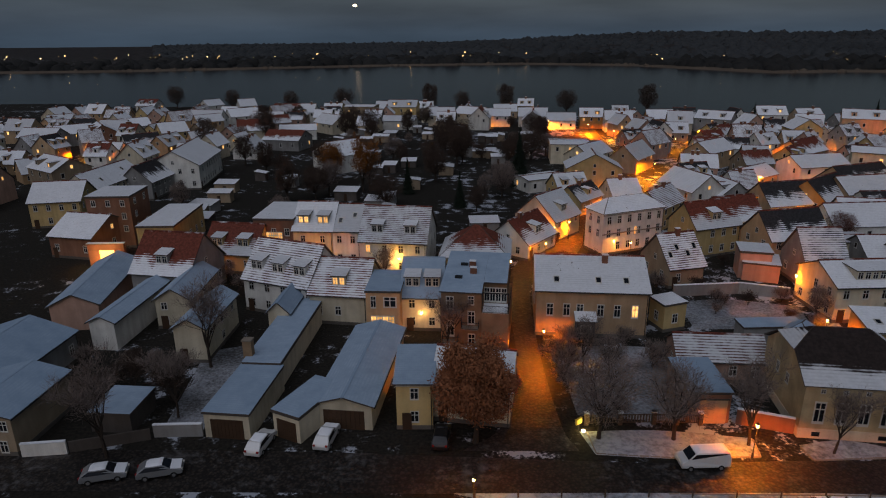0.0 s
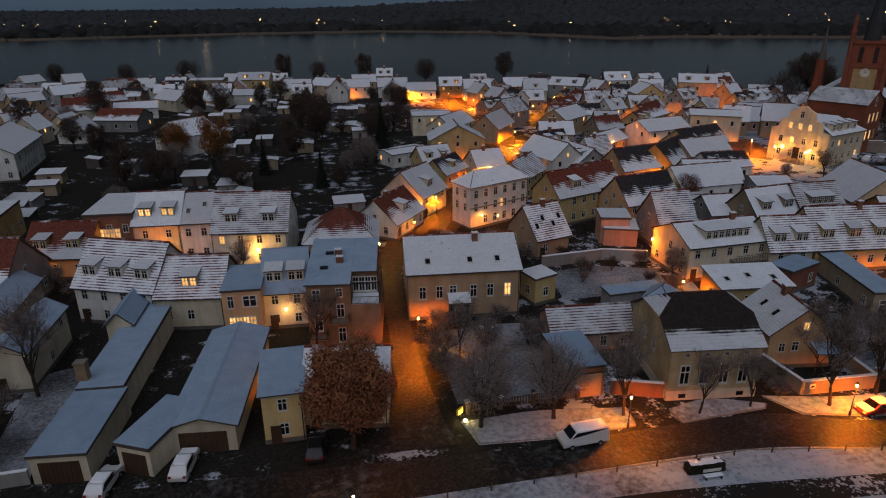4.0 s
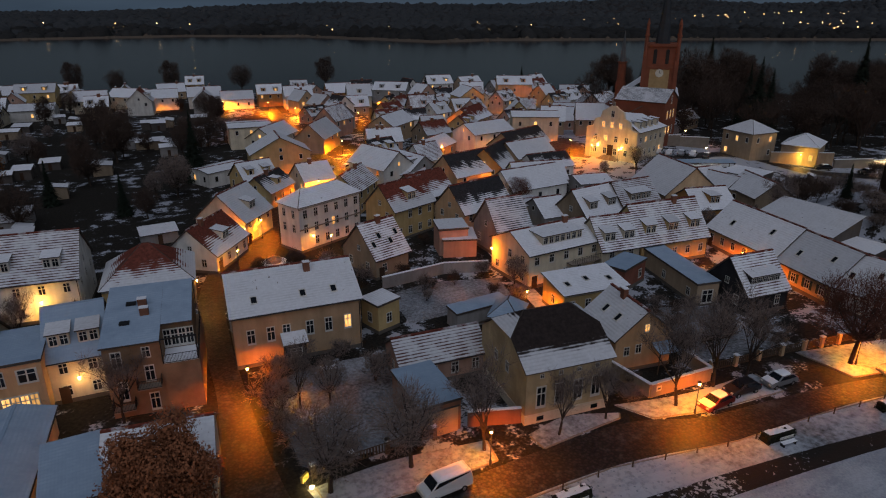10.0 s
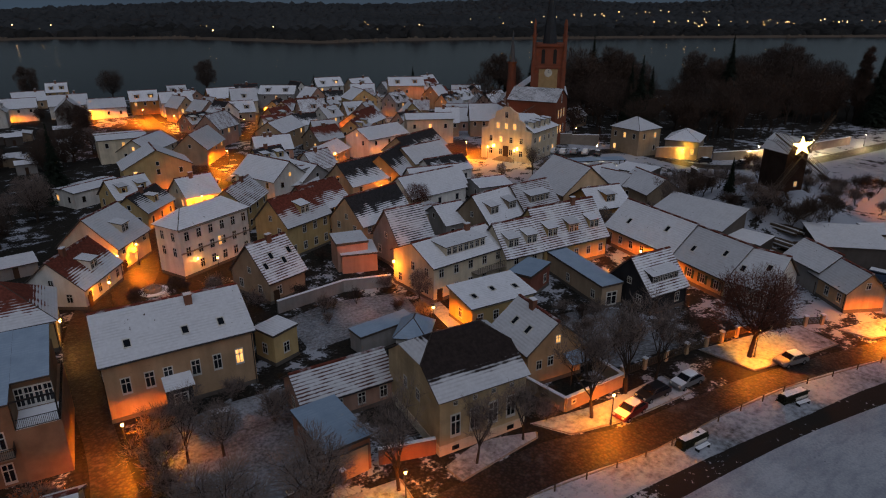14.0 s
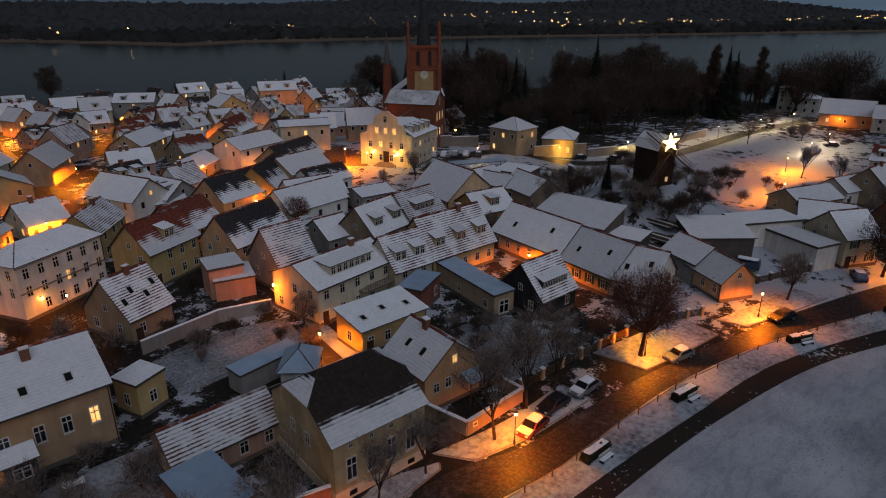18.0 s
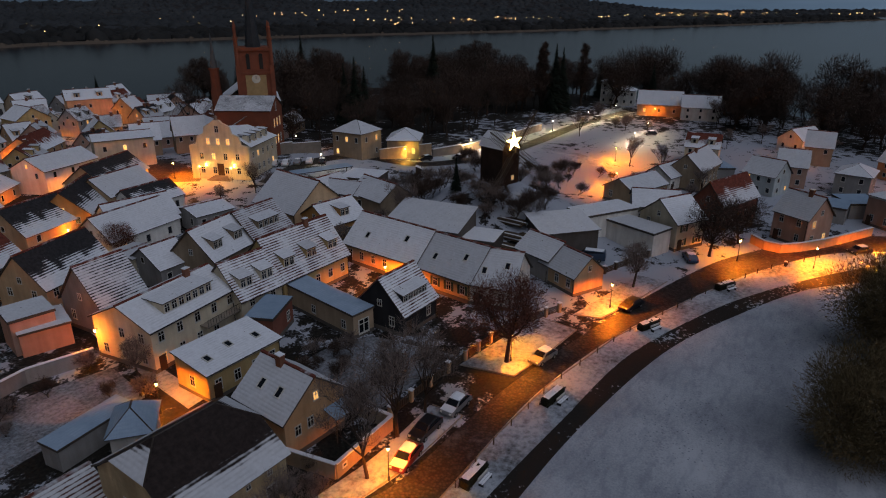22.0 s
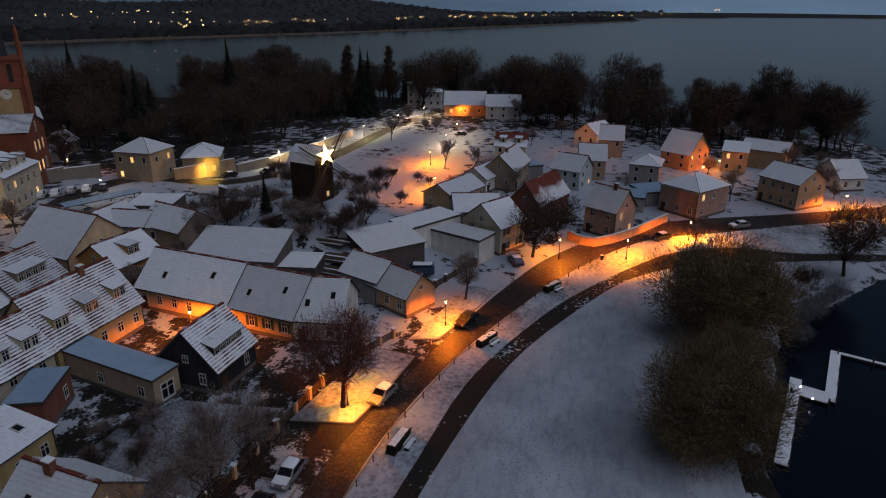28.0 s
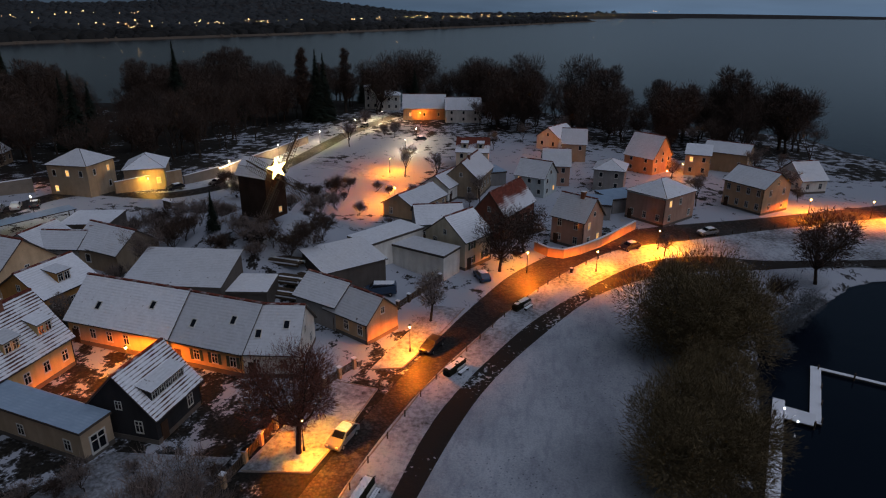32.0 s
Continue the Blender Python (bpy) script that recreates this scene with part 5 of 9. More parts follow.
house(34.3, 122.2, 23, 14.2, 5.8, 8.3, 10.6, 'x', 'white', 'snow', 'tall off-white corner house with a snowy hipped roof', roof='hip', floors=3, lit=1, bands=1, front_door=0,
      wins=[(0, 0.6, 3.5, 1.0, 1.7)] + [(0, -5.8 + 2.35 * k, z, 0.95, 1.65) for k in range(6) for z in (0.9, 3.5, 6.1) if not (k == 0 and z < 1)] + [(-90, u, z, 0.9, 1.6) for u in (-1.3, 1.3) for z in (3.5, 6.1)])
house(14.0, 120.8, 53, 10.7, 9.0, 3.3, 7.2, 'x', 'white', 'patch', 'white cottage with a half-thawed red tile roof', floors=1, dorm=1, chim=1)
house(20.5, 131.8, 49, 9.7, 10.0, 4.6, 9.2, 'x', 'cream', 'snow', 'cream gabled street house with snowy roof and dormer', floors=2, dorm=1, lit=1)
house(38.3, 105.0, 16, 6.7, 9.0, 3.6, 8.2, 'x', 'tan', 'stripe', 'tan house with snow-striped tile roof', floors=1, sky=4, chim=1)
house(49.2, 119.9, 20, 10.3, 8.0, 6, 10, 'x', 'yellow', 'patch', 'yellow house with dark red tiles under melting snow', base=0.1, floors=2, dorm=1)
house(62.5, 115.0, 13, 12.2, 8.5, 5, 9.3, 'x', 'peach', 'patchdark', 'peach gabled house with a dark patchy roof', base=0.3, floors=2)
house(61.7, 103.2, 0, 6.8, 8.5, 4.3, 9.3, 'x', 'grey', 'stripedark', 'grey house with dark slate roof striped by snow', base=0.2, floors=1)
house(62.6, 91.3, 3, 14.3, 10.0, 5.6, 7.9, 'x', 'cream', 'snow', 'cream two-storey house with wide snowy roof and balconies', base=0.1, floors=2, lit=1, sky=1, chim=1, box_dormer=1, balc=1)
house(53.9, 105.4, 339, 5.8, 6.0, 3, 3.3, 'x', 'pink', 'snow', 'pink garage block with flat snowy roof', roof='flat', base=0.1, floors=0)
house(53.0, 106.4, 345, 5.1, 5.0, 4.6, 5, 'x', 'pink', 'snow', 'small pink annex with flat snowy roof', roof='flat', base=0.1, floors=0)
house(84.3, 88.7, 354, 13.6, 9.5, 4, 9.4, 'x', 'yellow', 'stripe', 'yellow long house with striped snow roof and three dormers', base=0.3, floors=1, dorm=3, chim=1)
house(72.9, 88.4, 354, 7.2, 8.0, 4.4, 8.6, 'x', 'cream', 'stripe', 'cream house with two snowy box dormers', base=0.2, floors=2, dorm=2)
house(80.8, 102.9, 7, 9.7, 8.5, 4.4, 8.6, 'x', 'tan', 'snow', 'tan house with two blue dormers', base=0.6, floors=1, dorm=2)
house(90.2, 102.8, 0, 9.0, 8.5, 4.4, 8.4, 'x', 'tan', 'stripe', 'tan house with a wide box dormer', base=1.0, floors=1, box_dormer=1)
house(105.8, 106.1, 257, 13.0, 12.0, 4, 9, 'x', 'peach', 'snow', 'barn-like peach house with steep snowy roof', base=1.8, floors=1)
house(103.3, 96.1, 347, 8.5, 9.0, 3.9, 6.8, 'x', 'orange', 'snow', 'orange rendered house with snowy roof and green shutters', base=1.1, floors=1, dorm=1)
house(98.7, 78.8, 260, 15.9, 9.5, 3.4, 7.6, 'x', 'peach', 'snow', 'long peach street cottage with snowy roof', base=0.5, floors=1, sky=2)
house(96.6, 65.8, 259, 10.6, 9.5, 3.4, 7.6, 'x', 'yellow', 'snow', 'yellow street cottage with shutters and snowy roof', base=0.2, floors=1, sky=2)
house(96.2, 58.8, 276, 6.5, 9.5, 3.4, 7.4, 'x', 'white', 'snow', 'white end cottage with snowy gable roof', base=0.1, floors=1, sky=2)
house(107.0, 77.2, 274, 13.9, 8.5, 4.4, 6.4, 'x', 'dark', 'snow', 'long barn with snowy single-pitch roof', roof='mono', base=1.6, floors=0)
house(108.2, 67.5, 277, 5.6, 6.0, 2.8, 3.2, 'x', 'dark', 'snow', 'low shed with flat snowy roof', roof='flat', base=1.5, floors=0)
house(108.4, 56.0, 245, 7.4, 6.5, 3.6, 5.9, 'x', 'grey', 'snow', 'grey outbuilding with snowy gable roof', base=0.4, floors=0)
house(105.5, 50.7, 240, 7.9, 6.0, 3.2, 5.8, 'x', 'peach', 'snow', 'small peach gabled outhouse with snowy roof', base=0.1, floors=1)
house(81.9, 68.4, 354, 7.4, 8.2, 3.2, 7.4, 'x', 'black', 'stripe', 'black-clad house with ribbon dormer and white ground floor', base=0.1, floors=1, ribbon=1)
house(77.6, 77.2, 256, 15.3, 3.5, 3.3, 3.6, 'x', 'tan', 'thin', 'long pale flat-roofed studio building with glazed end door', roof='flat', base=0.1, floors=1, wins=[(90, 0.0, 0.4, 1.9, 2.1), (0, 5.6, 0.9, 1.0, 1.3), (0, -1.0, 0.9, 1.0, 1.3)])
house(70.4, 81.3, 289, 3.7, 6.5, 3.4, 3.8, 'x', 'brickred', 'thin', 'red annex with flat snowy roof and glass doors', roof='flat', base=0.1, floors=1)
house(60.0, 78.0, 354, 10.3, 5.9, 3.6, 4.5, 'x', 'yellow', 'snow', 'yellow house with flat-pitched snowy roof and skylights', roof='mono', floors=1, sky=3)
house(55.6, 64.6, 351, 7.7, 7.5, 4.6, 7.7, 'y', 'apricot', 'snow', 'apricot gabled house with snowy roof and terrace', floors=2, lit=1, chim=1, skies=[(-1.4, 0.42), (1.3, 0.42)], front_door=0,
      wins=[(0, 0.2, 5.0, 0.75, 1.05), (0, -0.7, 2.3, 0.85, 1.25), (0, -2.3, 2.2, 0.8, 1.2), (-90, 0.5, 2.4, 0.8, 1.1), (90, 1.0, 2.4, 0.8, 1.1)])
house(42.0, 63.0, 353, 10.0, 11.4, 6.2, 10.2, 'x', 'stained', 'dark', 'old two-storey stained house with bare dark roof', roof='halfhip', floors=2, chim=1, tall=1)
house(33.0, 72.1, 355, 10.4, 6.0, 3, 5.0, 'x', 'pink', 'stripe', 'low pink outbuilding with snow-striped roof', floors=1)
house(28.0, 64.3, 359, 4.5, 7.5, 3.6, 3.9, 'x', 'brick', 'thin', 'brick-framed garage with flat snowy roof and pale front', roof='flat', floors=0, gate=0)
house(46.1, 76.7, 315, 3.7, 5.0, 2.8, 4.6, 'x', 'white', 'thin', 'small garden house with snowy hipped roof', roof='hip', floors=0)
house(43.9, 80.7, 3, 8.4, 2.6, 2.4, 2.7, 'x', 'grey', 'thin', 'narrow garden shed with snowy roof', roof='flat', floors=0)
house(31.3, 85.3, 287, 3.6, 3.6, 4.0, 4.3, 'y', 'yellow', 'snow', 'yellow wooden porch with snowy lean-to roof', roof='flat', floors=1)
house(-32.7, 118.8, 356, 7.5, 12.0, 8.6, 9, 'x', 'brick', 'snow', 'brick house with big factory window and flat snowy roof', roof='flat', floors=2, bigwin=1)
house(-25.3, 117.1, 356, 7.3, 11.0, 7, 11, 'x', 'cream', 'snow', 'cream town house with two lit dormers', floors=2, dorm=2, dlit=1)
house(-19.1, 116.7, 356, 5.0, 11.0, 7, 10.6, 'x', 'white', 'snow', 'white classical town house with snowy roof', floors=2, lit=2, sky=2)
house(-9.8, 112.5, 352, 12.0, 11.0, 6.2, 11.2, 'x', 'white', 'stripe', 'long white town house with striped tile roof', floors=2, dorm=2, lit=1)
house(4.4, 109.1, 354, 11.8, 11.0, 4.2, 8.6, 'x', 'yellow', 'patch', 'yellow house with hipped red roof under snow', roof='hip', floors=1, dorm=1)
house(-45.6, 99.4, 350, 10.1, 11.0, 5.2, 10.4, 'x', 'grey', 'patch', 'grey house with bare red tiles and snowy eaves', floors=1, dorm=1)
house(-25.1, 94.2, 338, 11.7, 10.0, 5.4, 10.4, 'x', 'white', 'stripe', 'white house with striped roof and three dormers', floors=2, dorm=3)
house(-16.2, 90.8, 352, 8.6, 9.5, 4.8, 8.8, 'x', 'cream', 'patchstripe', 'cream house with red tiles showing between snow rows', floors=1, dorm=1, dlit=1)
house(-9.5, 85.9, 357, 4.8, 8.0, 6.8, 7.1, 'x', 'apricot', 'thin', 'apricot modern house with flat roof and lit window', roof='flat', floors=2, bigwin=2, wins=[(0, -1.35, 4.5, 0.8, 1.8), (0, 1.0, 4.6, 1.9, 1.6), (90, -1.0, 0.7, 1.6, 2.0)], lit=0)
house(-4.1, 88.6, 357, 5.7, 9.5, 5.4, 9.6, 'x', 'cream', 'thin', 'cream courtyard house with two long dormers', floors=2, dorm=2)
terrace_house()
house(-69.3, 127.7, 2, 8.7, 9.0, 10.5, 10.9, 'x', 'brick', 'snow', 'square brick tower building with flat snowy roof', roof='flat', floors=4)
house(-57.5, 125.0, 2, 7.1, 16.7, 6.2, 6.6, 'x', 'yellow', 'snow', 'yellow flat-roofed hall with snowy roof', roof='flat', floors=1)
house(-72.8, 122.4, 348, 9.6, 12.0, 4.4, 7.5, 'x', 'brick', 'snow', 'brick wing with snowy roof', floors=1, lit=1)
house(-39.6, 113.0, 351, 9.9, 10.0, 3.8, 8, 'x', 'yellow', 'patch', 'yellow house with dark red patchy roof', floors=1, dorm=2)
house(-90.9, 143.8, 11, 10.9, 11.0, 6, 9.5, 'x', 'yellow', 'snow', 'yellow gabled house with snowy roof', floors=2)
house(-90.6, 161.6, 85, 21.1, 9.0, 6, 9.4, 'x', 'cream', 'snow', 'cream house with snowy roof by the street', floors=2, sky=2)
house(-82.8, 174.6, 86, 21.9, 9.0, 5, 9, 'x', 'grey', 'patchdark', 'grey house with dark roof and thawing snow', floors=2, lit=1)
house(-79.5, 188.2, 96, 25.6, 14.0, 7, 11, 'x', 'white', 'snow', 'tall white gabled house with snowy roof', floors=2, lit=1)
house(-23.4, 62.8, 354, 5.0, 10.2, 2.9, 3.2, 'x', 'cream', 'thin', 'long garage row with snowy roof', roof='flat', floors=0, gate=1)
house(-22.2, 79.3, 356, 4.5, 22.8, 3.1, 3.6, 'x', 'cream', 'thin', 'long yard building with snowy roof and chimney', roof='flat', floors=0)
house(-15.9, 60.9, 334, 3.5, 7.5, 2.9, 3.3, 'x', 'cream', 'thin', 'garage wing with snowy roof', roof='flat', floors=0, gate=1)
house(-10.8, 69.1, 354, 6.3, 19.3, 3.0, 3.9, 'y', 'cream', 'thin', 'long workshop with snowy roof and garage door', floors=0, gate=1)
house(-4.1, 62.9, 0, 3.9, 7.0, 5.6, 6.4, 'x', 'yellow', 'thin', 'yellow yard house with snowy lean-to roof', roof='mono', floors=2)
house(2.7, 64.3, 350, 8.4, 8.0, 4.6, 7.2, 'x', 'cream', 'snow', 'cream corner house with a snowy roof', floors=1)
house(-47.1, 88.2, 357, 3.5, 20.4, 4.2, 5.0, 'y', 'white', 'thin', 'narrow white yard building with snowy roof', floors=0)
house(-41.0, 91.1, 2, 5.0, 12.4, 4.6, 6.2, 'y', 'cream', 'thin', 'cream yard house with snowy gable roof', floors=2)
house(-34.0, 80.2, 358, 4.1, 11.6, 5.0, 6.2, 'y', 'cream', 'thin', 'cream side wing with veranda doors', floors=2)
house(-24.1, 86.4, 357, 2.9, 10.3, 4.2, 5.6, 'y', 'cream', 'thin', 'small cream wing with snowy roof', floors=1)
house(-56.1, 70.5, 87, 10.9, 12.0, 4, 6, 'x', 'grey', 'thin', 'grey yard house with snowy roof', floors=1)
# the pink render stands in for lamplight on this wing
house(-56.6, 94.2, 9, 6.7, 20.0, 4.0, 5.6, 'y', 'pink', 'thin', 'pink-lit long yard wing with snowy roof', floors=0)
house(-48.4, 59.6, 357, 8.2, 9.4, 4.5, 5.6, 'y', 'tan', 'thin', 'dim pale house with a blank side wall at the yard edge', floors=2, front_door=0, wins=[(0, 3.2, 2.9, 0.9, 1.2), (0, 1.0, 2.9, 0.9, 1.2), (0, 2.8, 0.4, 0.9, 1.4)])
house(-36.8, 61.4, 356, 4.6, 5.2, 2.2, 2.5, 'x', 'dark', 'thin', 'low garden shed with a flat snowy roof among bushes', roof='flat', floors=0)
house(39.8, 216.7, 355, 12.5, 12.0, 6.5, 7, 'x', 'cream', 'snow', 'cream block with flat snowy roof in the old town', floors=2, far=1, lit=1, dorm=0)
house(40.2, 180.2, 355, 15.0, 10.0, 5.5, 9.4, 'y', 'yellow', 'snow', 'yellow gabled house by the old town lanes', floors=2, far=1, lit=1, dorm=0)
house(58.3, 152.7, 287, 13.4, 9.0, 5.5, 9, 'x', 'white', 'snow', 'white house with snowy gable roof in the old town', base=0.3, floors=2, far=1, lit=1, dorm=0)
house(24.6, 175.2, 25, 11.9, 8.0, 3.5, 4, 'x', 'white', 'snow', 'white flat-roofed yard building by the old town lanes', floors=1, far=1, lit=1, dorm=0)
house(44.2, 204.6, 50, 15.0, 9.0, 5, 8, 'x', 'cream', 'snow', 'cream house by the old town lanes', floors=2, far=1, lit=1, dorm=0)
house(57.3, 201.8, 54, 15.0, 9.0, 4.5, 8.5, 'x', 'peach', 'snow', 'peach cottage by the old town lanes', floors=2, far=1, lit=1, dorm=0)
house(66.0, 151.3, 282, 9.4, 8.0, 4, 7, 'x', 'grey', 'snow', 'grey cottage with dormers by the old town lanes', base=0.6, floors=1, far=1, lit=1, dorm=2)
house(83.0, 205.3, 40, 15.0, 9.0, 5.5, 8.5, 'x', 'peach', 'snow', 'peach street house by the old town lanes', base=0.1, floors=2, far=1, lit=1, dorm=0)
house(82.2, 174.1, 36, 15.0, 8.0, 3.2, 5.5, 'x', 'peach', 'snow', 'low peach outbuilding by the old town lanes', base=0.6, floors=1, far=1, lit=1, dorm=0)
house(73.2, 137.1, 13, 13.8, 9.0, 5, 9, 'x', 'peach', 'patchdark', 'peach house with bare dark roof by the old town lanes', base=1.0, floors=2, far=1, lit=1, dorm=0)
house(81.7, 139.1, 38, 13.4, 9.0, 5, 9, 'x', 'orange', 'patchdark', 'orange-lit house with dark roof by the old town lanes', base=1.6, floors=2, far=1, lit=1, dorm=0)
house(99.5, 174.7, 11, 15.0, 10.0, 5.5, 8, 'x', 'white', 'snow', 'white house with snowy roof in the old town', base=1.2, floors=2, far=1, lit=1, dorm=0)
house(119.2, 177.3, 331, 13.9, 11.0, 8, 9, 'x', 'cream', 'snow', 'large cream house with snowy roof in the old town', base=1.5, floors=2, far=1, lit=1, dorm=0)
house(96.3, 150.6, 20, 15.0, 9.0, 5, 8.5, 'x', 'peach', 'patchdark', 'peach gabled house by the old town lanes', base=2.5, floors=2, far=1, lit=1, dorm=0)
house(81.4, 124.5, 4, 14.5, 9.0, 3.6, 7, 'x', 'white', 'snow', 'white cottage with wide snowy roof in the old town', base=1.3, floors=1, far=1, lit=1, dorm=0)
house(132.8, 244.5, 354, 10.4, 11.0, 7, 10.5, 'y', 'yellow', 'snow', 'yellow gabled town house by the old town lanes', floors=2, far=1, lit=1, dorm=0)
house(163.5, 257.5, 333, 15.0, 12.0, 9, 12, 'x', 'apricot', 'snow', 'large apricot villa with mansard dormers by the old town lanes', floors=2, far=1, lit=1, dorm=2)
house(146.2, 298.8, 353, 12.6, 10.0, 6, 9.5, 'x', 'white', 'snow', 'white house with dormers by the lake by the old town lanes', floors=2, far=1, lit=1, dorm=2)
house(116.4, 285.2, 323, 15.0, 10.0, 6, 9, 'x', 'grey', 'snow', 'grey house row by the lake by the old town lanes', floors=2, far=1, lit=1, dorm=2)
house(93.3, 291.6, 354, 11.2, 10.0, 5.5, 9, 'x', 'orange', 'snow', 'orange-lit lakeside house by the old town lanes', floors=2, far=1, lit=1, dorm=0)
house(80.6, 310.8, 353, 7.2, 9.0, 6, 9, 'x', 'white', 'snow', 'white lakeside house by the old town lanes', floors=2, far=1, lit=1, dorm=2)
house(64.8, 300.9, 353, 10.3, 9.0, 5.5, 9, 'x', 'orange', 'snow', 'street-end house with two dormers by the old town lanes', floors=2, far=1, lit=1, dorm=2)
house(38.9, 308.7, 353, 13.3, 10.0, 5, 8.5, 'x', 'white', 'snow', 'white lakeside house by the old town lanes', floors=2, far=1, lit=1, dorm=0)
house(50.9, 300.4, 354, 12.9, 10.0, 4, 7, 'x', 'white', 'snow', 'white low lakeside house by the old town lanes', floors=1, far=1, lit=1, dorm=0)
house(22.3, 310.6, 353, 12.0, 10.0, 5, 8, 'x', 'white', 'snow', 'white lakeside house by the old town lanes', floors=2, far=1, lit=1, dorm=0)
house(10.6, 319.7, 327, 15.0, 10.0, 5, 8, 'x', 'cream', 'snow', 'cream lakeside house by the old town lanes', floors=2, far=1, lit=1, dorm=0)
house(-4.4, 313.7, 353, 12.2, 10.0, 5, 8.5, 'x', 'cream', 'snow', 'cream lakeside house by the old town lanes', floors=2, far=1, lit=1, dorm=0)
house(-24.9, 336.4, 353, 15.0, 12.0, 7, 10, 'x', 'yellow', 'snow', 'large yellow lakeside inn with dormers by the old town lanes', floors=2, far=1, lit=1, dorm=2)
house(-24.1, 302.5, 354, 15.0, 10.0, 4, 6, 'x', 'white', 'snow', 'white low house by the old town lanes', floors=1, far=1, lit=1, dorm=0)
house(-45.5, 329.2, 353, 15.0, 12.0, 8, 8.5, 'x', 'tan', 'snow', 'tan flat-roofed block by the old town lanes', floors=2, far=1, lit=1, dorm=0)
house(-54.0, 291.0, 314, 15.0, 10.0, 4.5, 8, 'x', 'cream', 'snow', 'cream gabled house by the old town lanes', floors=2, far=1, lit=1, dorm=0)
house(-36.0, 206.6, 317, 15.0, 12.0, 5.5, 9, 'y', 'white', 'snow', 'white gabled house by the old town lanes', floors=2, far=1, lit=1, dorm=0)
house(-63.7, 247.4, 346, 15.0, 12.0, 4, 7, 'x', 'grey', 'patch', 'grey house with reddish roof by the old town lanes', floors=1, far=1, lit=1, dorm=0)
house(-84.7, 274.4, 16, 13.3, 10.0, 4, 8, 'x', 'cream', 'patch', 'cream house with dark red roof by the old town lanes', floors=1, far=1, lit=1, dorm=0)
house(-65.3, 272.5, 12, 15.0, 10.0, 4, 6, 'x', 'white', 'snow', 'white low house by the old town lanes', floors=1, far=1, lit=1, dorm=0)
house(-86.7, 305.4, 354, 15.0, 10.0, 4.5, 8, 'x', 'yellow', 'snow', 'yellow gabled house by the old town lanes', floors=2, far=1, lit=1, dorm=0)
house(-116.7, 308.7, 354, 14.9, 10.0, 4.5, 8.5, 'x', 'white', 'snow', 'white gabled house by the old town lanes', floors=2, far=1, lit=1, dorm=0)
house(-115.4, 262.9, 40, 10.7, 10.0, 5, 8.5, 'x', 'yellow', 'snow', 'yellow gabled house by the old town lanes', floors=2, far=1, lit=1, dorm=0)
house(-137.6, 370.8, 53, 10.5, 9.0, 5, 8, 'x', 'white', 'snow', 'white house by the old town lanes', floors=2, far=1, lit=1, dorm=0)
house(-116.6, 367.7, 33, 9.2, 9.0, 5, 8.5, 'x', 'white', 'snow', 'white gabled house by the old town lanes', floors=2, far=1, lit=1, dorm=0)
house(-88.9, 352.9, 353, 15.0, 9.0, 4.5, 7, 'x', 'grey', 'patch', 'grey house with reddish roof by the old town lanes', floors=2, far=1, lit=1, dorm=0)
house(-142.8, 271.1, 354, 11.9, 10.0, 5, 8.5, 'x', 'cream', 'snow', 'cream street house by the old town lanes', floors=2, far=1, lit=1, dorm=0)
house(-140.4, 281.9, 40, 12.1, 10.0, 5, 8, 'x', 'grey', 'snow', 'grey street house by the old town lanes', floors=2, far=1, lit=1, dorm=0)
house(-155.0, 260.5, 44, 13.6, 10.0, 5, 8, 'x', 'grey', 'snow', 'dim street house by the old town lanes', floors=2, far=1, lit=1, dorm=0)
house(-169.8, 363.2, 353, 11.2, 10.0, 6, 9, 'x', 'white', 'patch', 'white house with red roof by the old town lanes', floors=2, far=1, lit=1, dorm=2)
house(-141.3, 256.5, 305, 15.0, 10.0, 6, 9, 'x', 'brick', 'snow', 'brick street house by the old town lanes', floors=2, far=1, lit=1, dorm=2)
house(-114.1, 232.9, 40, 12.0, 9.0, 4.5, 8, 'x', 'white', 'patchdark', 'dim house with lit shopfront by the old town lanes', floors=2, far=1, lit=1, dorm=0)
house(-104.3, 322.0, 37, 15.0, 9.0, 4.5, 8, 'x', 'white', 'snow', 'white house by the old town lanes', floors=2, far=1, lit=1, dorm=0)
house(-161.4, 250.7, 355, 15.0, 10.0, 5, 8, 'x', 'grey', 'snow', 'dim grey house by the old town lanes', floors=2, far=1, lit=1, dorm=0)
house(-113.4, 180.5, 325, 15.0, 11.0, 6, 9, 'x', 'tan', 'snow', 'tan street house by the old town lanes', floors=2, far=1, lit=1, dorm=2)
house(63.3, 150.3, 351, 8.3, 8.0, 3.5, 6.5, 'x', 'grey', 'snow', 'grey cottage in the old town', base=0.5, floors=1, far=1)
house(58.2, 129.0, 15, 9.5, 9.0, 4.5, 8.5, 'x', 'peach', 'patch', 'peach house with red patchy roof in the old town', base=0.3, floors=2, far=1)
house(112.3, 205.6, 36, 15.0, 10.0, 5, 8.5, 'x', 'apricot', 'patch', 'apricot street house with red roof in the old town', base=0.2, floors=2, far=1)
house(91.3, 140.8, 10, 12.3, 9.0, 5, 8, 'x', 'peach', 'snow', 'peach house in the old town', base=2.4, floors=2, far=1)
house(85.7, 127.9, 347, 11.8, 9.0, 3.4, 6.6, 'x', 'white', 'snow', 'white cottage with wide roof in the old town', base=1.7, floors=1, far=1)
house(92.6, 133.6, 1, 10.6, 8.0, 3.4, 6, 'x', 'white', 'patchdark', 'white annex with snow-streaked roof in the old town', base=2.5, floors=1, far=1)
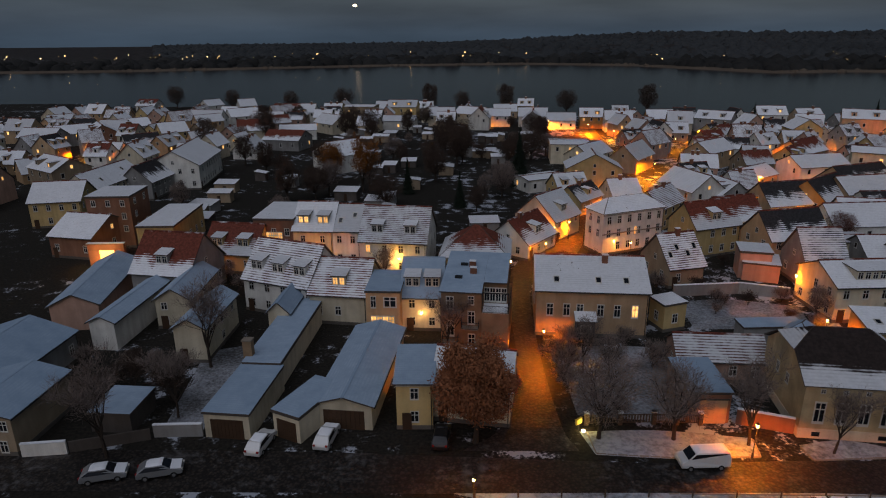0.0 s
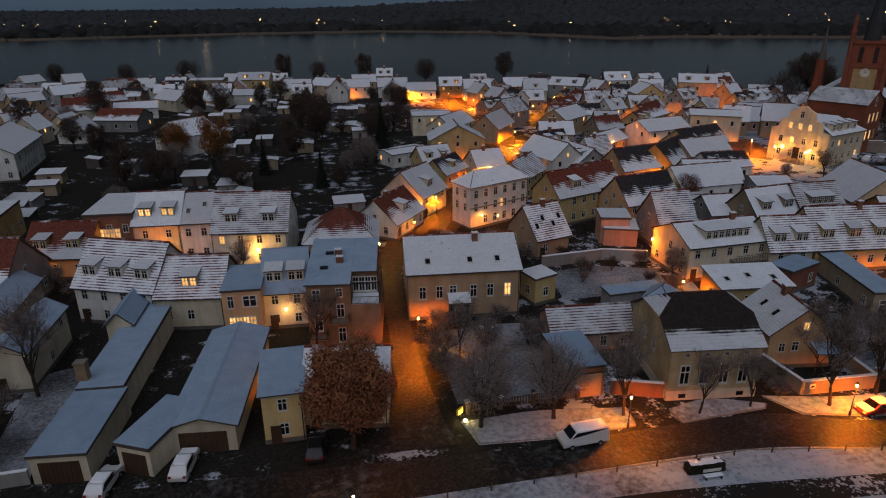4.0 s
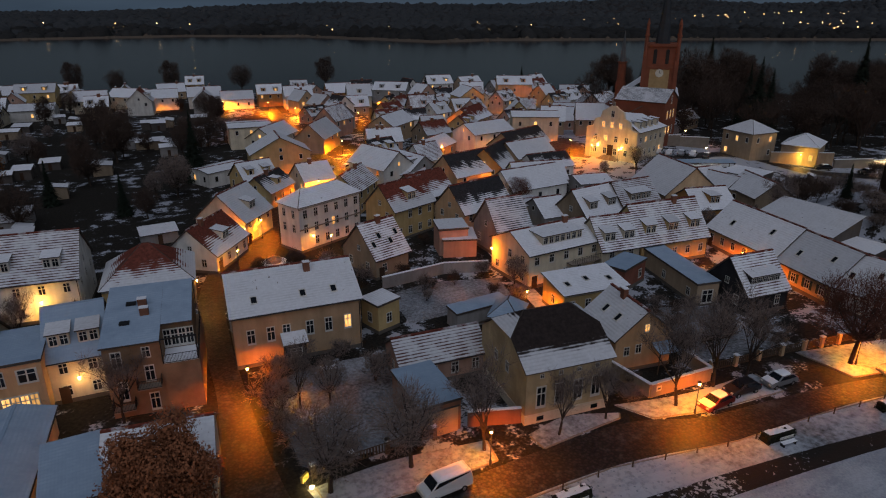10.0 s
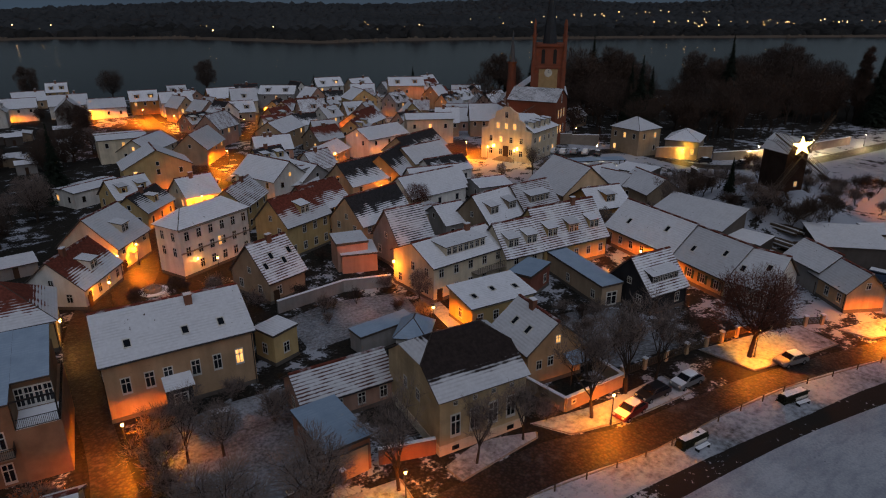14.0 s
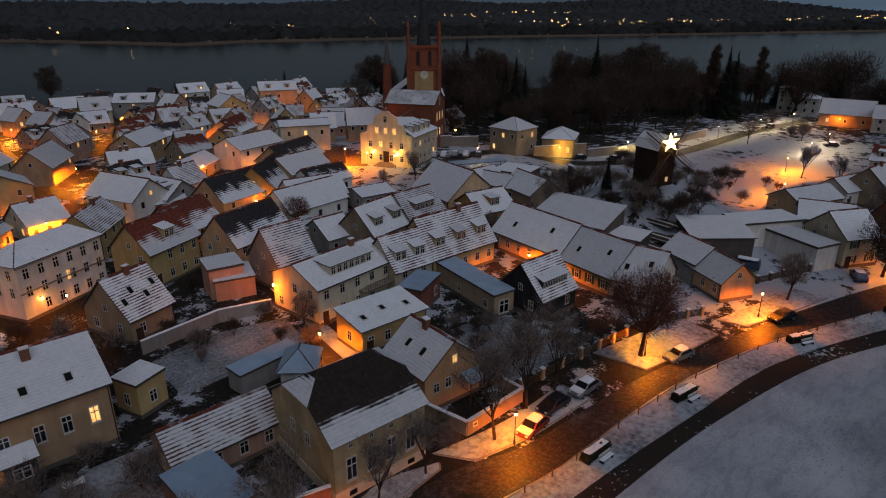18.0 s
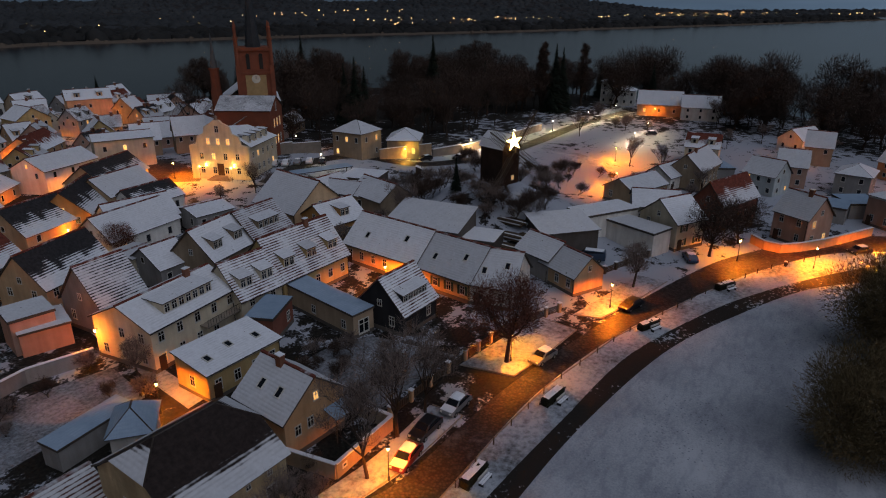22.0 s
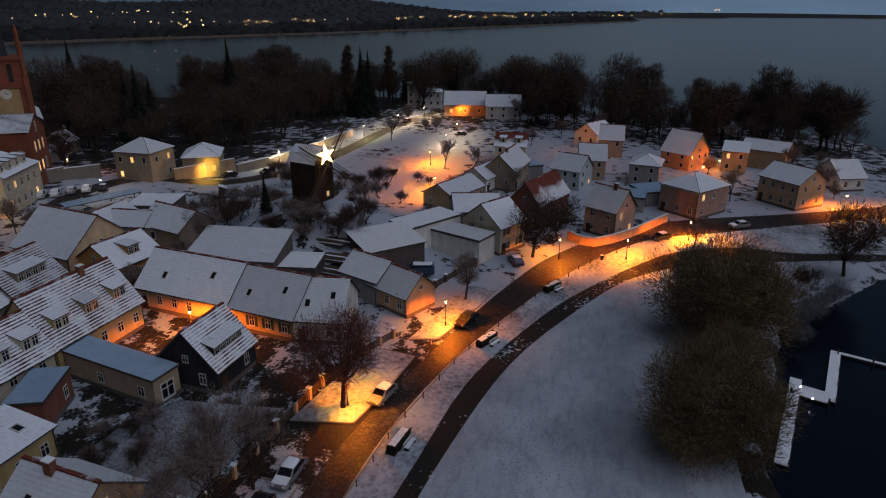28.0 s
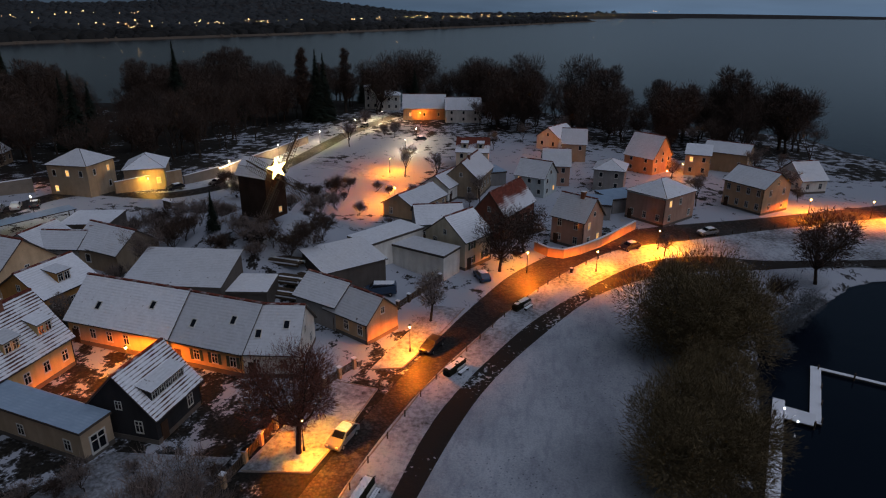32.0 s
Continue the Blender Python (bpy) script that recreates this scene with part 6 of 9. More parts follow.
house(94.6, 120.2, 349, 7.6, 8.0, 3, 4, 'x', 'grey', 'snow', 'low grey shed in the old town', base=2.1, floors=1, far=1)
house(73.7, 113.1, 1, 4.7, 6.0, 4, 4.4, 'x', 'cream', 'snow', 'small cream box house in the old town', base=0.7, floors=1, far=1)
house(193.8, 252.9, 324, 12.9, 9.0, 4, 7, 'x', 'grey', 'snow', 'grey lakeside house in the old town', floors=1, far=1)
house(74.7, 108.2, 358, 5.8, 8.0, 3.4, 6, 'x', 'grey', 'snow', 'grey yard building in the old town', base=0.6, floors=1, far=1)
house(118.5, 109.4, 356, 7.5, 7.0, 3, 5, 'x', 'grey', 'snow', 'grey shed in the old town', base=2.5, floors=1, far=1)
house(119.6, 97.0, 267, 6.8, 8.0, 3.2, 5.6, 'x', 'tan', 'snow', 'tan shed with snowy roof in the old town', base=2.0, floors=1, far=1)
house(130.5, 52.8, 234, 6.0, 12.0, 4.2, 4.6, 'y', 'white', 'snow', 'white yard building with flat snowy roof', roof='flat', base=1.1, far=0, floors=0)
house(128.7, 47.5, 245, 15.0, 5.0, 3.8, 4.2, 'x', 'white', 'snow', 'long white yard wing with flat snowy roof', roof='flat', base=0.4, far=0, floors=0)
house(144.8, 45.9, 287, 9.0, 9.0, 4.2, 6.6, 'x', 'grey', 'snow', 'grey gabled yard house with snowy roof', base=0.1, far=0, floors=1)
house(133.8, 40.6, 327, 7.2, 9.0, 5.2, 8.6, 'x', 'cream', 'snow', 'cream street house with ground-floor shutters', base=0.1, far=0, floors=2)
house(119.0, 57.1, 314, 10.5, 8.0, 3.2, 4.4, 'x', 'dark', 'snow', 'open cart shed with snowy roof', roof='mono', base=1.7, far=0, floors=0)
house(151.6, 33.3, 336, 13.3, 6.8, 5.2, 9.2, 'x', 'brickred', 'patch', 'red brick barn with patchy snow roof', far=0, floors=1)
house(160.2, 53.1, 336, 12.7, 8.0, 3.2, 5.4, 'x', 'peach', 'snow', 'long low cottage lit by a street lamp', far=0, floors=1)
house(173.6, 48.6, 340, 9.1, 7.0, 3.6, 6, 'x', 'white', 'snow', 'small white cottage with a snowy roof', far=0, floors=1, lit=1)
house(179.3, 43.2, 350, 14.3, 8.0, 5, 8.6, 'x', 'tan', 'snow', 'tan gabled house with chimney', far=0, floors=1, chim=1)
house(180.8, 27.1, 245, 7.7, 7.4, 4.8, 8, 'x', 'blue', 'snow', 'pale blue house with lit windows', far=1, floors=2, lit=2)
house(192.2, 22.1, 271, 6.7, 9.0, 5.2, 8.6, 'x', 'pink', 'snow', 'pink house with snowy roof', far=1, floors=2)
house(221.5, 16.0, 268, 6.9, 10.0, 5.2, 8.8, 'x', 'tan', 'snow', 'tan house with snowy roof', far=1, floors=2)
house(209.4, -3.7, 318, 8.9, 9.1, 4.6, 10, 'y', 'apricot', 'snow', 'apricot gabled house with steep snowy roof', far=1, floors=2)
house(189.6, 8.5, 258, 7.3, 9.0, 5, 7, 'x', 'grey', 'snow', 'grey villa with low hipped roof', roof='hip', far=1, floors=2)
house(165.0, 0.6, 227, 9.4, 11.0, 6.0, 8.6, 'x', 'pink', 'snow', 'pink villa with pyramid snowy roof', roof='hip', far=0, floors=2, lit=1)
house(146.3, 19.2, 235, 7.1, 6.8, 5.6, 9.2, 'x', 'pink', 'snow', 'pink gabled house with lit gable windows', far=0, floors=2, lit=2, chim=1)
house(209.0, -17.0, 255, 6.3, 9.0, 5.6, 6.8, 'x', 'peach', 'snow', 'peach house with lean-to snowy roof', roof='mono', far=1, floors=2, lit=2)
house(214.8, -26.5, 243, 11.7, 9.0, 5.2, 7.4, 'x', 'ochre', 'snow', 'long ochre house with snowy roof', far=1, floors=1)
house(176.3, -22.3, 218, 10.0, 9.3, 6, 8.8, 'x', 'ochre', 'snow', 'broad ochre house with snowy roof', far=0, floors=2)
house(194.8, -38.8, 199, 9.3, 7.0, 3.4, 7, 'y', 'white', 'snow', 'small white gabled house', far=0, floors=1)
house(170.7, 8.4, 299, 8.2, 7.0, 3, 3.4, 'x', 'grey', 'thin', 'grey garage with flat snowy roof', roof='flat', far=0, floors=0)
house(164.8, 13.7, 261, 6.0, 7.0, 3, 3.4, 'x', 'grey', 'thin', 'low grey annex with snowy roof', roof='flat', far=0, floors=0)
house(187.5, 40.3, 298, 9.4, 7.0, 3.2, 3.6, 'x', 'grey', 'thin', 'flat-roofed grey workshop under snow', roof='flat', far=0, floors=0)
house(206.1, 44.8, 272, 8.8, 10.0, 5, 8, 'x', 'cream', 'patch', 'cream inn with red roof under snow', far=1, floors=2, dorm=2)
house(288.0, 72.6, 280, 17.0, 11.0, 4.6, 9.4, 'x', 'tan', 'snow', 'tan inn with long snowy roof', far=1, floors=1, lit=1)
house(284.0, 56.4, 280, 14.0, 11.0, 5, 9, 'x', 'white', 'snow', 'white inn wing with snowy roof', far=1, floors=2)
house(310.0, 100.0, 283, 6.0, 6.5, 9.4, 11, 'x', 'white', 'snow', 'white villa tower with low roof', roof='hip', far=1, floors=3)
house(309.0, 91.6, 278, 9.0, 8.0, 6.3, 8.4, 'x', 'white', 'snow', 'white villa with snowy roof', roof='hip', far=1, floors=2)
house(155.7, 128.2, 268, 9.7, 9.0, 7, 9.8, 'x', 'tan', 'snow', 'tan house with pyramid roof and lit windows', roof='hip', base=2.5, far=1, floors=2, lit=3)
house(168.0, 120.4, 295, 8.8, 11.0, 5, 7.6, 'x', 'tan', 'snow', 'school-like hall with a hipped snowy roof', roof='hip', base=1.3, far=1, floors=1, lit=3)
house(130.1, 107.9, 282, 8.6, 8.0, 2.8, 3.2, 'x', 'dark', 'snow', 'low garage row with snowy roof', roof='flat', base=2.4, far=0, floors=0)
house(118.5, 104.4, 275, 7.3, 7.0, 3.2, 5, 'x', 'grey', 'snow', 'yard building with snowy roof', base=2.1, far=0, floors=0)
house(119.1, 96.0, 251, 10.5, 8.0, 3.4, 6.2, 'x', 'tan', 'snow', 'tan yard building with snowy gable roof', base=2.0, far=0, floors=0)
house(237.2, 20.7, 329, 11.0, 8.0, 4, 7, 'x', 'white', 'snow', 'white house at the wood edge', far=1, floors=1)


# ---- lamps ----
def snap_to_wall(x, y):
    """The nearest point just outside a house wall, and the way that wall faces."""
    best = (6.0, x, y, -90)
    for hx, hy, rot, w, d in HOUSES:
        c, s = math.cos(radians(rot)), math.sin(radians(rot))
        u, v = (x - hx) * c + (y - hy) * s, -(x - hx) * s + (y - hy) * c
        for fu, fv, ang in ((max(-w / 2, min(w / 2, u)), -d / 2 - 0.01, 0), (w / 2 + 0.01, max(-d / 2, min(d / 2, v)), 90), (-w / 2 - 0.01, max(-d / 2, min(d / 2, v)), -90)):
            dist = math.hypot(fu - u, fv - v)
            if dist < best[0]:
                best = (dist, hx + fu * c - fv * s, hy + fu * s + fv * c, rot + ang)
    return best[1:]


def light(parent, z, power, col=SODIUM, y=0.0, size=0.14):
    lp = bpy.data.lights.new("bulb", "POINT")
    lp.energy = power
    lp.color = col
    lp.shadow_soft_size = size
    ob = new("bulb", lp)
    ob.parent = parent
    ob.location = (0, y, z)
    return ob


def post_mesh():
    bm = bmesh.new()
    prof = [(0.13, 0), (0.13, 0.5), (0.07, 0.65), (0.05, 1.4), (0.042, 3.45), (0.09, 3.5), (0.03, 3.56)]
    rings = [[bm.verts.new((r * math.cos(k * math.pi / 4), r * math.sin(k * math.pi / 4), z)) for k in range(8)] for r, z in prof]
    for a, b in zip(rings, rings[1:]):
        for k in range(8):
            bm.faces.new((a[k], a[(k + 1) % 8], b[(k + 1) % 8], b[k]))
    return mesh_of(bm, "post", M_IRON)


def lantern_meshes(bulb):
    bm = bmesh.new()
    tube(bm, (0, 0, 3.56), (0, 0, 3.92), 0.10, 0.17, 6)
    glass = mesh_of(bm, "lantern_glass", bulb)
    bm = bmesh.new()
    tube(bm, (0, 0, 3.921), (0, 0, 4.12), 0.24, 0.04, 6)
    tube(bm, (0, 0, 4.12), (0, 0, 4.22), 0.03, 0.01, 6)
    return glass, mesh_of(bm, "lantern_cap", M_IRON)


POST = post_mesh()
GLASS_S, CAP_M = lantern_meshes(M_BULB)
GLASS_P, CAP_P = lantern_meshes(M_COOLBULB)


def street_lamp(x, y, power=420, pale=False):
    root = thing("street_lamp", "lit old-fashioned lantern on an iron post" if not pale else "pale lit lantern on an iron post", "street lamp", pose(x, y, ground_at(x, y)), "street lamps")
    piece("post", POST, root, Matrix.Identity(4))
    piece("lantern_glass", GLASS_P if pale else GLASS_S, root, Matrix.Identity(4))
    piece("lantern_cap", CAP_P if pale else CAP_M, root, Matrix.Identity(4))
    lp = bpy.data.lights.new("bulb", "SPOT")
    lp.energy = power * (7.0 if pale else 22.0 if y > 115 else 20.0)
    lp.color = (1.0, 0.72, 0.38) if pale else SODIUM
    lp.spot_size = radians(174 if y > 58 else 164)
    lp.spot_blend = 0.3 if y > 58 else 0.4
    lp.shadow_soft_size = 0.14
    ob = new("bulb", lp)
    ob.parent = root
    ob.location = (0, -0.35, 3.45)


bm = bmesh.new()
box(bm, -0.05, -0.42, 0.34, 0.05, 0.0, 0.40)
BRACKET = mesh_of(bm, "bracket", M_IRON)
bm = bmesh.new()
tube(bm, (0, -0.4, 0.0), (0, -0.4, 0.33), 0.1, 0.16, 6)
WGLASS = mesh_of(bm, "lantern_glass", M_BULB)


def wall_lamp(x, y, h=3.1, power=260, col=SODIUM, ang=None):
    sx, sy, ang = (x, y, ang) if ang is not None else snap_to_wall(x, y)
    root = thing("wall_lamp", "glowing wall lantern on an iron bracket", "wall lamp", pose(sx, sy, ground_at(sx, sy) + h, 0, 0, ang), "wall lamps")
    piece("bracket", BRACKET, root, Matrix.Identity(4))
    piece("lantern_glass", WGLASS, root, Matrix.Identity(4))
    light(root, -0.2, power * 3.0, col, -1.3)


street_lamp(53.7, 51.4, 280)
street_lamp(79.0, 49.8, 360)
street_lamp(30.1, 54.4, 200)
street_lamp(12.0, 75.9, 330)
street_lamp(100.0, 42.9, 400)
street_lamp(129.1, 28.3, 520)
street_lamp(131.4, 16.6, 700)
street_lamp(144.3, 4.2, 1250)
street_lamp(171.1, -32.1, 700)
street_lamp(171.1, -44.8, 700)
street_lamp(74.6, 222.6, 1912)
street_lamp(61.4, 191.2, 1912)
street_lamp(48.6, 163.7, 1488)
street_lamp(52.6, 230.8, 1912)
street_lamp(47.6, 204.3, 1700)
street_lamp(60.2, 282.8, 1700)
street_lamp(66.3, 262.3, 1700)
street_lamp(59.4, 152.7, 1275)
street_lamp(166.0, 58.9, 1300)
street_lamp(194.4, 66.4, 900)
street_lamp(221.2, 67.3, 700, True)
street_lamp(241.8, 67.5, 600, True)
street_lamp(255.5, 92.6, 800, True)
street_lamp(277.5, 87.8, 1300, True)
street_lamp(230.7, 98.0, 500, True)
street_lamp(207.0, 102.8, 500, True)
street_lamp(184.2, 107.3, 500, True)
street_lamp(134.9, 124.0, 150, True)
street_lamp(33.4, 113.5, 90)
street_lamp(-111.1, 215.8, 1912)
street_lamp(-98.9, 205.8, 1912)
street_lamp(-129.8, 226.9, 1912)
street_lamp(42.1, 150.1, 1275)
# the next twelve lamps are added at guessed places to brighten the old town
street_lamp(17.6, 113.2, 120)
street_lamp(24.4, 127.6, 300)
street_lamp(70.5, 124.0, 600)
street_lamp(88.6, 150.2, 700)
street_lamp(72.8, 190.6, 1100)
street_lamp(88.0, 222.0, 1300)
street_lamp(101.0, 262.0, 1100)
street_lamp(128.0, 232.0, 1300)
street_lamp(84.0, 240.0, 1300)
street_lamp(-38.0, 316.0, 800)
street_lamp(14.0, 302.0, 800)
street_lamp(44.0, 294.0, 800)
street_lamp(1.8, 46.4, 120)
street_lamp(154.3, 148.9, 188)
street_lamp(104.0, 156.0, 2125)
street_lamp(143.5, 181.1, 875)
street_lamp(154.5, 220.8, 1000)
street_lamp(174.4, 251.1, 800)
street_lamp(110.5, 147.5, 1700)
wall_lamp(57.0, 95.5, 3.6, 340)
wall_lamp(9.2, 105.0, 3.0, 150, (1.0, 0.45, 0.08))
wall_lamp(20.5, 124.0, 3.2, 240)
wall_lamp(-9.4, 106.7, 3.0, 160, (1.0, 0.45, 0.08))
wall_lamp(-4.4, 84.2, 2.8, 26, WARM)
wall_lamp(82.4, 170.2, 3.2, 420)
wall_lamp(105.3, 203.5, 3.2, 600)
wall_lamp(75.4, 131.9, 3.2, 300)
wall_lamp(102.8, 146.4, 3.2, 300)
wall_lamp(30.3, 119.8, 2.6, 36)
street_lamp(50.6, 78.9, 300)
wall_lamp(77.9, 165.3, 3.2, 320)
wall_lamp(133.6, 281.8, 4.0, 420)
wall_lamp(92.2, 130.3, 2.8, 240)
wall_lamp(181.3, 258.3, 3.5, 420)
wall_lamp(162.9, 241.6, 3.0, 420)
wall_lamp(162.9, 117.45, 2.6, 330, (1.0, 0.55, 0.08), -30.6)
wall_lamp(-2.3, 71.5, 3.0, 120)
wall_lamp(214.3, 25.1, 2.6, 300)
wall_lamp(204.1, -10.0, 2.6, 360)
wall_lamp(-25.0, 111.0, 3.0, 300)
wall_lamp(-46.0, 107.0, 2.8, 300)
street_lamp(89.4, 75.3, 420)
wall_lamp(281.0, 73.0, 2.8, 700)
wall_lamp(219.2, 25.2, 2.8, 700)
wall_lamp(196.6, -6.6, 2.8, 700)
for fx, fy in ((113.0, 140.6), (115.4, 133.2)):
    tl = thing("door_light", "warm lantern light beside the town hall door", "wall lamp", pose(fx - 1.4, fy - 0.5, ground_at(114, 137) + 3.2))
    bm = bmesh.new()
    tube(bm, (0, 0, -0.2), (0, 0, 0.15), 0.1, 0.16, 6)
    part("lantern_glass", bm, M_BULB, tl)
    bm = bmesh.new()
    tube(bm, (0, 0, -3.2), (0, 0, -0.2), 0.05, 0.04, 6)
    part("post", bm, M_IRON, tl)
    light(tl, 0.0, 520, (1.0, 0.45, 0.06), -0.5)


# ---- vehicles ----
def paint(name, col):
    return plain("paint_" + name, col, 0.35, 0.2, 1.0, 0.08, 0.0)


M_TYRE = plain("tyre", (0.02, 0.02, 0.02), 0.9)
M_RIM = plain("rim", (0.35, 0.35, 0.36), 0.4, 0.7)


def car(x, y, rot, body, snowy, label, kind="hatch", name="car"):
    root = thing(name, label, "car" if kind != "van" else "van", pose(x, y, ground_at(x, y) + 0.06, 0, 0, rot), "parked cars")
    if kind == "van":
        prof = [(-2.45, 0.35), (2.4, 0.35), (2.45, 0.75), (2.35, 1.0), (1.75, 1.15), (1.05, 1.88), (-2.3, 1.95), (-2.45, 1.1)]
        glass = [(1.62, 1.2), (1.05, 1.78), (-2.25, 1.82), (-2.36, 1.22)]
        hw, wb = 0.95, 1.5
    else:
        prof = [(-2.1, 0.3), (2.1, 0.3), (2.15, 0.62), (2.0, 0.8), (1.05, 0.95), (0.35, 1.42), (-1.25, 1.47), (-1.95, 0.98), (-2.12, 0.7)]
        glass = [(0.95, 0.98), (0.35, 1.36), (-1.2, 1.4), (-1.82, 1.0)]
        hw, wb = 0.86, 1.3
    bm = bmesh.new()
    rows = []
    for s, inset in ((-1, 0.0), (1, 0.0)):
        rows.append([bm.verts.new((px, s * (hw - (0.16 if z > 1.1 else 0.0)), z)) for px, z in prof])
    n = len(prof)
    bm.faces.new(rows[0])
    bm.faces.new(rows[1][::-1])
    for k in range(n):
        bm.faces.new((rows[0][k], rows[1][k], rows[1][(k + 1) % n], rows[0][(k + 1) % n]))
    bmesh.ops.bevel(bm, geom=list(bm.edges), offset=0.06, segments=1, affect="EDGES")
    part("body", bm, body, root)
    for s in (-1, 1):
        bm = bmesh.new()
        a = [bm.verts.new((px * 0.97, s * (hw - (0.135 if z > 1.1 else 0.02)), z)) for px, z in glass]
        b = [bm.verts.new((px * 0.97, s * (hw - 0.3), z)) for px, z in glass]
        bm.faces.new(a if s < 0 else a[::-1])
        for k in range(4):
            bm.faces.new((a[k], b[k], b[(k + 1) % 4], a[(k + 1) % 4]))
        part("side_window", bm, M_GLASS, root)
    bm = bmesh.new()
    gx0, gz0, gx1, gz1 = (1.72, 1.2, 1.12, 1.82) if kind == "van" else (1.0, 0.99, 0.4, 1.39)
    q = [bm.verts.new(p) for p in ((gx0 + 0.03, -hw + 0.2, gz0 + 0.03), (gx0 + 0.03, hw - 0.2, gz0 + 0.03), (gx1 + 0.03, hw - 0.26, gz1 + 0.03), (gx1 + 0.03, -hw + 0.26, gz1 + 0.03))]
    r = [bm.verts.new(v.co - Vector((0.1, 0, 0.05))) for v in q]
    bm.faces.new(q)
    for k in range(4):
        bm.faces.new((q[k], r[k], r[(k + 1) % 4], q[(k + 1) % 4]))
    part("windscreen", bm, M_GLASS, root)
    for sx in (-1, 1):
        for sy in (-1, 1):
            bm = bmesh.new()
            tube(bm, (0, -0.1, 0), (0, 0.1, 0), 0.32, 0.32, 14)
            wh = part("wheel", bm, M_TYRE, root)
            bm = bmesh.new()
            tube(bm, (0, sy * 0.06, 0), (0, sy * 0.115, 0), 0.2, 0.17, 10)
            part("rim", bm, M_RIM, wh)
            wh.matrix_basis = pose(sx * wb, sy * (hw - 0.08), 0.28)
    for sy in (-1, 1):
        bm = bmesh.new()
        box(bm, prof[2][0] - 0.12, sy * (hw - 0.28) - 0.14, 0.6, prof[2][0] + 0.01, sy * (hw - 0.28) + 0.14, 0.76)
        part("headlight", bm, M_FRAME, root)
        bm = bmesh.new()
        box(bm, prof[0][0] - 0.03, sy * (hw - 0.2) - 0.12, 0.72, prof[0][0] + 0.1, sy * (hw - 0.2) + 0.12, 0.9)
        part("tail_light", bm, plain("tail_red", (0.25, 0.01, 0.01), 0.3), root)
    if snowy:
        x0, x1, z = (-2.2, 1.05, 1.93) if kind == "van" else (-1.2, 0.35, 1.45)
        bm = bmesh.new()
        g = 6
        grid = [[bm.verts.new((x0 + (x1 - x0) * i / g, (hw - 0.2) * (2 * j / 4 - 1), z + (0.0 if i in (0, g) or j in (0, 4) else 0.10))) for j in range(5)] for i in range(g + 1)]
        for i in range(g):
            for j in range(4):
                bm.faces.new((grid[i][j], grid[i + 1][j], grid[i + 1][j + 1], grid[i][j + 1]))
        part("roof_snow", bm, M_SNOW, root, "layer of fresh snow on the roof")
        if snowy > 1:
            bm = bmesh.new()
            a = [bm.verts.new(p) for p in ((1.05, -hw + 0.1, 0.97), (2.0, -hw + 0.1, 0.83), (2.0, hw - 0.1, 0.83), (1.05, hw - 0.1, 0.97))]
            c = [bm.verts.new(v.co + Vector((0, 0, 0.07))) for v in a]
            bm.faces.new(c)
            for k in range(4):
                bm.faces.new((a[k], a[(k + 1) % 4], c[(k + 1) % 4], c[k]))
            part("bonnet_snow", bm, M_SNOW, root)
    return root


P_WHITE, P_BLACK, P_GREY, P_RED = paint("white", (0.6, 0.6, 0.6)), paint("black", (0.015, 0.015, 0.017)), paint("grey", (0.2, 0.21, 0.22)), paint("red", (0.18, 0.02, 0.02))
P_BLUE = paint("blue", (0.04, 0.07, 0.12))
car(24.6, 53.2, 183, P_WHITE, 1, "white van parked at the road edge", "van", "van")
car(56.8, 51.4, 183, P_RED, 2, "dark red car under lamplit snow", "hatch")
car(61.6, 52.0, 176, P_BLACK, 0, "black car parked on the verge", "hatch")
car(66.8, 51.2, 176, P_GREY, 2, "grey car thickly covered with snow", "hatch")
car(81.2, 46.4, 165, P_GREY, 1, "silver-grey car with snow under the street lamp", "hatch")
car(101.4, 40.2, 160, P_BLACK, 0, "dark car at the kerb under a lamp", "hatch")
car(125.4, 35.6, 25, P_BLUE, 1, "blue-grey car beside the street house", "hatch")
car(154.5, -7.1, 118, P_GREY, 2, "snow-covered car beyond the lamplit bend", "hatch")
car(143.6, 9.4, 130, P_BLACK, 1, "dark car by the bend under the lamp", "hatch")
car(-20.0, 56.2, 80, P_WHITE, 1, "white car in the snowy yard parking", "hatch")
car(-13.3, 57.2, 82, P_WHITE, 2, "white snow-topped car before the garages", "hatch")
car(-1.2, 57.2, 85, P_BLACK, 0, "black car beside the yellow house", "hatch")
car(-33.8, 51.2, 15, P_GREY, 2, "snow-covered car at the dark roadside", "hatch")
car(-28.6, 51.8, 15, P_GREY, 2, "snow-covered estate car at the roadside", "hatch")
for k, (cx, cy, pc) in enumerate(((129.6, 134.4, P_WHITE), (131.6, 132.6, P_WHITE), (134.6, 131.4, P_GREY), (137.2, 129.8, P_WHITE), (139.6, 127.6, P_BLACK))):
    car(cx, cy, 34, pc, 2, "snow-covered car in the market parking row", "hatch")
car(51.1, 173.5, 20, P_WHITE, 1, "car parked in the lamplit old square", "hatch")
car(56.3, 172.1, 30, P_GREY, 1, "grey car in the lamplit old square", "hatch")
car(104.3, 158.0, 50, P_BLACK, 1, "dark car on the market square", "hatch")
car(112.0, 163.0, 50, P_BLUE, 1, "blue car on the market square", "hatch")
car(-120.2, 240.8, 40, P_BLACK, 1, "dark car parked in the far street", "hatch")
car(-113.2, 232.3, 40, P_GREY, 1, "grey car parked in the far street", "hatch")
car(165.0, 112.0, 150, P_BLACK, 1, "dark car along the park wall", "hatch")
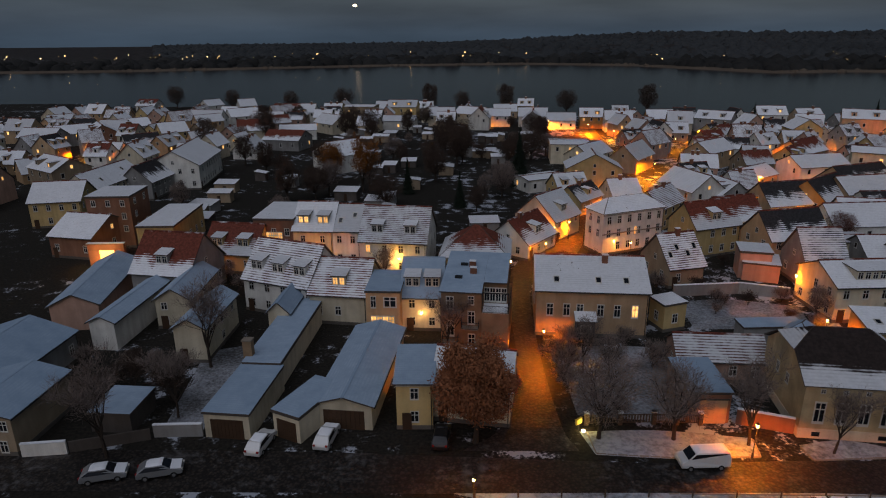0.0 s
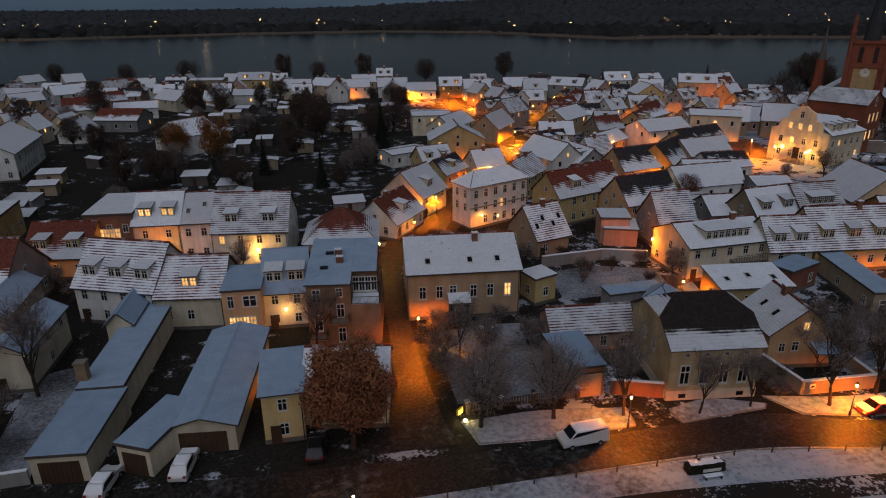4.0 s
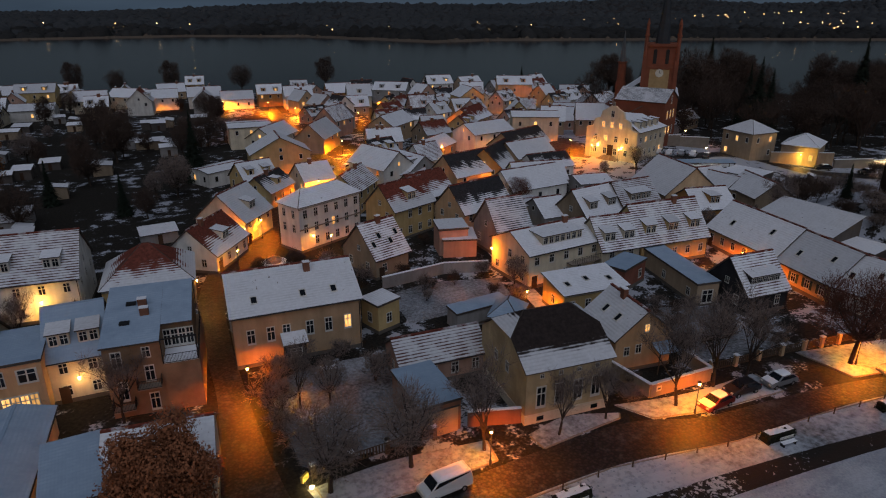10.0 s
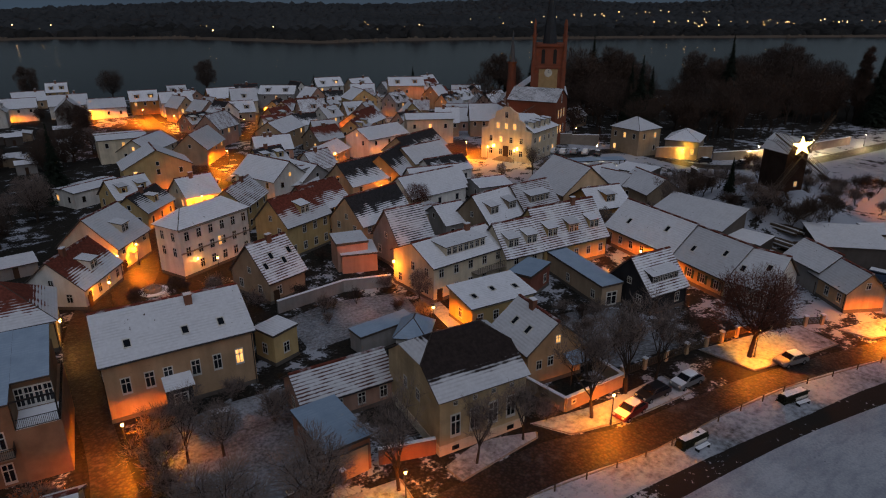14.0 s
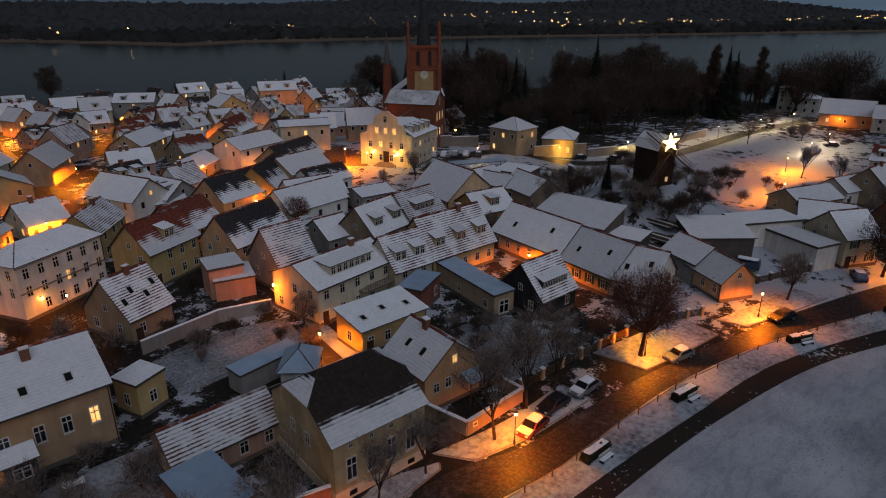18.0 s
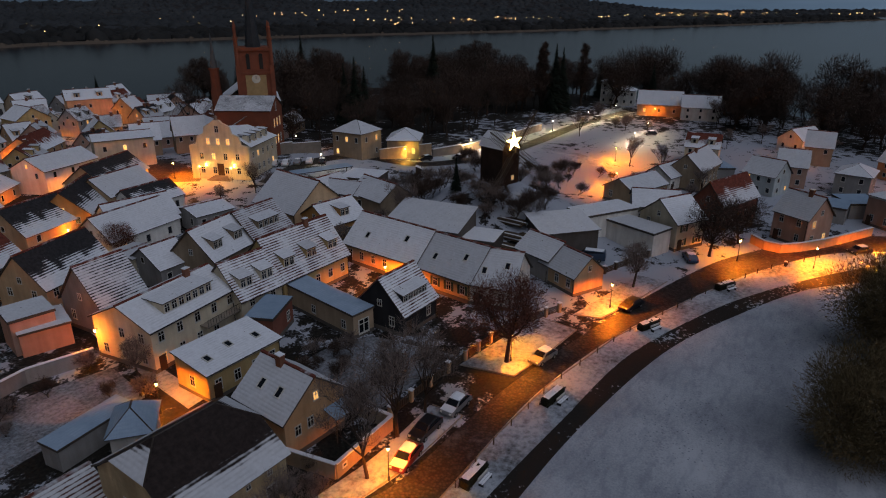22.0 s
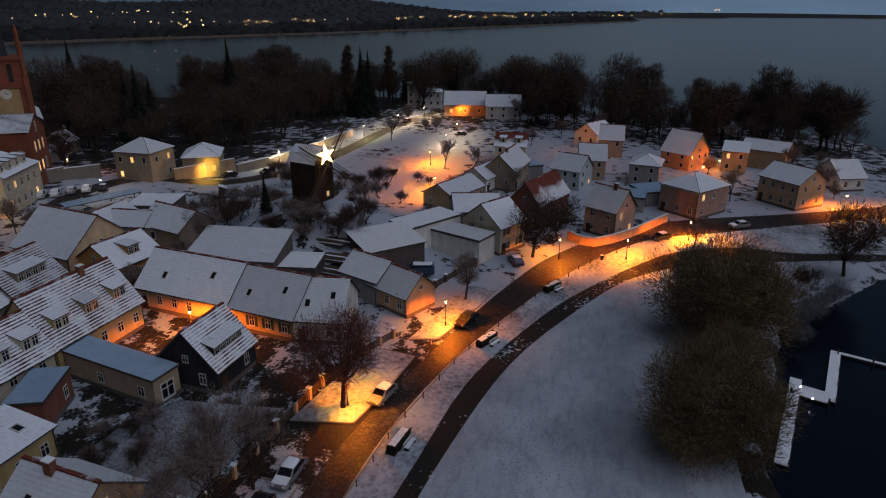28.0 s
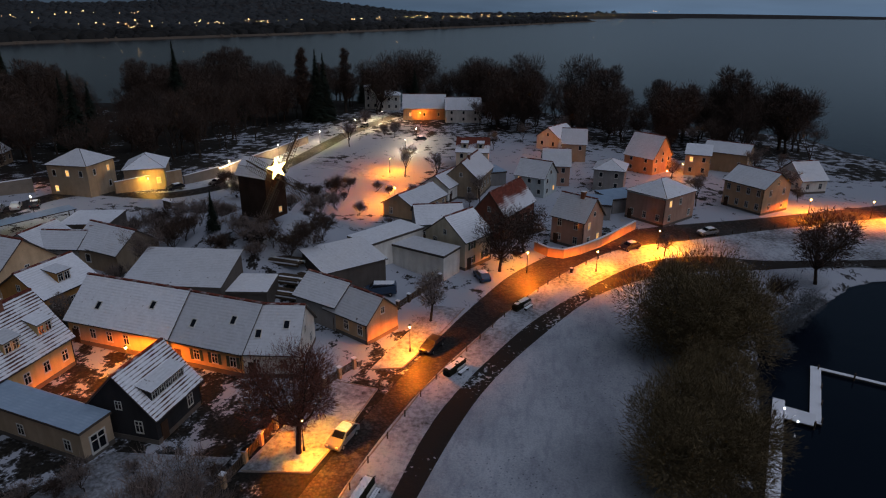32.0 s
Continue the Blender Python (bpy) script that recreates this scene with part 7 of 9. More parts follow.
car(173.0, 105.5, 160, P_BLACK, 1, "dark car along the park wall lane", "hatch")
car(252.0, 93.0, 170, P_GREY, 1, "car parked below the white villa", "hatch")
car(262.0, 91.0, 170, P_BLACK, 1, "dark car below the white villa", "hatch")
car(240.0, 66.0, 120, P_BLACK, 1, "car in front of the inn", "hatch")
car(116.0, 50.5, 100, P_BLUE, 2, "snow-covered car in the work yard", "van", "van")


# pale front of the brick garage, notice box with an added light on the corner
gf = thing("garage_front", "pale rendered garage front framed by brick", "garage door", pose(28.0, 64.3, 0, 0, 0, 359) @ pose(0, -3.8, 0))
bm = bmesh.new()
box(bm, -1.9, -0.06, 0.0, 1.9, 0.02, 2.9)
part("panel", bm, wall_material("peach"), gf)
bm = bmesh.new()
box(bm, -2.05, -0.09, 2.9, 2.05, 0.02, 3.05)
part("lintel", bm, M_TRIM, gf)
nb_ = thing("notice_box", "small yellow notice box behind an added light", "notice box", pose(13.6, 59.4, 0, 0, 0, 40))
bm = bmesh.new()
box(bm, -0.06, -0.06, 0, 0.06, 0.06, 0.7)
part("post", bm, M_IRON, nb_)
bm = bmesh.new()
box(bm, -0.45, -0.12, 0.7, 0.45, 0.12, 1.35)
part("board", bm, plain("yellow_board", (0.5, 0.36, 0.08), 0.6), nb_)
# added lamp standing in for a passing car's headlights on the verge
bm = bmesh.new()
tube(bm, (0, -0.7, 0.02), (0, -0.7, 0.22), 0.16, 0.2, 8)
part("floodlight", bm, glow("headlight_glow", (1.0, 0.9, 0.5), 12.0), nb_, "added glow standing in for car headlights")
light(nb_, 0.6, 130, (1.0, 0.78, 0.26), -0.7)

# porch, table, canopy, chimney stack and signs
hall_at = pose(20.0, 88.2, 0, 0, 0, 355)
po = thing("porch", "dark timber porch with snow on its flat roof", "porch", hall_at @ pose(-0.9, -7.5, 0), "")
bm = bmesh.new()
box(bm, -1.25, -1.0, -0.2, 1.25, 1.08, 3.3)
part("wall", bm, wall_material("black"), po)
bm = bmesh.new()
slab(bm, ((-1.5, -1.35, 3.25), (1.5, -1.35, 3.25), (1.5, 1.05, 3.75), (-1.5, 1.05, 3.75)), 0.18)
part("roof", bm, [COVERS["snow"], M_TRIM], po)
window(po, pose(0.0, -1.01, 1.5), 1.5, 1.2)
tb = thing("garden_table", "garden table buried under snow on the lawn", "table", pose(21.3, 77.0, 0.03, 0, 0, 350))
bm = bmesh.new()
box(bm, -0.9, -0.5, 0.68, 0.9, 0.5, 0.74)
part("tabletop", bm, M_WOODPOST, tb)
bm = bmesh.new()
box(bm, -0.92, -0.52, 0.744, 0.92, 0.52, 0.86)
bmesh.ops.bevel(bm, geom=[e for e in bm.edges if min(v.co.z for v in e.verts) > 0.8], offset=0.06, segments=2, affect="EDGES")
part("snow_cover", bm, M_SNOW, tb)
for sx in (-0.8, 0.8):
    for sy in (-0.42, 0.42):
        bm = bmesh.new()
        box(bm, sx - 0.04, sy - 0.04, 0, sx + 0.04, sy + 0.04, 0.68)
        part("leg", bm, M_WOODPOST, tb)
apricot_at = pose(55.6, 64.6, 0, 0, 0, 351)
cn = thing("canopy", "snow-covered glass canopy over the terrace door", "canopy", apricot_at @ pose(2.3, -3.75, 0))
bm = bmesh.new()
slab(bm, ((-1.3, -1.9, 2.75), (1.3, -1.9, 2.75), (1.3, -0.02, 3.35), (-1.3, -0.02, 3.35)), 0.1)
part("roof", bm, [COVERS["thin"], M_TRIM], cn)
for sx in (-1.15, 1.15):
    bm = bmesh.new()
    box(bm, sx - 0.05, -1.75, -0.2, sx + 0.05, -1.65, 2.78)
    part("post", bm, M_WOODPOST, cn)
sg = thing("wall_sign", "small square white sign on the terrace wall", "sign", pose(52.6, 55.64, 0.75, 0, 0, -3))
bm = bmesh.new()
box(bm, -0.35, -0.05, 0, 0.35, 0.0, 0.6)
part("board", bm, M_FRAME, sg)
bm = bmesh.new()
box(bm, -0.2, -0.06, 0.2, 0.2, -0.052, 0.42)
part("symbol", bm, M_IRON, sg)
st = thing("chimney_stack", "tall free-standing brick chimney stack beside the yard roof", "chimney", pose(-25.0, 69.8, 0, 0, 0, -4))
bm = bmesh.new()
box(bm, -0.55, -0.45, -0.3, 0.55, 0.45, 5.6)
part("shaft", bm, plain("old_yellow_brick", (0.30, 0.20, 0.12), 0.88, 0, 3.0, 0.4, 0.4), st)
bm = bmesh.new()
box(bm, -0.63, -0.53, 5.6, 0.63, 0.53, 5.75)
part("cap", bm, M_STONE, st)
bn = thing("litter_bin", "dark litter bin on the snowy verge", "bin", pose(130.4, 20.8, 0.05))
bm = bmesh.new()
tube(bm, (0, 0, 0), (0, 0, 0.85), 0.26, 0.3, 10)
part("body", bm, M_IRON, bn)
bm = bmesh.new()
tube(bm, (0, 0, 0.85), (0, 0, 0.95), 0.32, 0.2, 10)
part("snow_cap", bm, M_SNOW, bn)


def roof_on_posts(x, y, rot, w, d, label):
    """A carport: flat snowy roof on thin posts."""
    root = thing("carport", label, "carport", pose(x, y, ground_at(x, y), 0, 0, rot), "carports of the market")
    bm = bmesh.new()
    slab(bm, ((-w / 2, -d / 2, 2.4), (w / 2, -d / 2, 2.4), (w / 2, d / 2, 2.6), (-w / 2, d / 2, 2.6)), 0.16)
    part("roof", bm, [COVERS["thin"], M_TRIM], root)
    for sx in (-1, 1):
        for sy in (-1, 1):
            bm = bmesh.new()
            box(bm, sx * (w / 2 - 0.3) - 0.07, sy * (d / 2 - 0.3) - 0.07, -0.6, sx * (w / 2 - 0.3) + 0.07, sy * (d / 2 - 0.3) + 0.07, 2.42)
            part("post", bm, M_WOODPOST, root)


roof_on_posts(127.7, 118.3, -28, 14.6, 3.2, "long open carport with a snowy felt roof")

gw = thing("gateway", "brick gateway with a brightly lit yellow door", "gate", pose(-65.1, 112.9, 0, 0, 0, 2))
for x0, x1, z0, z1 in ((-3.4, -1.45, -0.4, 3.0), (1.45, 3.4, -0.4, 3.0), (-3.4, 3.4, 3.0, 4.3)):
    bm = bmesh.new()
    box(bm, x0, -0.3, z0, x1, 0.3, z1)
    part("pier" if z0 < 0 else "lintel", bm, wall_material("brick"), gw)
bm = bmesh.new()
box(bm, -1.44, 0.05, 0.0, 1.44, 0.15, 2.98)
part("door", bm, glow("lit_door", (1.0, 0.62, 0.12), 3.2), gw, "glowing lit door")
bm = bmesh.new()
box(bm, -3.5, -0.4, 4.304, 3.5, 0.4, 4.42)
part("snow_cap", bm, M_SNOW, gw)
light(gw, 2.0, 900, (1.0, 0.5, 0.12), -2.0)

# ---- fences, walls, benches ----
def wall_run(pts, h, thick, mat, label, name="garden_wall", cap=True):
    mid = pts[len(pts) // 2]
    root = thing(name, label, "wall", pose(mid[0], mid[1], ground_at(*mid)))
    for (x0, y0), (x1, y1) in zip(pts, pts[1:]):
        ln = math.hypot(x1 - x0, y1 - y0)
        zz = (ground_at(x0, y0) + ground_at(x1, y1)) / 2 - ground_at(*mid)
        m = pose((x0 + x1) / 2 - mid[0], (y0 + y1) / 2 - mid[1], zz, 0, 0, math.degrees(math.atan2(y1 - y0, x1 - x0)))
        bm = bmesh.new()
        box(bm, -ln / 2, -thick / 2, -0.8, ln / 2, thick / 2, h)
        part("wall_section", bm, mat, root).matrix_basis = m
        if cap:
            bm = bmesh.new()
            box(bm, -ln / 2, -thick / 2 - 0.05, h, ln / 2, thick / 2 + 0.05, h + 0.1)
            part("snow_cap", bm, M_SNOW, root).matrix_basis = m
    return root


wall_run([(140.4, 27.0), (137.6, 24.6), (137.0, 22.0), (139.6, 18.8), (144.0, 15.0), (150.0, 10.8), (156.0, 6.8)], 1.7, 0.35, wall_material("peach"), "lamplit rendered garden wall along the bend")
wall_run([(139.0, 146.0), (146.0, 143.0), (152.0, 138.0)], 3.0, 0.5, M_STONE, "old stone park wall with snow on top")
wall_run([(156.5, 121.5), (170.5, 113.2)], 3.3, 0.4, wall_material("ochre"), "ochre rendered yard wall lit by a yellow lamp")
wall_run([(170.9, 113.0), (181.0, 109.0), (205.0, 105.0), (230.0, 102.0)], 2.4, 0.5, M_STONE, "old stone park wall beside the lane")
wall_run([(51.0, 62.0), (51.6, 55.9), (60.4, 55.4), (60.8, 60.0)], 1.7, 0.3, wall_material("tan"), "retaining wall of the apricot house terrace")
wall_run([(-32.0, 58.0), (-26.8, 58.2)], 1.5, 0.25, wall_material("grey"), "low grey yard wall beside the garages")
wall_run([(-44.1, 54.6), (-39.7, 55.1)], 1.5, 0.25, wall_material("white"), "whitewashed yard wall beside the dim house")
wall_run([(-39.6, 55.3), (-32.2, 57.6)], 1.3, 0.2, wall_material("dark"), "dark board fence along the parking", "board_fence", False)
wall_run([(31.0, 60.5), (36.3, 58.6)], 1.8, 0.3, wall_material("brick"), "brick gateway wall beside the old house")
wall_run([(36.0, 96.5), (47.0, 97.5), (54.0, 95.0)], 1.9, 0.3, wall_material("grey"), "grey back garden wall")


def fence(pts, posts, label):
    root = thing("fence", label, "fence", pose(*pts[0], 0))
    for (x0, y0), (x1, y1) in zip(pts, pts[1:]):
        ln = math.hypot(x1 - x0, y1 - y0)
        ang = math.degrees(math.atan2(y1 - y0, x1 - x0))
        n = max(1, round(ln / 3.0))
        for k in range(n + 1):
            t = k / n
            bm = bmesh.new()
            box(bm, -0.22, -0.22, 0, 0.22, 0.22, 1.5)
            box(bm, -0.28, -0.28, 1.5, 0.28, 0.28, 1.62, 1)
            part("post", bm, [posts, M_SNOW], root).matrix_basis = pose(x0 + (x1 - x0) * t - pts[0][0], y0 + (y1 - y0) * t - pts[0][1], 0, 0, 0, ang)
        for k in range(n):
            t = (k + 0.5) / n
            seg = ln / n - 0.5
            bm = bmesh.new()
            bars = [-seg / 2 + j * seg / 20 for j in range(21)]
            lattice(bm, bars, [0.2, 0.3, 1.15, 1.25], lambda i, j: j != 1 or i % 2 == 0, -0.03, 0.03)
            part("panel", bm, M_WOODPOST, root).matrix_basis = pose(x0 + (x1 - x0) * t - pts[0][0], y0 + (y1 - y0) * t - pts[0][1], 0, 0, 0, ang)


fence([(62.0, 56.6), (69.4, 55.9), (76.5, 54.9), (85.0, 53.6)], wall_material("peach"), "garden fence with rendered posts and wooden panels")
fence([(88.0, 52.5), (95.0, 49.0)], wall_material("peach"), "garden fence with rendered posts beside the crossing")
fence([(14.6, 60.2), (22.0, 60.4), (27.0, 60.2)], M_WOODPOST, "old wooden garden fence beneath bare trees")
fence([(112.0, 47.0), (120.0, 43.6), (126.0, 41.0)], M_WOODPOST, "wooden yard fence beside the work yard")

bm = bmesh.new()
tube(bm, (0, 0, 0), (0, 0, 0.82), 0.075, 0.07, 8)
tube(bm, (0, 0, 0.82), (0, 0, 0.9), 0.085, 0.03, 8)
bol = tagged(new("bollard", mesh_of(bm, "bollard", M_WOODPOST)), "dark wooden bollard on the snowy verge", "bollard", "bollards along the road")
first = True
for (x0, y0), (x1, y1) in zip(ROAD_R[2:-2], ROAD_R[3:-1]):
    ln = math.hypot(x1 - x0, y1 - y0)
    for k in range(int(ln / 3.4)):
        t = (k + 0.5) / int(ln / 3.4)
        px, py = x0 + (x1 - x0) * t - (y0 - y1) / ln * -0.55, y0 + (y1 - y0) * t - 0.55 * (x1 - x0) / ln
        m = pose(px, py, 0.05)
        if first:
            bol.matrix_basis = m
            first = False
        else:
            copy_thing(bol, m)


def hedge_and_bench(x, y, rot):
    h = thing("hedge", "clipped hedge block dusted with snow", "hedge", pose(x, y, 0.05, 0, 0, rot), "hedges on the verge")
    rnd = random.Random(int(x))
    bm = bmesh.new()
    for k in range(500):
        c = Vector((rnd.uniform(-1.9, 1.9), rnd.uniform(-0.55, 0.55), rnd.uniform(0.05, 1.0)))
        d = Vector((rnd.uniform(-1, 1), rnd.uniform(-1, 1), rnd.uniform(-0.4, 1))).normalized() * 0.22
        e = Vector((rnd.uniform(-1, 1), rnd.uniform(-1, 1), rnd.uniform(-1, 1))).normalized() * 0.09
        bm.faces.new([bm.verts.new(p) for p in (c - e, c + d, c + e, c - d)])
    part("leaves", bm, plain("hedge_leaf", (0.03, 0.032, 0.018), 0.8), h)["kind"] = "stuff"
    bm = bmesh.new()
    box(bm, -1.85, -0.5, 0.0, 1.85, 0.5, 0.95)
    bmesh.ops.bevel(bm, geom=list(bm.edges), offset=0.1, segments=2, affect="EDGES")
    part("core", bm, plain("hedge_core", (0.02, 0.019, 0.012), 0.95), h)
    bm = bmesh.new()
    g = [[bm.verts.new((-1.6 + 3.2 * i / 10, -0.4 + 0.8 * j / 3, 0.98 + rnd.uniform(0.03, 0.14))) for j in range(4)] for i in range(11)]
    for i in range(10):
        for j in range(3):
            if rnd.random() < 0.96:
                bm.faces.new((g[i][j], g[i + 1][j], g[i + 1][j + 1], g[i][j + 1]))
    for v in [v for v in bm.verts if not v.link_faces]:
        bm.verts.remove(v)
    part("snow_cap", bm, M_SNOW, h)
    b = thing("bench", "snow-topped park bench before a hedge", "bench", pose(x, y, 0.05, 0, 0, rot) @ pose(0.2, -1.15, 0), "benches on the verge")
    for z, y0, y1 in ((0.42, -0.25, -0.05), (0.42, 0.0, 0.2)):
        bm = bmesh.new()
        box(bm, -0.9, y0, z, 0.9, y1, z + 0.05)
        part("seat_slat", bm, M_SNOW, b, "snow-covered seat slat")
    for z in (0.6, 0.78):
        bm = bmesh.new()
        box(bm, -0.9, 0.25, z, 0.9, 0.29, z + 0.12)
        part("back_slat", bm, M_FRAME, b)
    for s in (-0.75, 0.75):
        bm = bmesh.new()
        prism(bm, [(s - 0.04, -0.25), (s + 0.04, -0.25), (s + 0.04, 0.25), (s - 0.04, 0.25)], 0, 0.42)
        part("leg", bm, M_IRON, b)


hedge_and_bench(57.8, 44.6, -6)
hedge_and_bench(73.6, 42.4, -12)
hedge_and_bench(96.4, 36.6, -28)
hedge_and_bench(115.6, 28.9, -32)
hedge_and_bench(34.0, 47.0, -2)

# ---- pier on the dark water, timber stacks, square, garden sheds ----
pier = thing("pier", "snow-covered wooden jetty angled over dark water", "pier", pose(90, 0, -1.2))


def deck(x0, y0, x1, y1, w, up=0.0):
    ln = math.hypot(x1 - x0, y1 - y0)
    m = pose((x0 + x1) / 2 - 90, (y0 + y1) / 2, up, 0, 0, math.degrees(math.atan2(y1 - y0, x1 - x0)))
    bm = bmesh.new()
    box(bm, -ln / 2, -w / 2, -0.12, ln / 2, w / 2, 0.0)
    part("deck", bm, M_WOODPOST, pier).matrix_basis = m
    bm = bmesh.new()
    box(bm, -ln / 2, -w / 2, 0.004, ln / 2, w / 2, 0.07)
    part("snow_cover", bm, M_SNOW, pier).matrix_basis = m
    for k in range(max(2, int(ln / 4))):
        bm = bmesh.new()
        tube(bm, (-ln / 2 + 0.3 + k * 4, -w / 2, -2.2), (-ln / 2 + 0.3 + k * 4, -w / 2, 0.7), 0.1, 0.1, 6)
        part("post", bm, M_WOODPOST, pier).matrix_basis = m


deck(80.2, 4.4, 97.8, -2.0, 1.3)
deck(95.6, -0.6, 93.9, -4.6, 2.6, 0.012)
deck(93.4, -4.4, 106.2, -9.3, 1.2, 0.006)
deck(106.0, -9.2, 100.5, -22.5, 0.6)
for px, py in ((95.0, -1.6), (92.6, -2.2)):
    pl_ = thing("jetty_light", "small white light on the jetty", "lamp", pose(px, py, -1.2))
    bm = bmesh.new()
    tube(bm, (0, 0, 0), (0, 0, 0.5), 0.04, 0.04, 6)
    part("post", bm, M_IRON, pl_)
    bm = bmesh.new()
    tube(bm, (0, 0, 0.5), (0, 0, 0.66), 0.09, 0.09, 8)
    part("lens", bm, glow("white_bulb", (0.9, 0.95, 1.0), 8.0), pl_)


def timber_stack(x, y, rot, n):
    root = thing("timber_stack", "stack of dark planks with snow along their tops", "timber", pose(x, y, ground_at(x, y), 0, 0, rot), "timber stacks in the yard")
    rnd = random.Random(int(x * 7 + y))
    for k in range(n):
        bm = bmesh.new()
        z = 0.15 + 0.22 * (k // 5)
        yy = (k % 5) * 0.5 - 1.0 + rnd.uniform(-0.05, 0.05)
        box(bm, -2.6 + rnd.uniform(-0.3, 0.3), yy - 0.18, z if z > 0.2 else 0.0, 2.6 + rnd.uniform(-0.3, 0.3), yy + 0.18, z + 0.18)
        part("plank", bm, M_WOODPOST if k % 3 else M_SNOW, root)


for x, y, r in ((110.5, 63.4, 80), (113.5, 64.6, 82), (112.0, 60.2, 75), (116.0, 61.0, 78), (116.8, 65.8, 80)):
    timber_stack(x, y, r, 15)

fount = thing("fountain", "round stone basin on the small square", "fountain", pose(23.6, 115.0, 0.0))
bm = bmesh.new()
rings = [[bm.verts.new((r * math.cos(k * math.pi / 12), r * math.sin(k * math.pi / 12), z)) for k in range(24)] for r, z in ((1.3, 0), (1.3, 0.7), (1.05, 0.75), (1.0, 0.4), (0.3, 0.38), (0.25, 1.2), (0.1, 1.3))]
for a, b in zip(rings, rings[1:]):
    for k in range(24):
        bm.faces.new((a[k], a[(k + 1) % 24], b[(k + 1) % 24], b[k]))
part("basin", bm, M_STONE, fount)
bm = bmesh.new()
prism(bm, [(2.2 * math.cos(k * math.pi / 12), 2.2 * math.sin(k * math.pi / 12)) for k in range(24)], 0, 0.12)
part("step", bm, M_SNOW, fount)


def shed(x, y, rot, w, d, h, mat, label):
    root = thing("garden_shed", label, "shed", pose(x, y, ground_at(x, y), 0, 0, rot), "garden sheds")
    bm = bmesh.new()
    v = [bm.verts.new(p) for p in ((-w / 2, -d / 2, -0.3), (w / 2, -d / 2, -0.3), (w / 2, d / 2, -0.3), (-w / 2, d / 2, -0.3), (-w / 2, -d / 2, h), (w / 2, -d / 2, h), (w / 2, d / 2, h + 0.5), (-w / 2, d / 2, h + 0.5))]
    for f in ((4, 5, 6, 7), (0, 1, 5, 4), (1, 2, 6, 5), (2, 3, 7, 6), (3, 0, 4, 7)):
        bm.faces.new([v[k] for k in f])
    part("wall", bm, mat, root)
    bm = bmesh.new()
    slab(bm, ((-w / 2 - 0.2, -d / 2 - 0.25, h - 0.05), (w / 2 + 0.2, -d / 2 - 0.25, h - 0.05), (w / 2 + 0.2, d / 2 + 0.2, h + 0.55), (-w / 2 - 0.2, d / 2 + 0.2, h + 0.55)), 0.14)
    part("roof", bm, [COVERS["snow"], M_TRIM], root)
    bm = bmesh.new()
    box(bm, -0.4, -d / 2 - 0.05, 0, 0.4, -d / 2 + 0.01, 1.85)
    part("door", bm, M_GATE, root)


shed(150.0, 105.2, 20, 1.6, 1.3, 1.4, M_WOODPOST, "tiny timber hut with snow on its roof")
srnd = random.Random(11)


def free_spot(x, y, margin):
    for hx, hy, rot, w, d in HOUSES:
        if math.hypot(x - hx, y - hy) < margin + max(w, d) * 0.6:
            return False
    return True


def near_lane(x, y):
    return (7 < x < 16 and y < 116) or (12 < x < 36 and 110 < y < 150) or (44 < x < 60 and 160 < y < 210) or (48 < x < 68 and 195 < y < 310) or (58 < x < 98 and abs(y - 170 - (x - 59) * 2.3) < 12)


# the close-set small houses of the old town between the streets
TONES = ("cream", "white", "peach", "tan", "grey", "yellow", "apricot", "pink")
WORDS = {"cream": "cream", "white": "white", "peach": "peach-coloured", "tan": "tan", "grey": "grey", "yellow": "yellow", "apricot": "apricot", "pink": "pink"}


def infill(x0, x1, y0, y1, tries, turns, margin=2.2):
    for k in range(tries):
        hx, hy = srnd.uniform(x0, x1), srnd.uniform(y0, y1)
        w, d = srnd.uniform(7, 12), srnd.uniform(7, 9.5)
        wall, cov = srnd.choice(TONES), srnd.choice(("snow", "snow", "snow", "snow", "patch", "stripe", "patchdark"))
        ze = srnd.choice((3.2, 3.6, 5.0, 5.6))
        turn = srnd.choice(turns) + srnd.uniform(-7, 7)
        if near_lane(hx, hy) or (92 < hx < 142 and 112 < hy < 178) or not free_spot(hx, hy, margin + max(w, d) * 0.45):
            continue
        words = WORDS[wall] + (" house under a snowy roof in the old town" if cov == "snow" else " house with a thawing snow roof in the old town")
        house(hx, hy, turn, w, d, ze, ze + d * srnd.uniform(0.38, 0.5), "x", wall, cov, words, floors=1 if ze < 4 else 2, far=1, lit=1 if srnd.random() < 0.4 else 0, dorm=srnd.choice((0, 0, 1, 2)), chim=srnd.choice((0, 1, 1, 2)), base=ground_at(hx, hy))


infill(-200, -72, 150, 350, 700, (-6, 84, 40))
infill(-75, 45, 292, 352, 400, (-6, -6, 84))
infill(62, 132, 132, 300, 900, (14, 104, -6, 40), 1.2)
infill(130, 195, 172, 300, 500, (-30, 60, 14), 1.6)
infill(30, 62, 128, 176, 200, (14, 50), 1.2)

count = 0
while count < 46:
    sx, sy = srnd.uniform(-75, 35), srnd.uniform(135, 300)
    if free_spot(sx, sy, 3) and not near_lane(sx, sy):
        shed(sx, sy, srnd.choice((-6, 84, -2)) + srnd.uniform(-6, 6), srnd.uniform(3, 7), srnd.uniform(2.5, 4.5), srnd.uniform(2.0, 2.7), wall_material(srnd.choice(("dark", "grey", "tan"))), "small garden shed with a snowy roof among allotments")
        count += 1

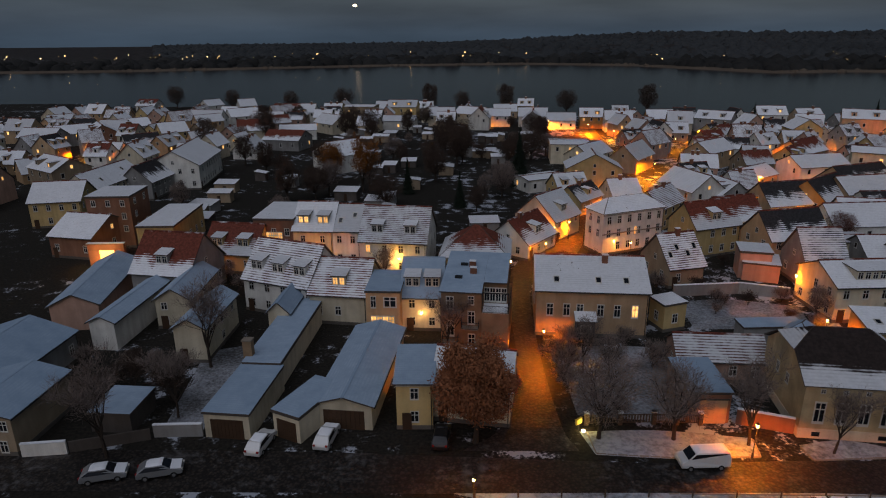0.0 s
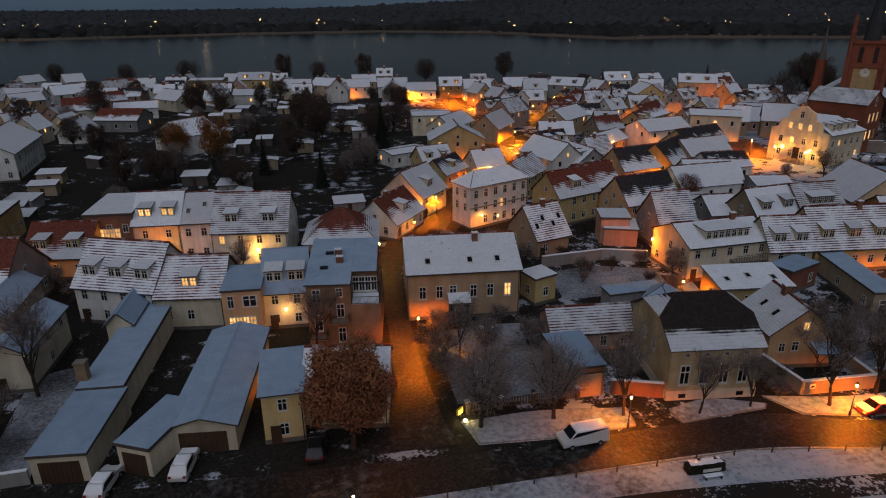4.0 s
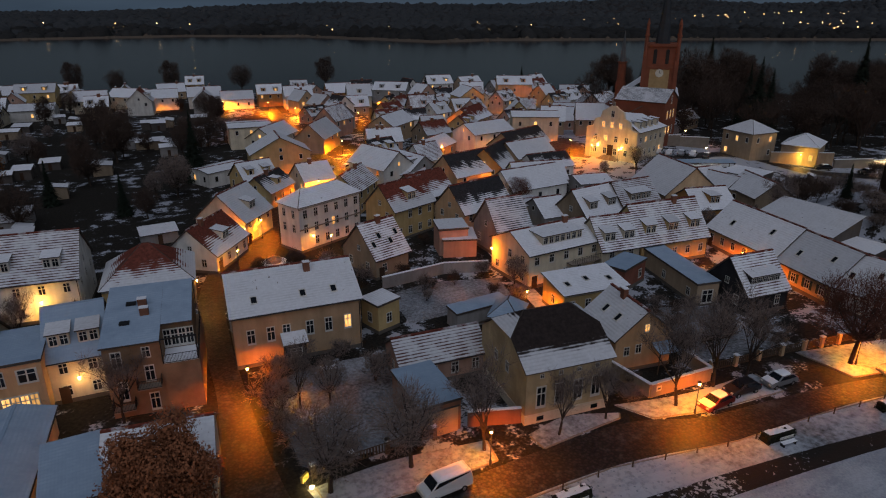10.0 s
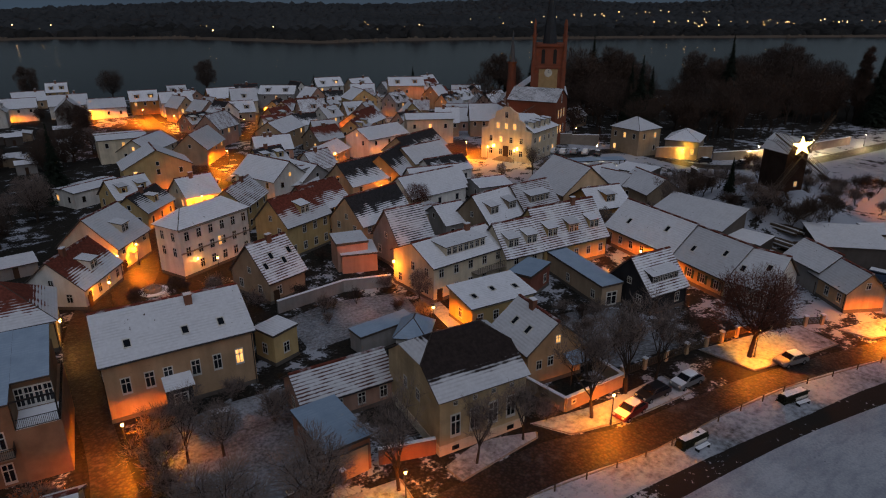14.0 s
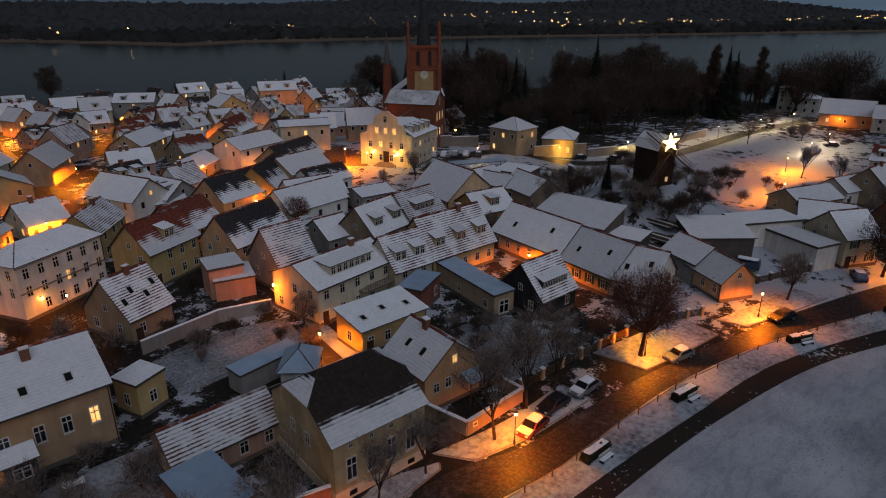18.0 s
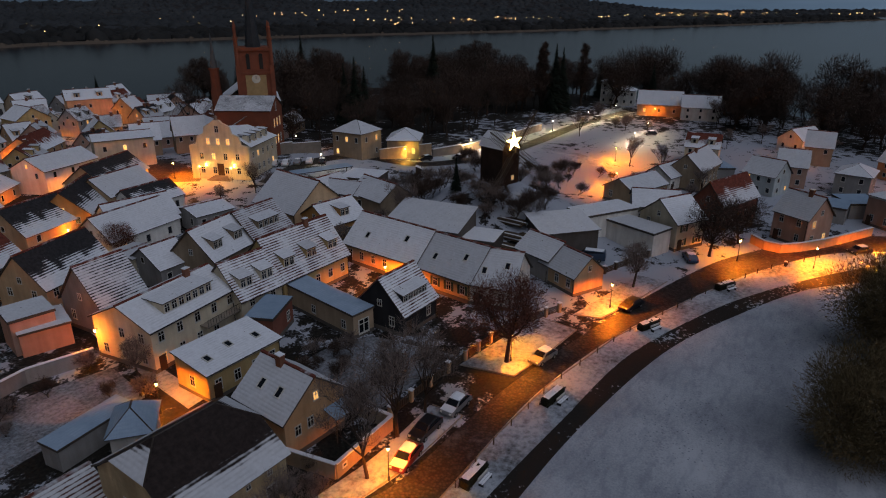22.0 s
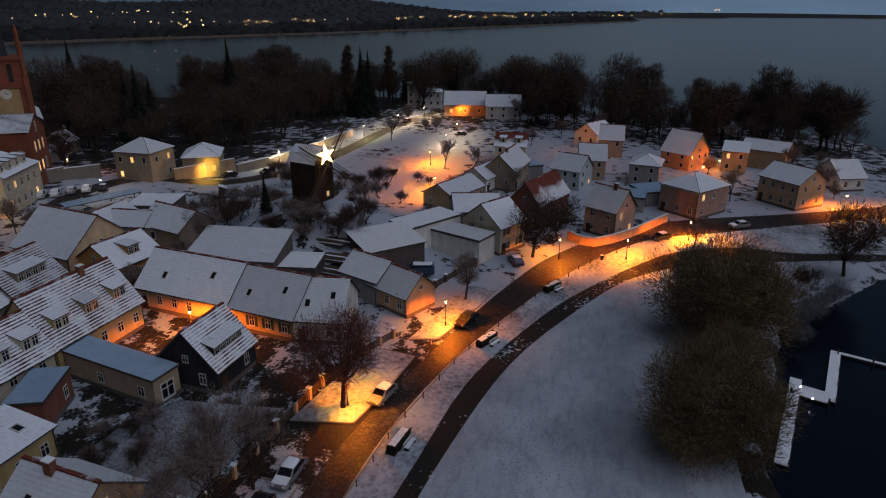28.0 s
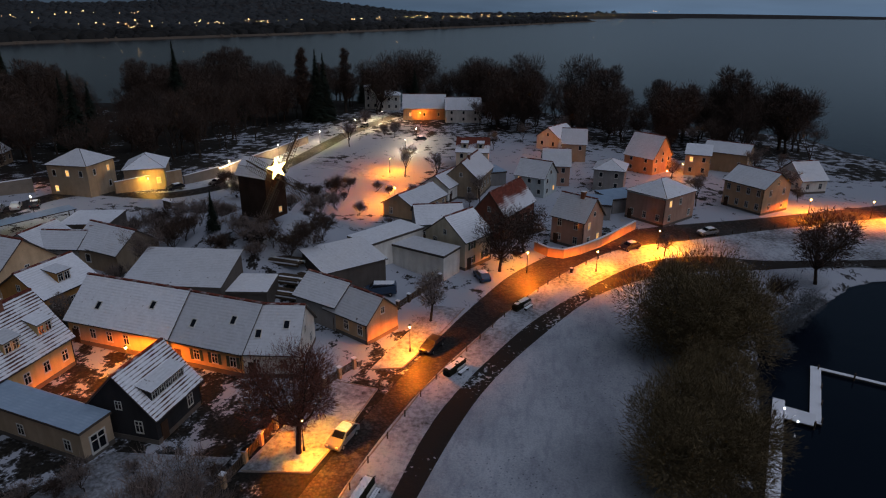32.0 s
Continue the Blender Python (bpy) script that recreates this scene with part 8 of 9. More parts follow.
# ---- trees ----
M_BARK = plain("bark", (0.055, 0.042, 0.034), 0.95, 0, 3.0, 0.4, 0.5)
M_TWIG = plain("frosted_twig", (0.23, 0.18, 0.16), 0.95, 0, 1.0, 0.4, 0.0)
M_TWIGDARK = plain("dark_twig", (0.085, 0.058, 0.046), 0.95, 0, 1.0, 0.4, 0.0)
M_BROWNLEAF = plain("brown_leaf", (0.30, 0.115, 0.055), 0.8, 0, 1.5, 0.4, 0.0)
M_REDLEAF = plain("red_brown_leaf", (0.15, 0.06, 0.042), 0.8, 0, 1.5, 0.4, 0.0)
M_ORANGELEAF = plain("orange_leaf", (0.28, 0.11, 0.03), 0.8, 0, 1.5, 0.4, 0.0)
M_OLIVE = plain("olive_twig", (0.155, 0.115, 0.06), 0.9, 0, 1.0, 0.5, 0.0)
M_NEEDLE = plain("needles", (0.018, 0.026, 0.018), 0.9, 0, 1.0, 0.4, 0.0)


def skeleton(seed, h, spread, fork=0.28, limbs=8):
    """Trunk and limbs as (a, b, ra, rb) and the tips where twigs grow."""
    rnd = random.Random(seed)
    segs, tips = [], []
    r0 = h * 0.022

    def grow(a, d, length, r, depth):
        n = 3
        for k in range(n):
            d2 = (d + Vector((rnd.uniform(-1, 1), rnd.uniform(-1, 1), rnd.uniform(-0.2, 0.5))) * 0.22).normalized()
            b = a + d2 * length / n
            segs.append((a.copy(), b.copy(), r, r * 0.82))
            r *= 0.82
            if depth < 3 and k:
                for _ in range(2 if depth else 2):
                    side = Vector((rnd.uniform(-1, 1), rnd.uniform(-1, 1), rnd.uniform(0.0, 0.9))).normalized()
                    grow(b, (d2 * 0.55 + side * 0.8).normalized(), length * rnd.uniform(0.45, 0.62), r * 0.62, depth + 1)
            a, d = b, d2
            if depth >= 2:
                tips.append((b.copy(), d2.copy()))
        tips.append((a.copy(), d.copy()))
    top = Vector((rnd.uniform(-0.3, 0.3), rnd.uniform(-0.3, 0.3), h * fork))
    segs.append((Vector((0, 0, -0.3)), Vector((0, 0, 0.4)), r0 * 1.5, r0 * 1.1))
    segs.append((Vector((0, 0, 0.4)), top, r0 * 1.1, r0 * 0.9))
    for k in range(limbs):
        a = k * 2.4 + rnd.uniform(-0.4, 0.4)
        tilt = rnd.uniform(0.25, 1.0) * spread
        d = Vector((math.cos(a) * tilt, math.sin(a) * tilt, 1.0)).normalized()
        grow(top + Vector((0, 0, h * 0.05 * (k % 4))), d, h * rnd.uniform(0.42, 0.6), r0 * 0.55, 0)
    return segs, tips


def tree_meshes(seed, h, spread, bark, leaf, kind, count, size, fork=0.28, limbs=8):
    segs, tips = skeleton(seed, h, spread, fork, limbs)
    rnd = random.Random(seed + 1)
    bm = bmesh.new()
    for a, b, ra, rb in segs:
        tube(bm, a, b, max(ra, 0.012), max(rb, 0.01), 6 if ra > 0.08 else 3, cap=False)
    trunk = mesh_of(bm, "trunk", bark)
    vs, fs = [], []
    for k in range(count):
        p, d = rnd.choice(tips)
        off = Vector((rnd.gauss(0, 1), rnd.gauss(0, 1), rnd.gauss(0, 1)))
        if kind == "twig":
            c = p + off * 0.18
            e = (d + off * 0.55 + Vector((0, 0, 0.15))).normalized() * rnd.uniform(0.5, 1.25) * size
            s = e.cross(Vector((rnd.uniform(-1, 1), rnd.uniform(-1, 1), 0.3))).normalized() * 0.016 * (0.7 + size)
            q = (c - s, c + s, c + e)
        elif kind == "weep":
            c = p + off * 0.5
            e = (off * 0.3 + Vector((0, 0, -1))).normalized() * rnd.uniform(0.6, 1.8) * size
            s = Vector((rnd.uniform(-1, 1), rnd.uniform(-1, 1), 0)).normalized() * 0.035
            q = (c - s, c + s, c + e + s, c + e - s)
        else:
            c = p + off * 0.42
            e = Vector((rnd.uniform(-1, 1), rnd.uniform(-1, 1), rnd.uniform(-1, 1))).normalized() * size
            s = e.cross(off).normalized() * size * 0.7
            q = (c - e, c - s, c + e, c + s)
        o = len(vs)
        vs.extend(q)
        fs.append(tuple(range(o, o + len(q))))
    me = bpy.data.meshes.new("crown")
    me.from_pydata([tuple(v) for v in vs], [], fs)
    me.materials.append(leaf)
    return trunk, me


def domed_meshes(seed, h, rad, leaf, kind, count, size, fork=0.2, low=0.3, lobes=16, bark=None, thick=1.0):
    """A rounded crown: limbs run to many uneven lobes that are filled with twigs or leaves."""
    rnd = random.Random(seed)
    bm = bmesh.new()
    r0 = 0.02 * h + 0.03
    top = Vector((rnd.uniform(-0.3, 0.3), rnd.uniform(-0.3, 0.3), h * fork))
    tube(bm, (0, 0, -0.4), (0, 0, 0.4), r0 * 1.5, r0 * 1.1, 7, cap=False)
    tube(bm, (0, 0, 0.4), top, r0 * 1.1, r0 * 0.9, 7, cap=False)
    mid, half = h * (1 + low) / 2, h * (1 - low) / 2
    balls = []
    for k in range(lobes):
        a = k * 2.4 + rnd.uniform(-0.3, 0.3)
        u = (k + 0.5) / lobes * 1.7 - 0.85
        q = math.sqrt(1 - u * u) * rad * rnd.uniform(0.35, 0.78)
        c = Vector((math.cos(a) * q, math.sin(a) * q, mid + u * half * 0.85))
        balls.append((c, rad * rnd.uniform(0.28, 0.46)))
        elbow = top.lerp(c, 0.5) + Vector((0, 0, -0.04 * h))
        start = top + Vector((0, 0, max(0.0, u) * h * 0.12))
        tube(bm, start, elbow, r0 * 0.5, r0 * 0.34, 5, cap=False)
        tube(bm, elbow, c, r0 * 0.34, r0 * 0.16, 4, cap=False)
        for _ in range(5):
            d = Vector((rnd.gauss(0, 1), rnd.gauss(0, 1), rnd.gauss(0.3, 0.8))).normalized() * balls[-1][1] * rnd.uniform(0.7, 1.1)
            tube(bm, elbow.lerp(c, rnd.uniform(0.3, 1.0)), c + d, r0 * 0.14, 0.012, 3, cap=False)
    trunk = mesh_of(bm, "trunk", bark or M_BARK)
    vs, fs = [], []
    for k in range(count):
        c, r = rnd.choice(balls)
        d = Vector((rnd.gauss(0, 1), rnd.gauss(0, 1), rnd.gauss(0, 1))).normalized()
        p = c + d * r * rnd.uniform(0.15, 1.0) ** 0.5 * rnd.uniform(0.75, 1.12)
        off = Vector((rnd.gauss(0, 1), rnd.gauss(0, 1), rnd.gauss(0, 1))).normalized()
        if kind == "twig":
            e = (d * 0.7 + off * 0.6 + Vector((0, 0, 0.35))).normalized() * rnd.uniform(0.45, 1.2) * size
            s = e.cross(off).normalized() * 0.017 * thick * (0.7 + size)
            q = (p - s, p + s, p + e)
        else:
            e = off * size * rnd.uniform(0.6, 1.2)
            s = e.cross(d).normalized() * size * 0.7
            q = (p - e, p - s, p + e, p + s)
        o = len(vs)
        vs.extend(q)
        fs.append(tuple(range(o, o + len(q))))
    me = bpy.data.meshes.new("crown")
    me.from_pydata([tuple(v) for v in vs], [], fs)
    me.materials.append(leaf)
    return trunk, me


def conifer_meshes(seed, h):
    rnd = random.Random(seed)
    bm = bmesh.new()
    tube(bm, (0, 0, -0.3), (0, 0, h * 0.96), h * 0.018, 0.02, 6, cap=False)
    trunk = mesh_of(bm, "trunk", M_BARK)
    vs, fs = [], []
    z = h * 0.08
    while z < h:
        r = (1 - z / h) * h * 0.23 + 0.12
        n = max(8, int(r * 13))
        for k in range(n):
            a = rnd.uniform(0, 6.28)
            ln = r * rnd.uniform(0.7, 1.15)
            for j in range(4):
                t0, t1 = j / 4, (j + 1.3) / 4
                w = (0.08 + 0.17 * r) * (1.2 - t0)
                c, s = math.cos(a), math.sin(a)
                zz = z - ln * 0.35 * t0 + rnd.uniform(-0.08, 0.08)
                p = [(c * ln * t0 - s * w, s * ln * t0 + c * w, zz), (c * ln * t1, s * ln * t1, zz - ln * 0.12), (c * ln * t0 + s * w, s * ln * t0 - c * w, zz), (c * ln * t0, s * ln * t0, zz + 0.2)]
                o = len(vs)
                vs.extend(p)
                fs.append((o, o + 1, o + 2, o + 3))
        z += 0.2 + h * 0.007
    me = bpy.data.meshes.new("crown")
    me.from_pydata(vs, [], fs)
    me.materials.append(M_NEEDLE)
    return trunk, me


def plant(name, meshes, x, y, scale, label, group="", z=None, turn=None):
    root = thing(name, label, "tree" if "tree" in name or "fir" in name else "shrub", Matrix.Identity(4), group)
    root.matrix_basis = pose(x, y, ground_at(x, y) if z is None else z, 0, 0, (x * 37 + y * 11) % 360 if turn is None else turn) @ Matrix.Diagonal((scale, scale, scale, 1))
    piece("trunk", meshes[0], root, Matrix.Identity(4))
    piece("crown", meshes[1], root, Matrix.Identity(4))
    return root


BARE_A = domed_meshes(3, 9.2, 4.2, M_TWIG, "twig", 6500, 0.75, 0.3, 0.34, 18)
BARE_B = domed_meshes(8, 9.6, 3.2, M_TWIG, "twig", 5000, 0.75, 0.34, 0.34, 15)
DARK_A = domed_meshes(21, 12, 5.2, M_TWIGDARK, "twig", 5000, 1.0, 0.22, 0.25, thick=1.7)
DARK_B = domed_meshes(22, 13, 4.2, M_TWIGDARK, "twig", 5000, 1.0, 0.22, 0.22, thick=1.7)
DARK_C = domed_meshes(23, 11.5, 5.8, M_TWIGDARK, "twig", 5000, 1.0, 0.2, 0.28, thick=1.7)
SMALL_A = tree_meshes(3, 10, 0.75, M_BARK, M_TWIG, "twig", 3200, 1.1)
SMALL_B = tree_meshes(8, 10, 0.6, M_BARK, M_TWIG, "twig", 3000, 1.1, 0.28, 7)
LEAFY = domed_meshes(5, 8.6, 3.3, M_BROWNLEAF, "leaf", 30000, 0.10, 0.2, 0.24, 26)
RUSTY = domed_meshes(6, 10.8, 5.2, M_REDLEAF, "twig", 17000, 0.6, 0.3, 0.36, 20)
POPLAR = tree_meshes(9, 9, 0.25, M_BARK, M_ORANGELEAF, "leaf", 4000, 0.15, 0.15, 7)
WILLOW = domed_meshes(12, 10, 8.0, M_OLIVE, "twig", 52000, 0.6, 0.08, 0.08, 34, thick=1.55)
THICKET = domed_meshes(13, 9, 6.2, M_OLIVE, "twig", 26000, 0.6, 0.08, 0.05, 24, thick=1.25)
SHRUB = tree_meshes(15, 2.4, 1.1, M_BARK, M_TWIG, "twig", 1500, 0.5, 0.06, 8)
SHRUB_FROST = domed_meshes(17, 2.2, 1.9, plain("hoarfrost_twig", (0.15, 0.165, 0.18), 0.9, 0, 1.0, 0.3, 0.0), "twig", 3000, 0.4, 0.06, 0.05, 14)
SHRUB_DARK = tree_meshes(16, 2.6, 1.1, M_BARK, M_TWIGDARK, "twig", 1500, 0.5, 0.06, 8)
COLUMN = domed_meshes(31, 31, 2.6, M_TWIGDARK, "twig", 5000, 1.5, 0.1, 0.1, 18, thick=2.0)
FIR = conifer_meshes(4, 9)
FIR_B = conifer_meshes(7, 15)

plant("tree", LEAFY, 2.4, 57.0, 1.36, "round lime tree with rust-brown leaves dusted by snow")
plant("tree", SMALL_A, -35.3, 54.4, 0.8, "bare tree before the dark board fence")
plant("tree", SMALL_B, -31.4, 73.2, 0.85, "bare tree on the yard lawn")
plant("shrub", SHRUB_DARK, -32.8, 64.6, 1.5, "dense dark bush beside the garden shed", "yard bushes")
plant("shrub", SHRUB_DARK, -39.0, 68.0, 1.4, "dense dark bush between the yard wings", "yard bushes")
plant("tree", BARE_A, 15.4, 57.6, 1.0, "large bare tree with frosted twigs on the corner")
plant("tree", BARE_A, 23.2, 57.4, 0.95, "bare roadside tree with a slim trunk")
plant("tree", BARE_A, 19.5, 70.5, 0.62, "frosted shrubby tree on the garden lawn")
plant("shrub", SHRUB, 14.6, 72.0, 1.5, "frosted brown shrub beside the lane", "lawn shrubs")
plant("shrub", SHRUB, 14.2, 67.0, 1.3, "frosted brown shrub beside the lane", "lawn shrubs")
plant("shrub", SHRUB, 14.8, 77.4, 1.4, "shrub glowing under the lane's lantern", "lawn shrubs")
plant("shrub", SHRUB, 25.6, 73.0, 1.4, "frosted shrub at the lawn's edge", "lawn shrubs")
plant("shrub", SHRUB, 23.5, 79.4, 1.0, "snow-dusted shrub before the hall", "lawn shrubs")
plant("tree", SMALL_A, 30.6, 56.4, 0.72, "small bare tree lit by the street lamp")
plant("tree", SMALL_B, 38.6, 55.0, 0.55, "young bare tree on the planting island")
plant("tree", SMALL_B, 44.6, 55.0, 0.5, "young bare tree on the planting island")
plant("tree", SMALL_B, 53.0, 53.4, 0.8, "bare street tree with a dark trunk")
plant("tree", SMALL_A, 59.6, 54.2, 0.85, "bare street tree beside the fence")
plant("tree", SMALL_A, 64.6, 53.8, 0.7, "bare street tree over the parked cars")
plant("tree", RUSTY, 78.6, 50.2, 1.05, "spreading oak with withered red-brown leaves")
plant("tree", BARE_B, 109.0, 41.6, 0.8, "bare street tree beside the crossing")
plant("tree", DARK_A, 129.2, 32.9, 0.9, "dark bare tree before the brick barn")
plant("tree", DARK_C, 138.6, 29.0, 0.75, "dark bare tree beside the curved wall")
plant("tree", DARK_C, 131.6, -18.6, 1.05, "spreading dark tree at the shore lit from behind")
plant("tree", BARE_B, 140.7, 3.7, 0.5, "small bare tree by the bend")
plant("tree", WILLOW, 79.5, 12.0, 1.0, "bushy olive-brown willow at the waterside")
plant("tree", WILLOW, 104.0, 6.6, 1.25, "wide bushy willow at the meadow edge", turn=130)
plant("tree", THICKET, 92.0, 7.6, 0.85, "dense bare thicket between the willows")
plant("tree", THICKET, 108.0, 4.0, 0.72, "frosted thicket at the meadow edge")
for tx, ty, sc in ((112.5, -6.5, 1.7), (115.0, -9.0, 1.9), (118.5, -11.5, 1.6), (110.0, -3.5, 1.5), (121.5, -14.0, 1.8), (106.5, -4.5, 1.4), (114.0, -3.0, 1.5)):
    plant("shrub", SHRUB_FROST, tx, ty, sc * 0.68, "white frosted bush on the lake bank", "frosted bank bushes")
plant("shrub", SHRUB, 112.5, 0.5, 1.4, "frosted shore shrub above the water", "shore shrubs")
plant("shrub", SHRUB, 116.5, -4.5, 1.5, "frosted shore shrub above the water", "shore shrubs")
plant("shrub", SHRUB_DARK, 121.0, -9.0, 1.6, "dark shore shrub above the water", "shore shrubs")
plant("shrub", SHRUB, 108.0, 1.5, 1.5, "frosted shore shrub above the water", "shore shrubs")
plant("tree", POPLAR, -24.5, 172.0, 1.3, "orange-leaved autumn tree among the allotments")
plant("tree", POPLAR, -34.5, 184.0, 1.0, "fading orange tree among the allotments")
plant("fir_tree", FIR_B, 19.0, 178.0, 1.15, "tall dark spruce in the gardens")
plant("fir_tree", FIR, -12.0, 170.0, 1.1, "dark spruce dusted with snow in the gardens")
plant("fir_tree", FIR, 2.0, 155.0, 1.0, "dark spruce in the gardens")
plant("fir_tree", FIR, 121.8, 79.9, 0.74, "slim dark fir beside the windmill")
for bx, by, bs in ((122.2, 88.8, 1.1), (121.6, 85.0, 1.4), (132.3, 97.7, 1.6), (117.3, 70.1, 1.9), (118.7, 68.5, 1.1), (119.4, 73.7, 1.4), (125.5, 62.6, 1.6), (119.9, 63.5, 1.9), (124.4, 98.2, 1.1), (115.0, 76.0, 1.4), (117.4, 65.3, 1.6), (117.8, 85.0, 1.9), (115.2, 70.7, 1.1)):
    plant("shrub", SHRUB_DARK if int(bx * 10) % 3 else SHRUB, bx, by, bs, "wide frosted bush at the foot of the mound", "mound bushes")
plant("tree", COLUMN, 271.0, 117.4, 1.0, "very tall narrow poplar above the park")
plant("tree", COLUMN, 275.5, 119.5, 0.9, "very tall narrow poplar above the park")
plant("tree", COLUMN, 295.0, 107.5, 0.95, "tall narrow poplar beyond the white villa")
plant("tree", DARK_C, 325.0, 92.0, 2.0, "tall round dark tree beside the white villa")
plant("tree", DARK_A, 202.0, 193.0, 2.1, "tall dome-shaped dark tree behind the church")
plant("fir_tree", FIR_B, 272.5, 112.5, 1.8, "tall dark fir beside the poplars")
plant("fir_tree", FIR_B, 300.0, 78.6, 1.3, "dark pointed fir at the lakeside")
plant("fir_tree", FIR_B, 208.0, 171.5, 1.45, "dark pointed fir in the park")
plant("fir_tree", FIR_B, 213.0, 166.0, 1.35, "dark pointed fir in the park")
plant("fir_tree", FIR_B, 125.0, 268.0, 0.95, "tall dark fir behind the apricot villa")
plant("fir_tree", FIR_B, 112.0, 232.0, 0.75, "dark fir in the old town")
plant("fir_tree", FIR_B, 196.0, 300.0, 0.8, "dark fir at the lakeside")
plant("tree", RUSTY, 76.0, 120.0, 0.6, "small dark tree between the roofs")
for k, (tx, ty) in enumerate(((-92, 372), (-62, 374), (-12, 366), (6, 362), (62, 350), (104, 346), (-130, 385), (-170, 400), (30, 356))):
    plant("tree", (DARK_A, DARK_C, DARK_B)[k % 3], tx, ty, 1.0 + 0.15 * (k % 3), "rounded bare tree on the lakeside", "lakeside trees")

# gardens and yards
trnd = random.Random(23)
n = 0
while n < 62:
    tx, ty = trnd.uniform(-95, 38), trnd.uniform(132, 310)
    if free_spot(tx, ty, 1.5) and not near_lane(tx, ty):
        plant("tree", trnd.choice((DARK_A, DARK_B, DARK_C, BARE_A, BARE_B)), tx, ty, trnd.uniform(0.45, 1.05), "bare garden tree among the allotments", "garden trees")
        n += 1
n = 0
while n < 90:
    tx, ty = trnd.uniform(-62, 118), trnd.uniform(57, 128)
    if free_spot(tx, ty, 0.8) and not near_lane(tx, ty) and not (ty < 60.5 and tx > -40):
        if trnd.random() < 0.22 and not (46 < tx < 95 and ty < 84):
            plant("tree", trnd.choice((SMALL_A, SMALL_B, BARE_B)), tx, ty, trnd.uniform(0.38, 0.65), "small bare tree in a back garden", "back garden trees")
        else:
            plant("shrub", trnd.choice((SHRUB, SHRUB_DARK)), tx, ty, trnd.uniform(0.5, 1.2), "bare shrub in a snowy back garden", "garden shrubs")
        n += 1
n = 0
while n < 13:
    tx, ty = trnd.uniform(48, 84), trnd.uniform(56, 72)
    if free_spot(tx, ty, 0.3):
        plant("shrub", trnd.choice((SHRUB, SHRUB_DARK, SHRUB_DARK)), tx, ty, trnd.uniform(0.4, 0.85), "dense dark shrub in a roadside garden", "roadside garden shrubs")
        n += 1
n = 0
while n < 46:
    tx, ty = trnd.uniform(108, 175), trnd.uniform(56, 104)
    if free_spot(tx, ty, 1) and math.hypot(tx - 123.5, ty - 71.5) > 8.5:
        plant("shrub", trnd.choice((SHRUB, SHRUB, SHRUB_DARK)), tx, ty, trnd.uniform(0.5, 1.7), "bare frosted bush on the windmill's mound", "mound bushes")
        n += 1
# park behind the church and the wooded east shore
def in_park():
    while True:
        tx, ty = trnd.uniform(165, 338), trnd.uniform(100, 268)
        if ty < 132 - (tx - 165) * 0.2 or tx * 0.6 + ty > 400 or not free_spot(tx, ty, 2) or (tx < 190 and ty > 240):
            continue
        return tx, ty


def in_shore_wood():
    while True:
        t = trnd.random()
        tx = 345 - 120 * t ** 1.2 + trnd.uniform(-44, 10)
        ty = 110 - 195 * t + trnd.uniform(-12, 12)
        if free_spot(tx, ty, 2) and ty > -58 + max(0.0, 250 - tx) * 0.25:
            return tx, ty


for k in range(78):
    tx, ty = in_park()
    plant("tree" if k % 7 else "fir_tree", (DARK_A, DARK_B, DARK_C)[k % 3] if k % 7 else FIR_B, tx, ty, 0.8 + 1.25 * trnd.random() ** 1.4, "tall bare park tree behind the church" if k % 7 else "dark fir in the park", "park trees")
for k in range(46):
    tx, ty = in_shore_wood()
    plant("tree", (DARK_A, DARK_B, DARK_C)[k % 3], tx, ty, 0.85 + 1.2 * trnd.random() ** 1.2, "dark bare tree of the shore wood", "shore wood trees")


def wood(name, spots, label):
    """Undergrowth and further trees of a wood, joined."""
    kinds = [tree_meshes(60 + k, 12, 0.7 + 0.1 * k, M_BARK, M_TWIGDARK, "twig", 800, 1.7, 0.16, 4) for k in range(3)]
    for part_name, which, mat in (("trunks", 0, M_BARK), ("crowns", 1, M_TWIGDARK)):
        vs, fs, o = [], [], 0
        for k, (tx, ty, sc) in enumerate(spots):
            me = kinds[k % 3][which]
            co = np.empty(len(me.vertices) * 3)
            me.vertices.foreach_get("co", co)
            a = tx * 3.7
            co = co.reshape(-1, 3) * sc
            c, s = math.cos(a), math.sin(a)
            vs.append(np.stack([co[:, 0] * c - co[:, 1] * s + tx, co[:, 0] * s + co[:, 1] * c + ty, co[:, 2] + ground_at(tx, ty)], 1))
            fs.extend([[i + o for i in p.vertices] for p in me.polygons])
            o += len(co)
        me = bpy.data.meshes.new(name)
        me.from_pydata(np.concatenate(vs).tolist(), [], fs)
        me.materials.append(mat)
        tagged(new(name + "_" + part_name, me), label + (" trunks" if which == 0 else " twigs"), "woods", kind="stuff")


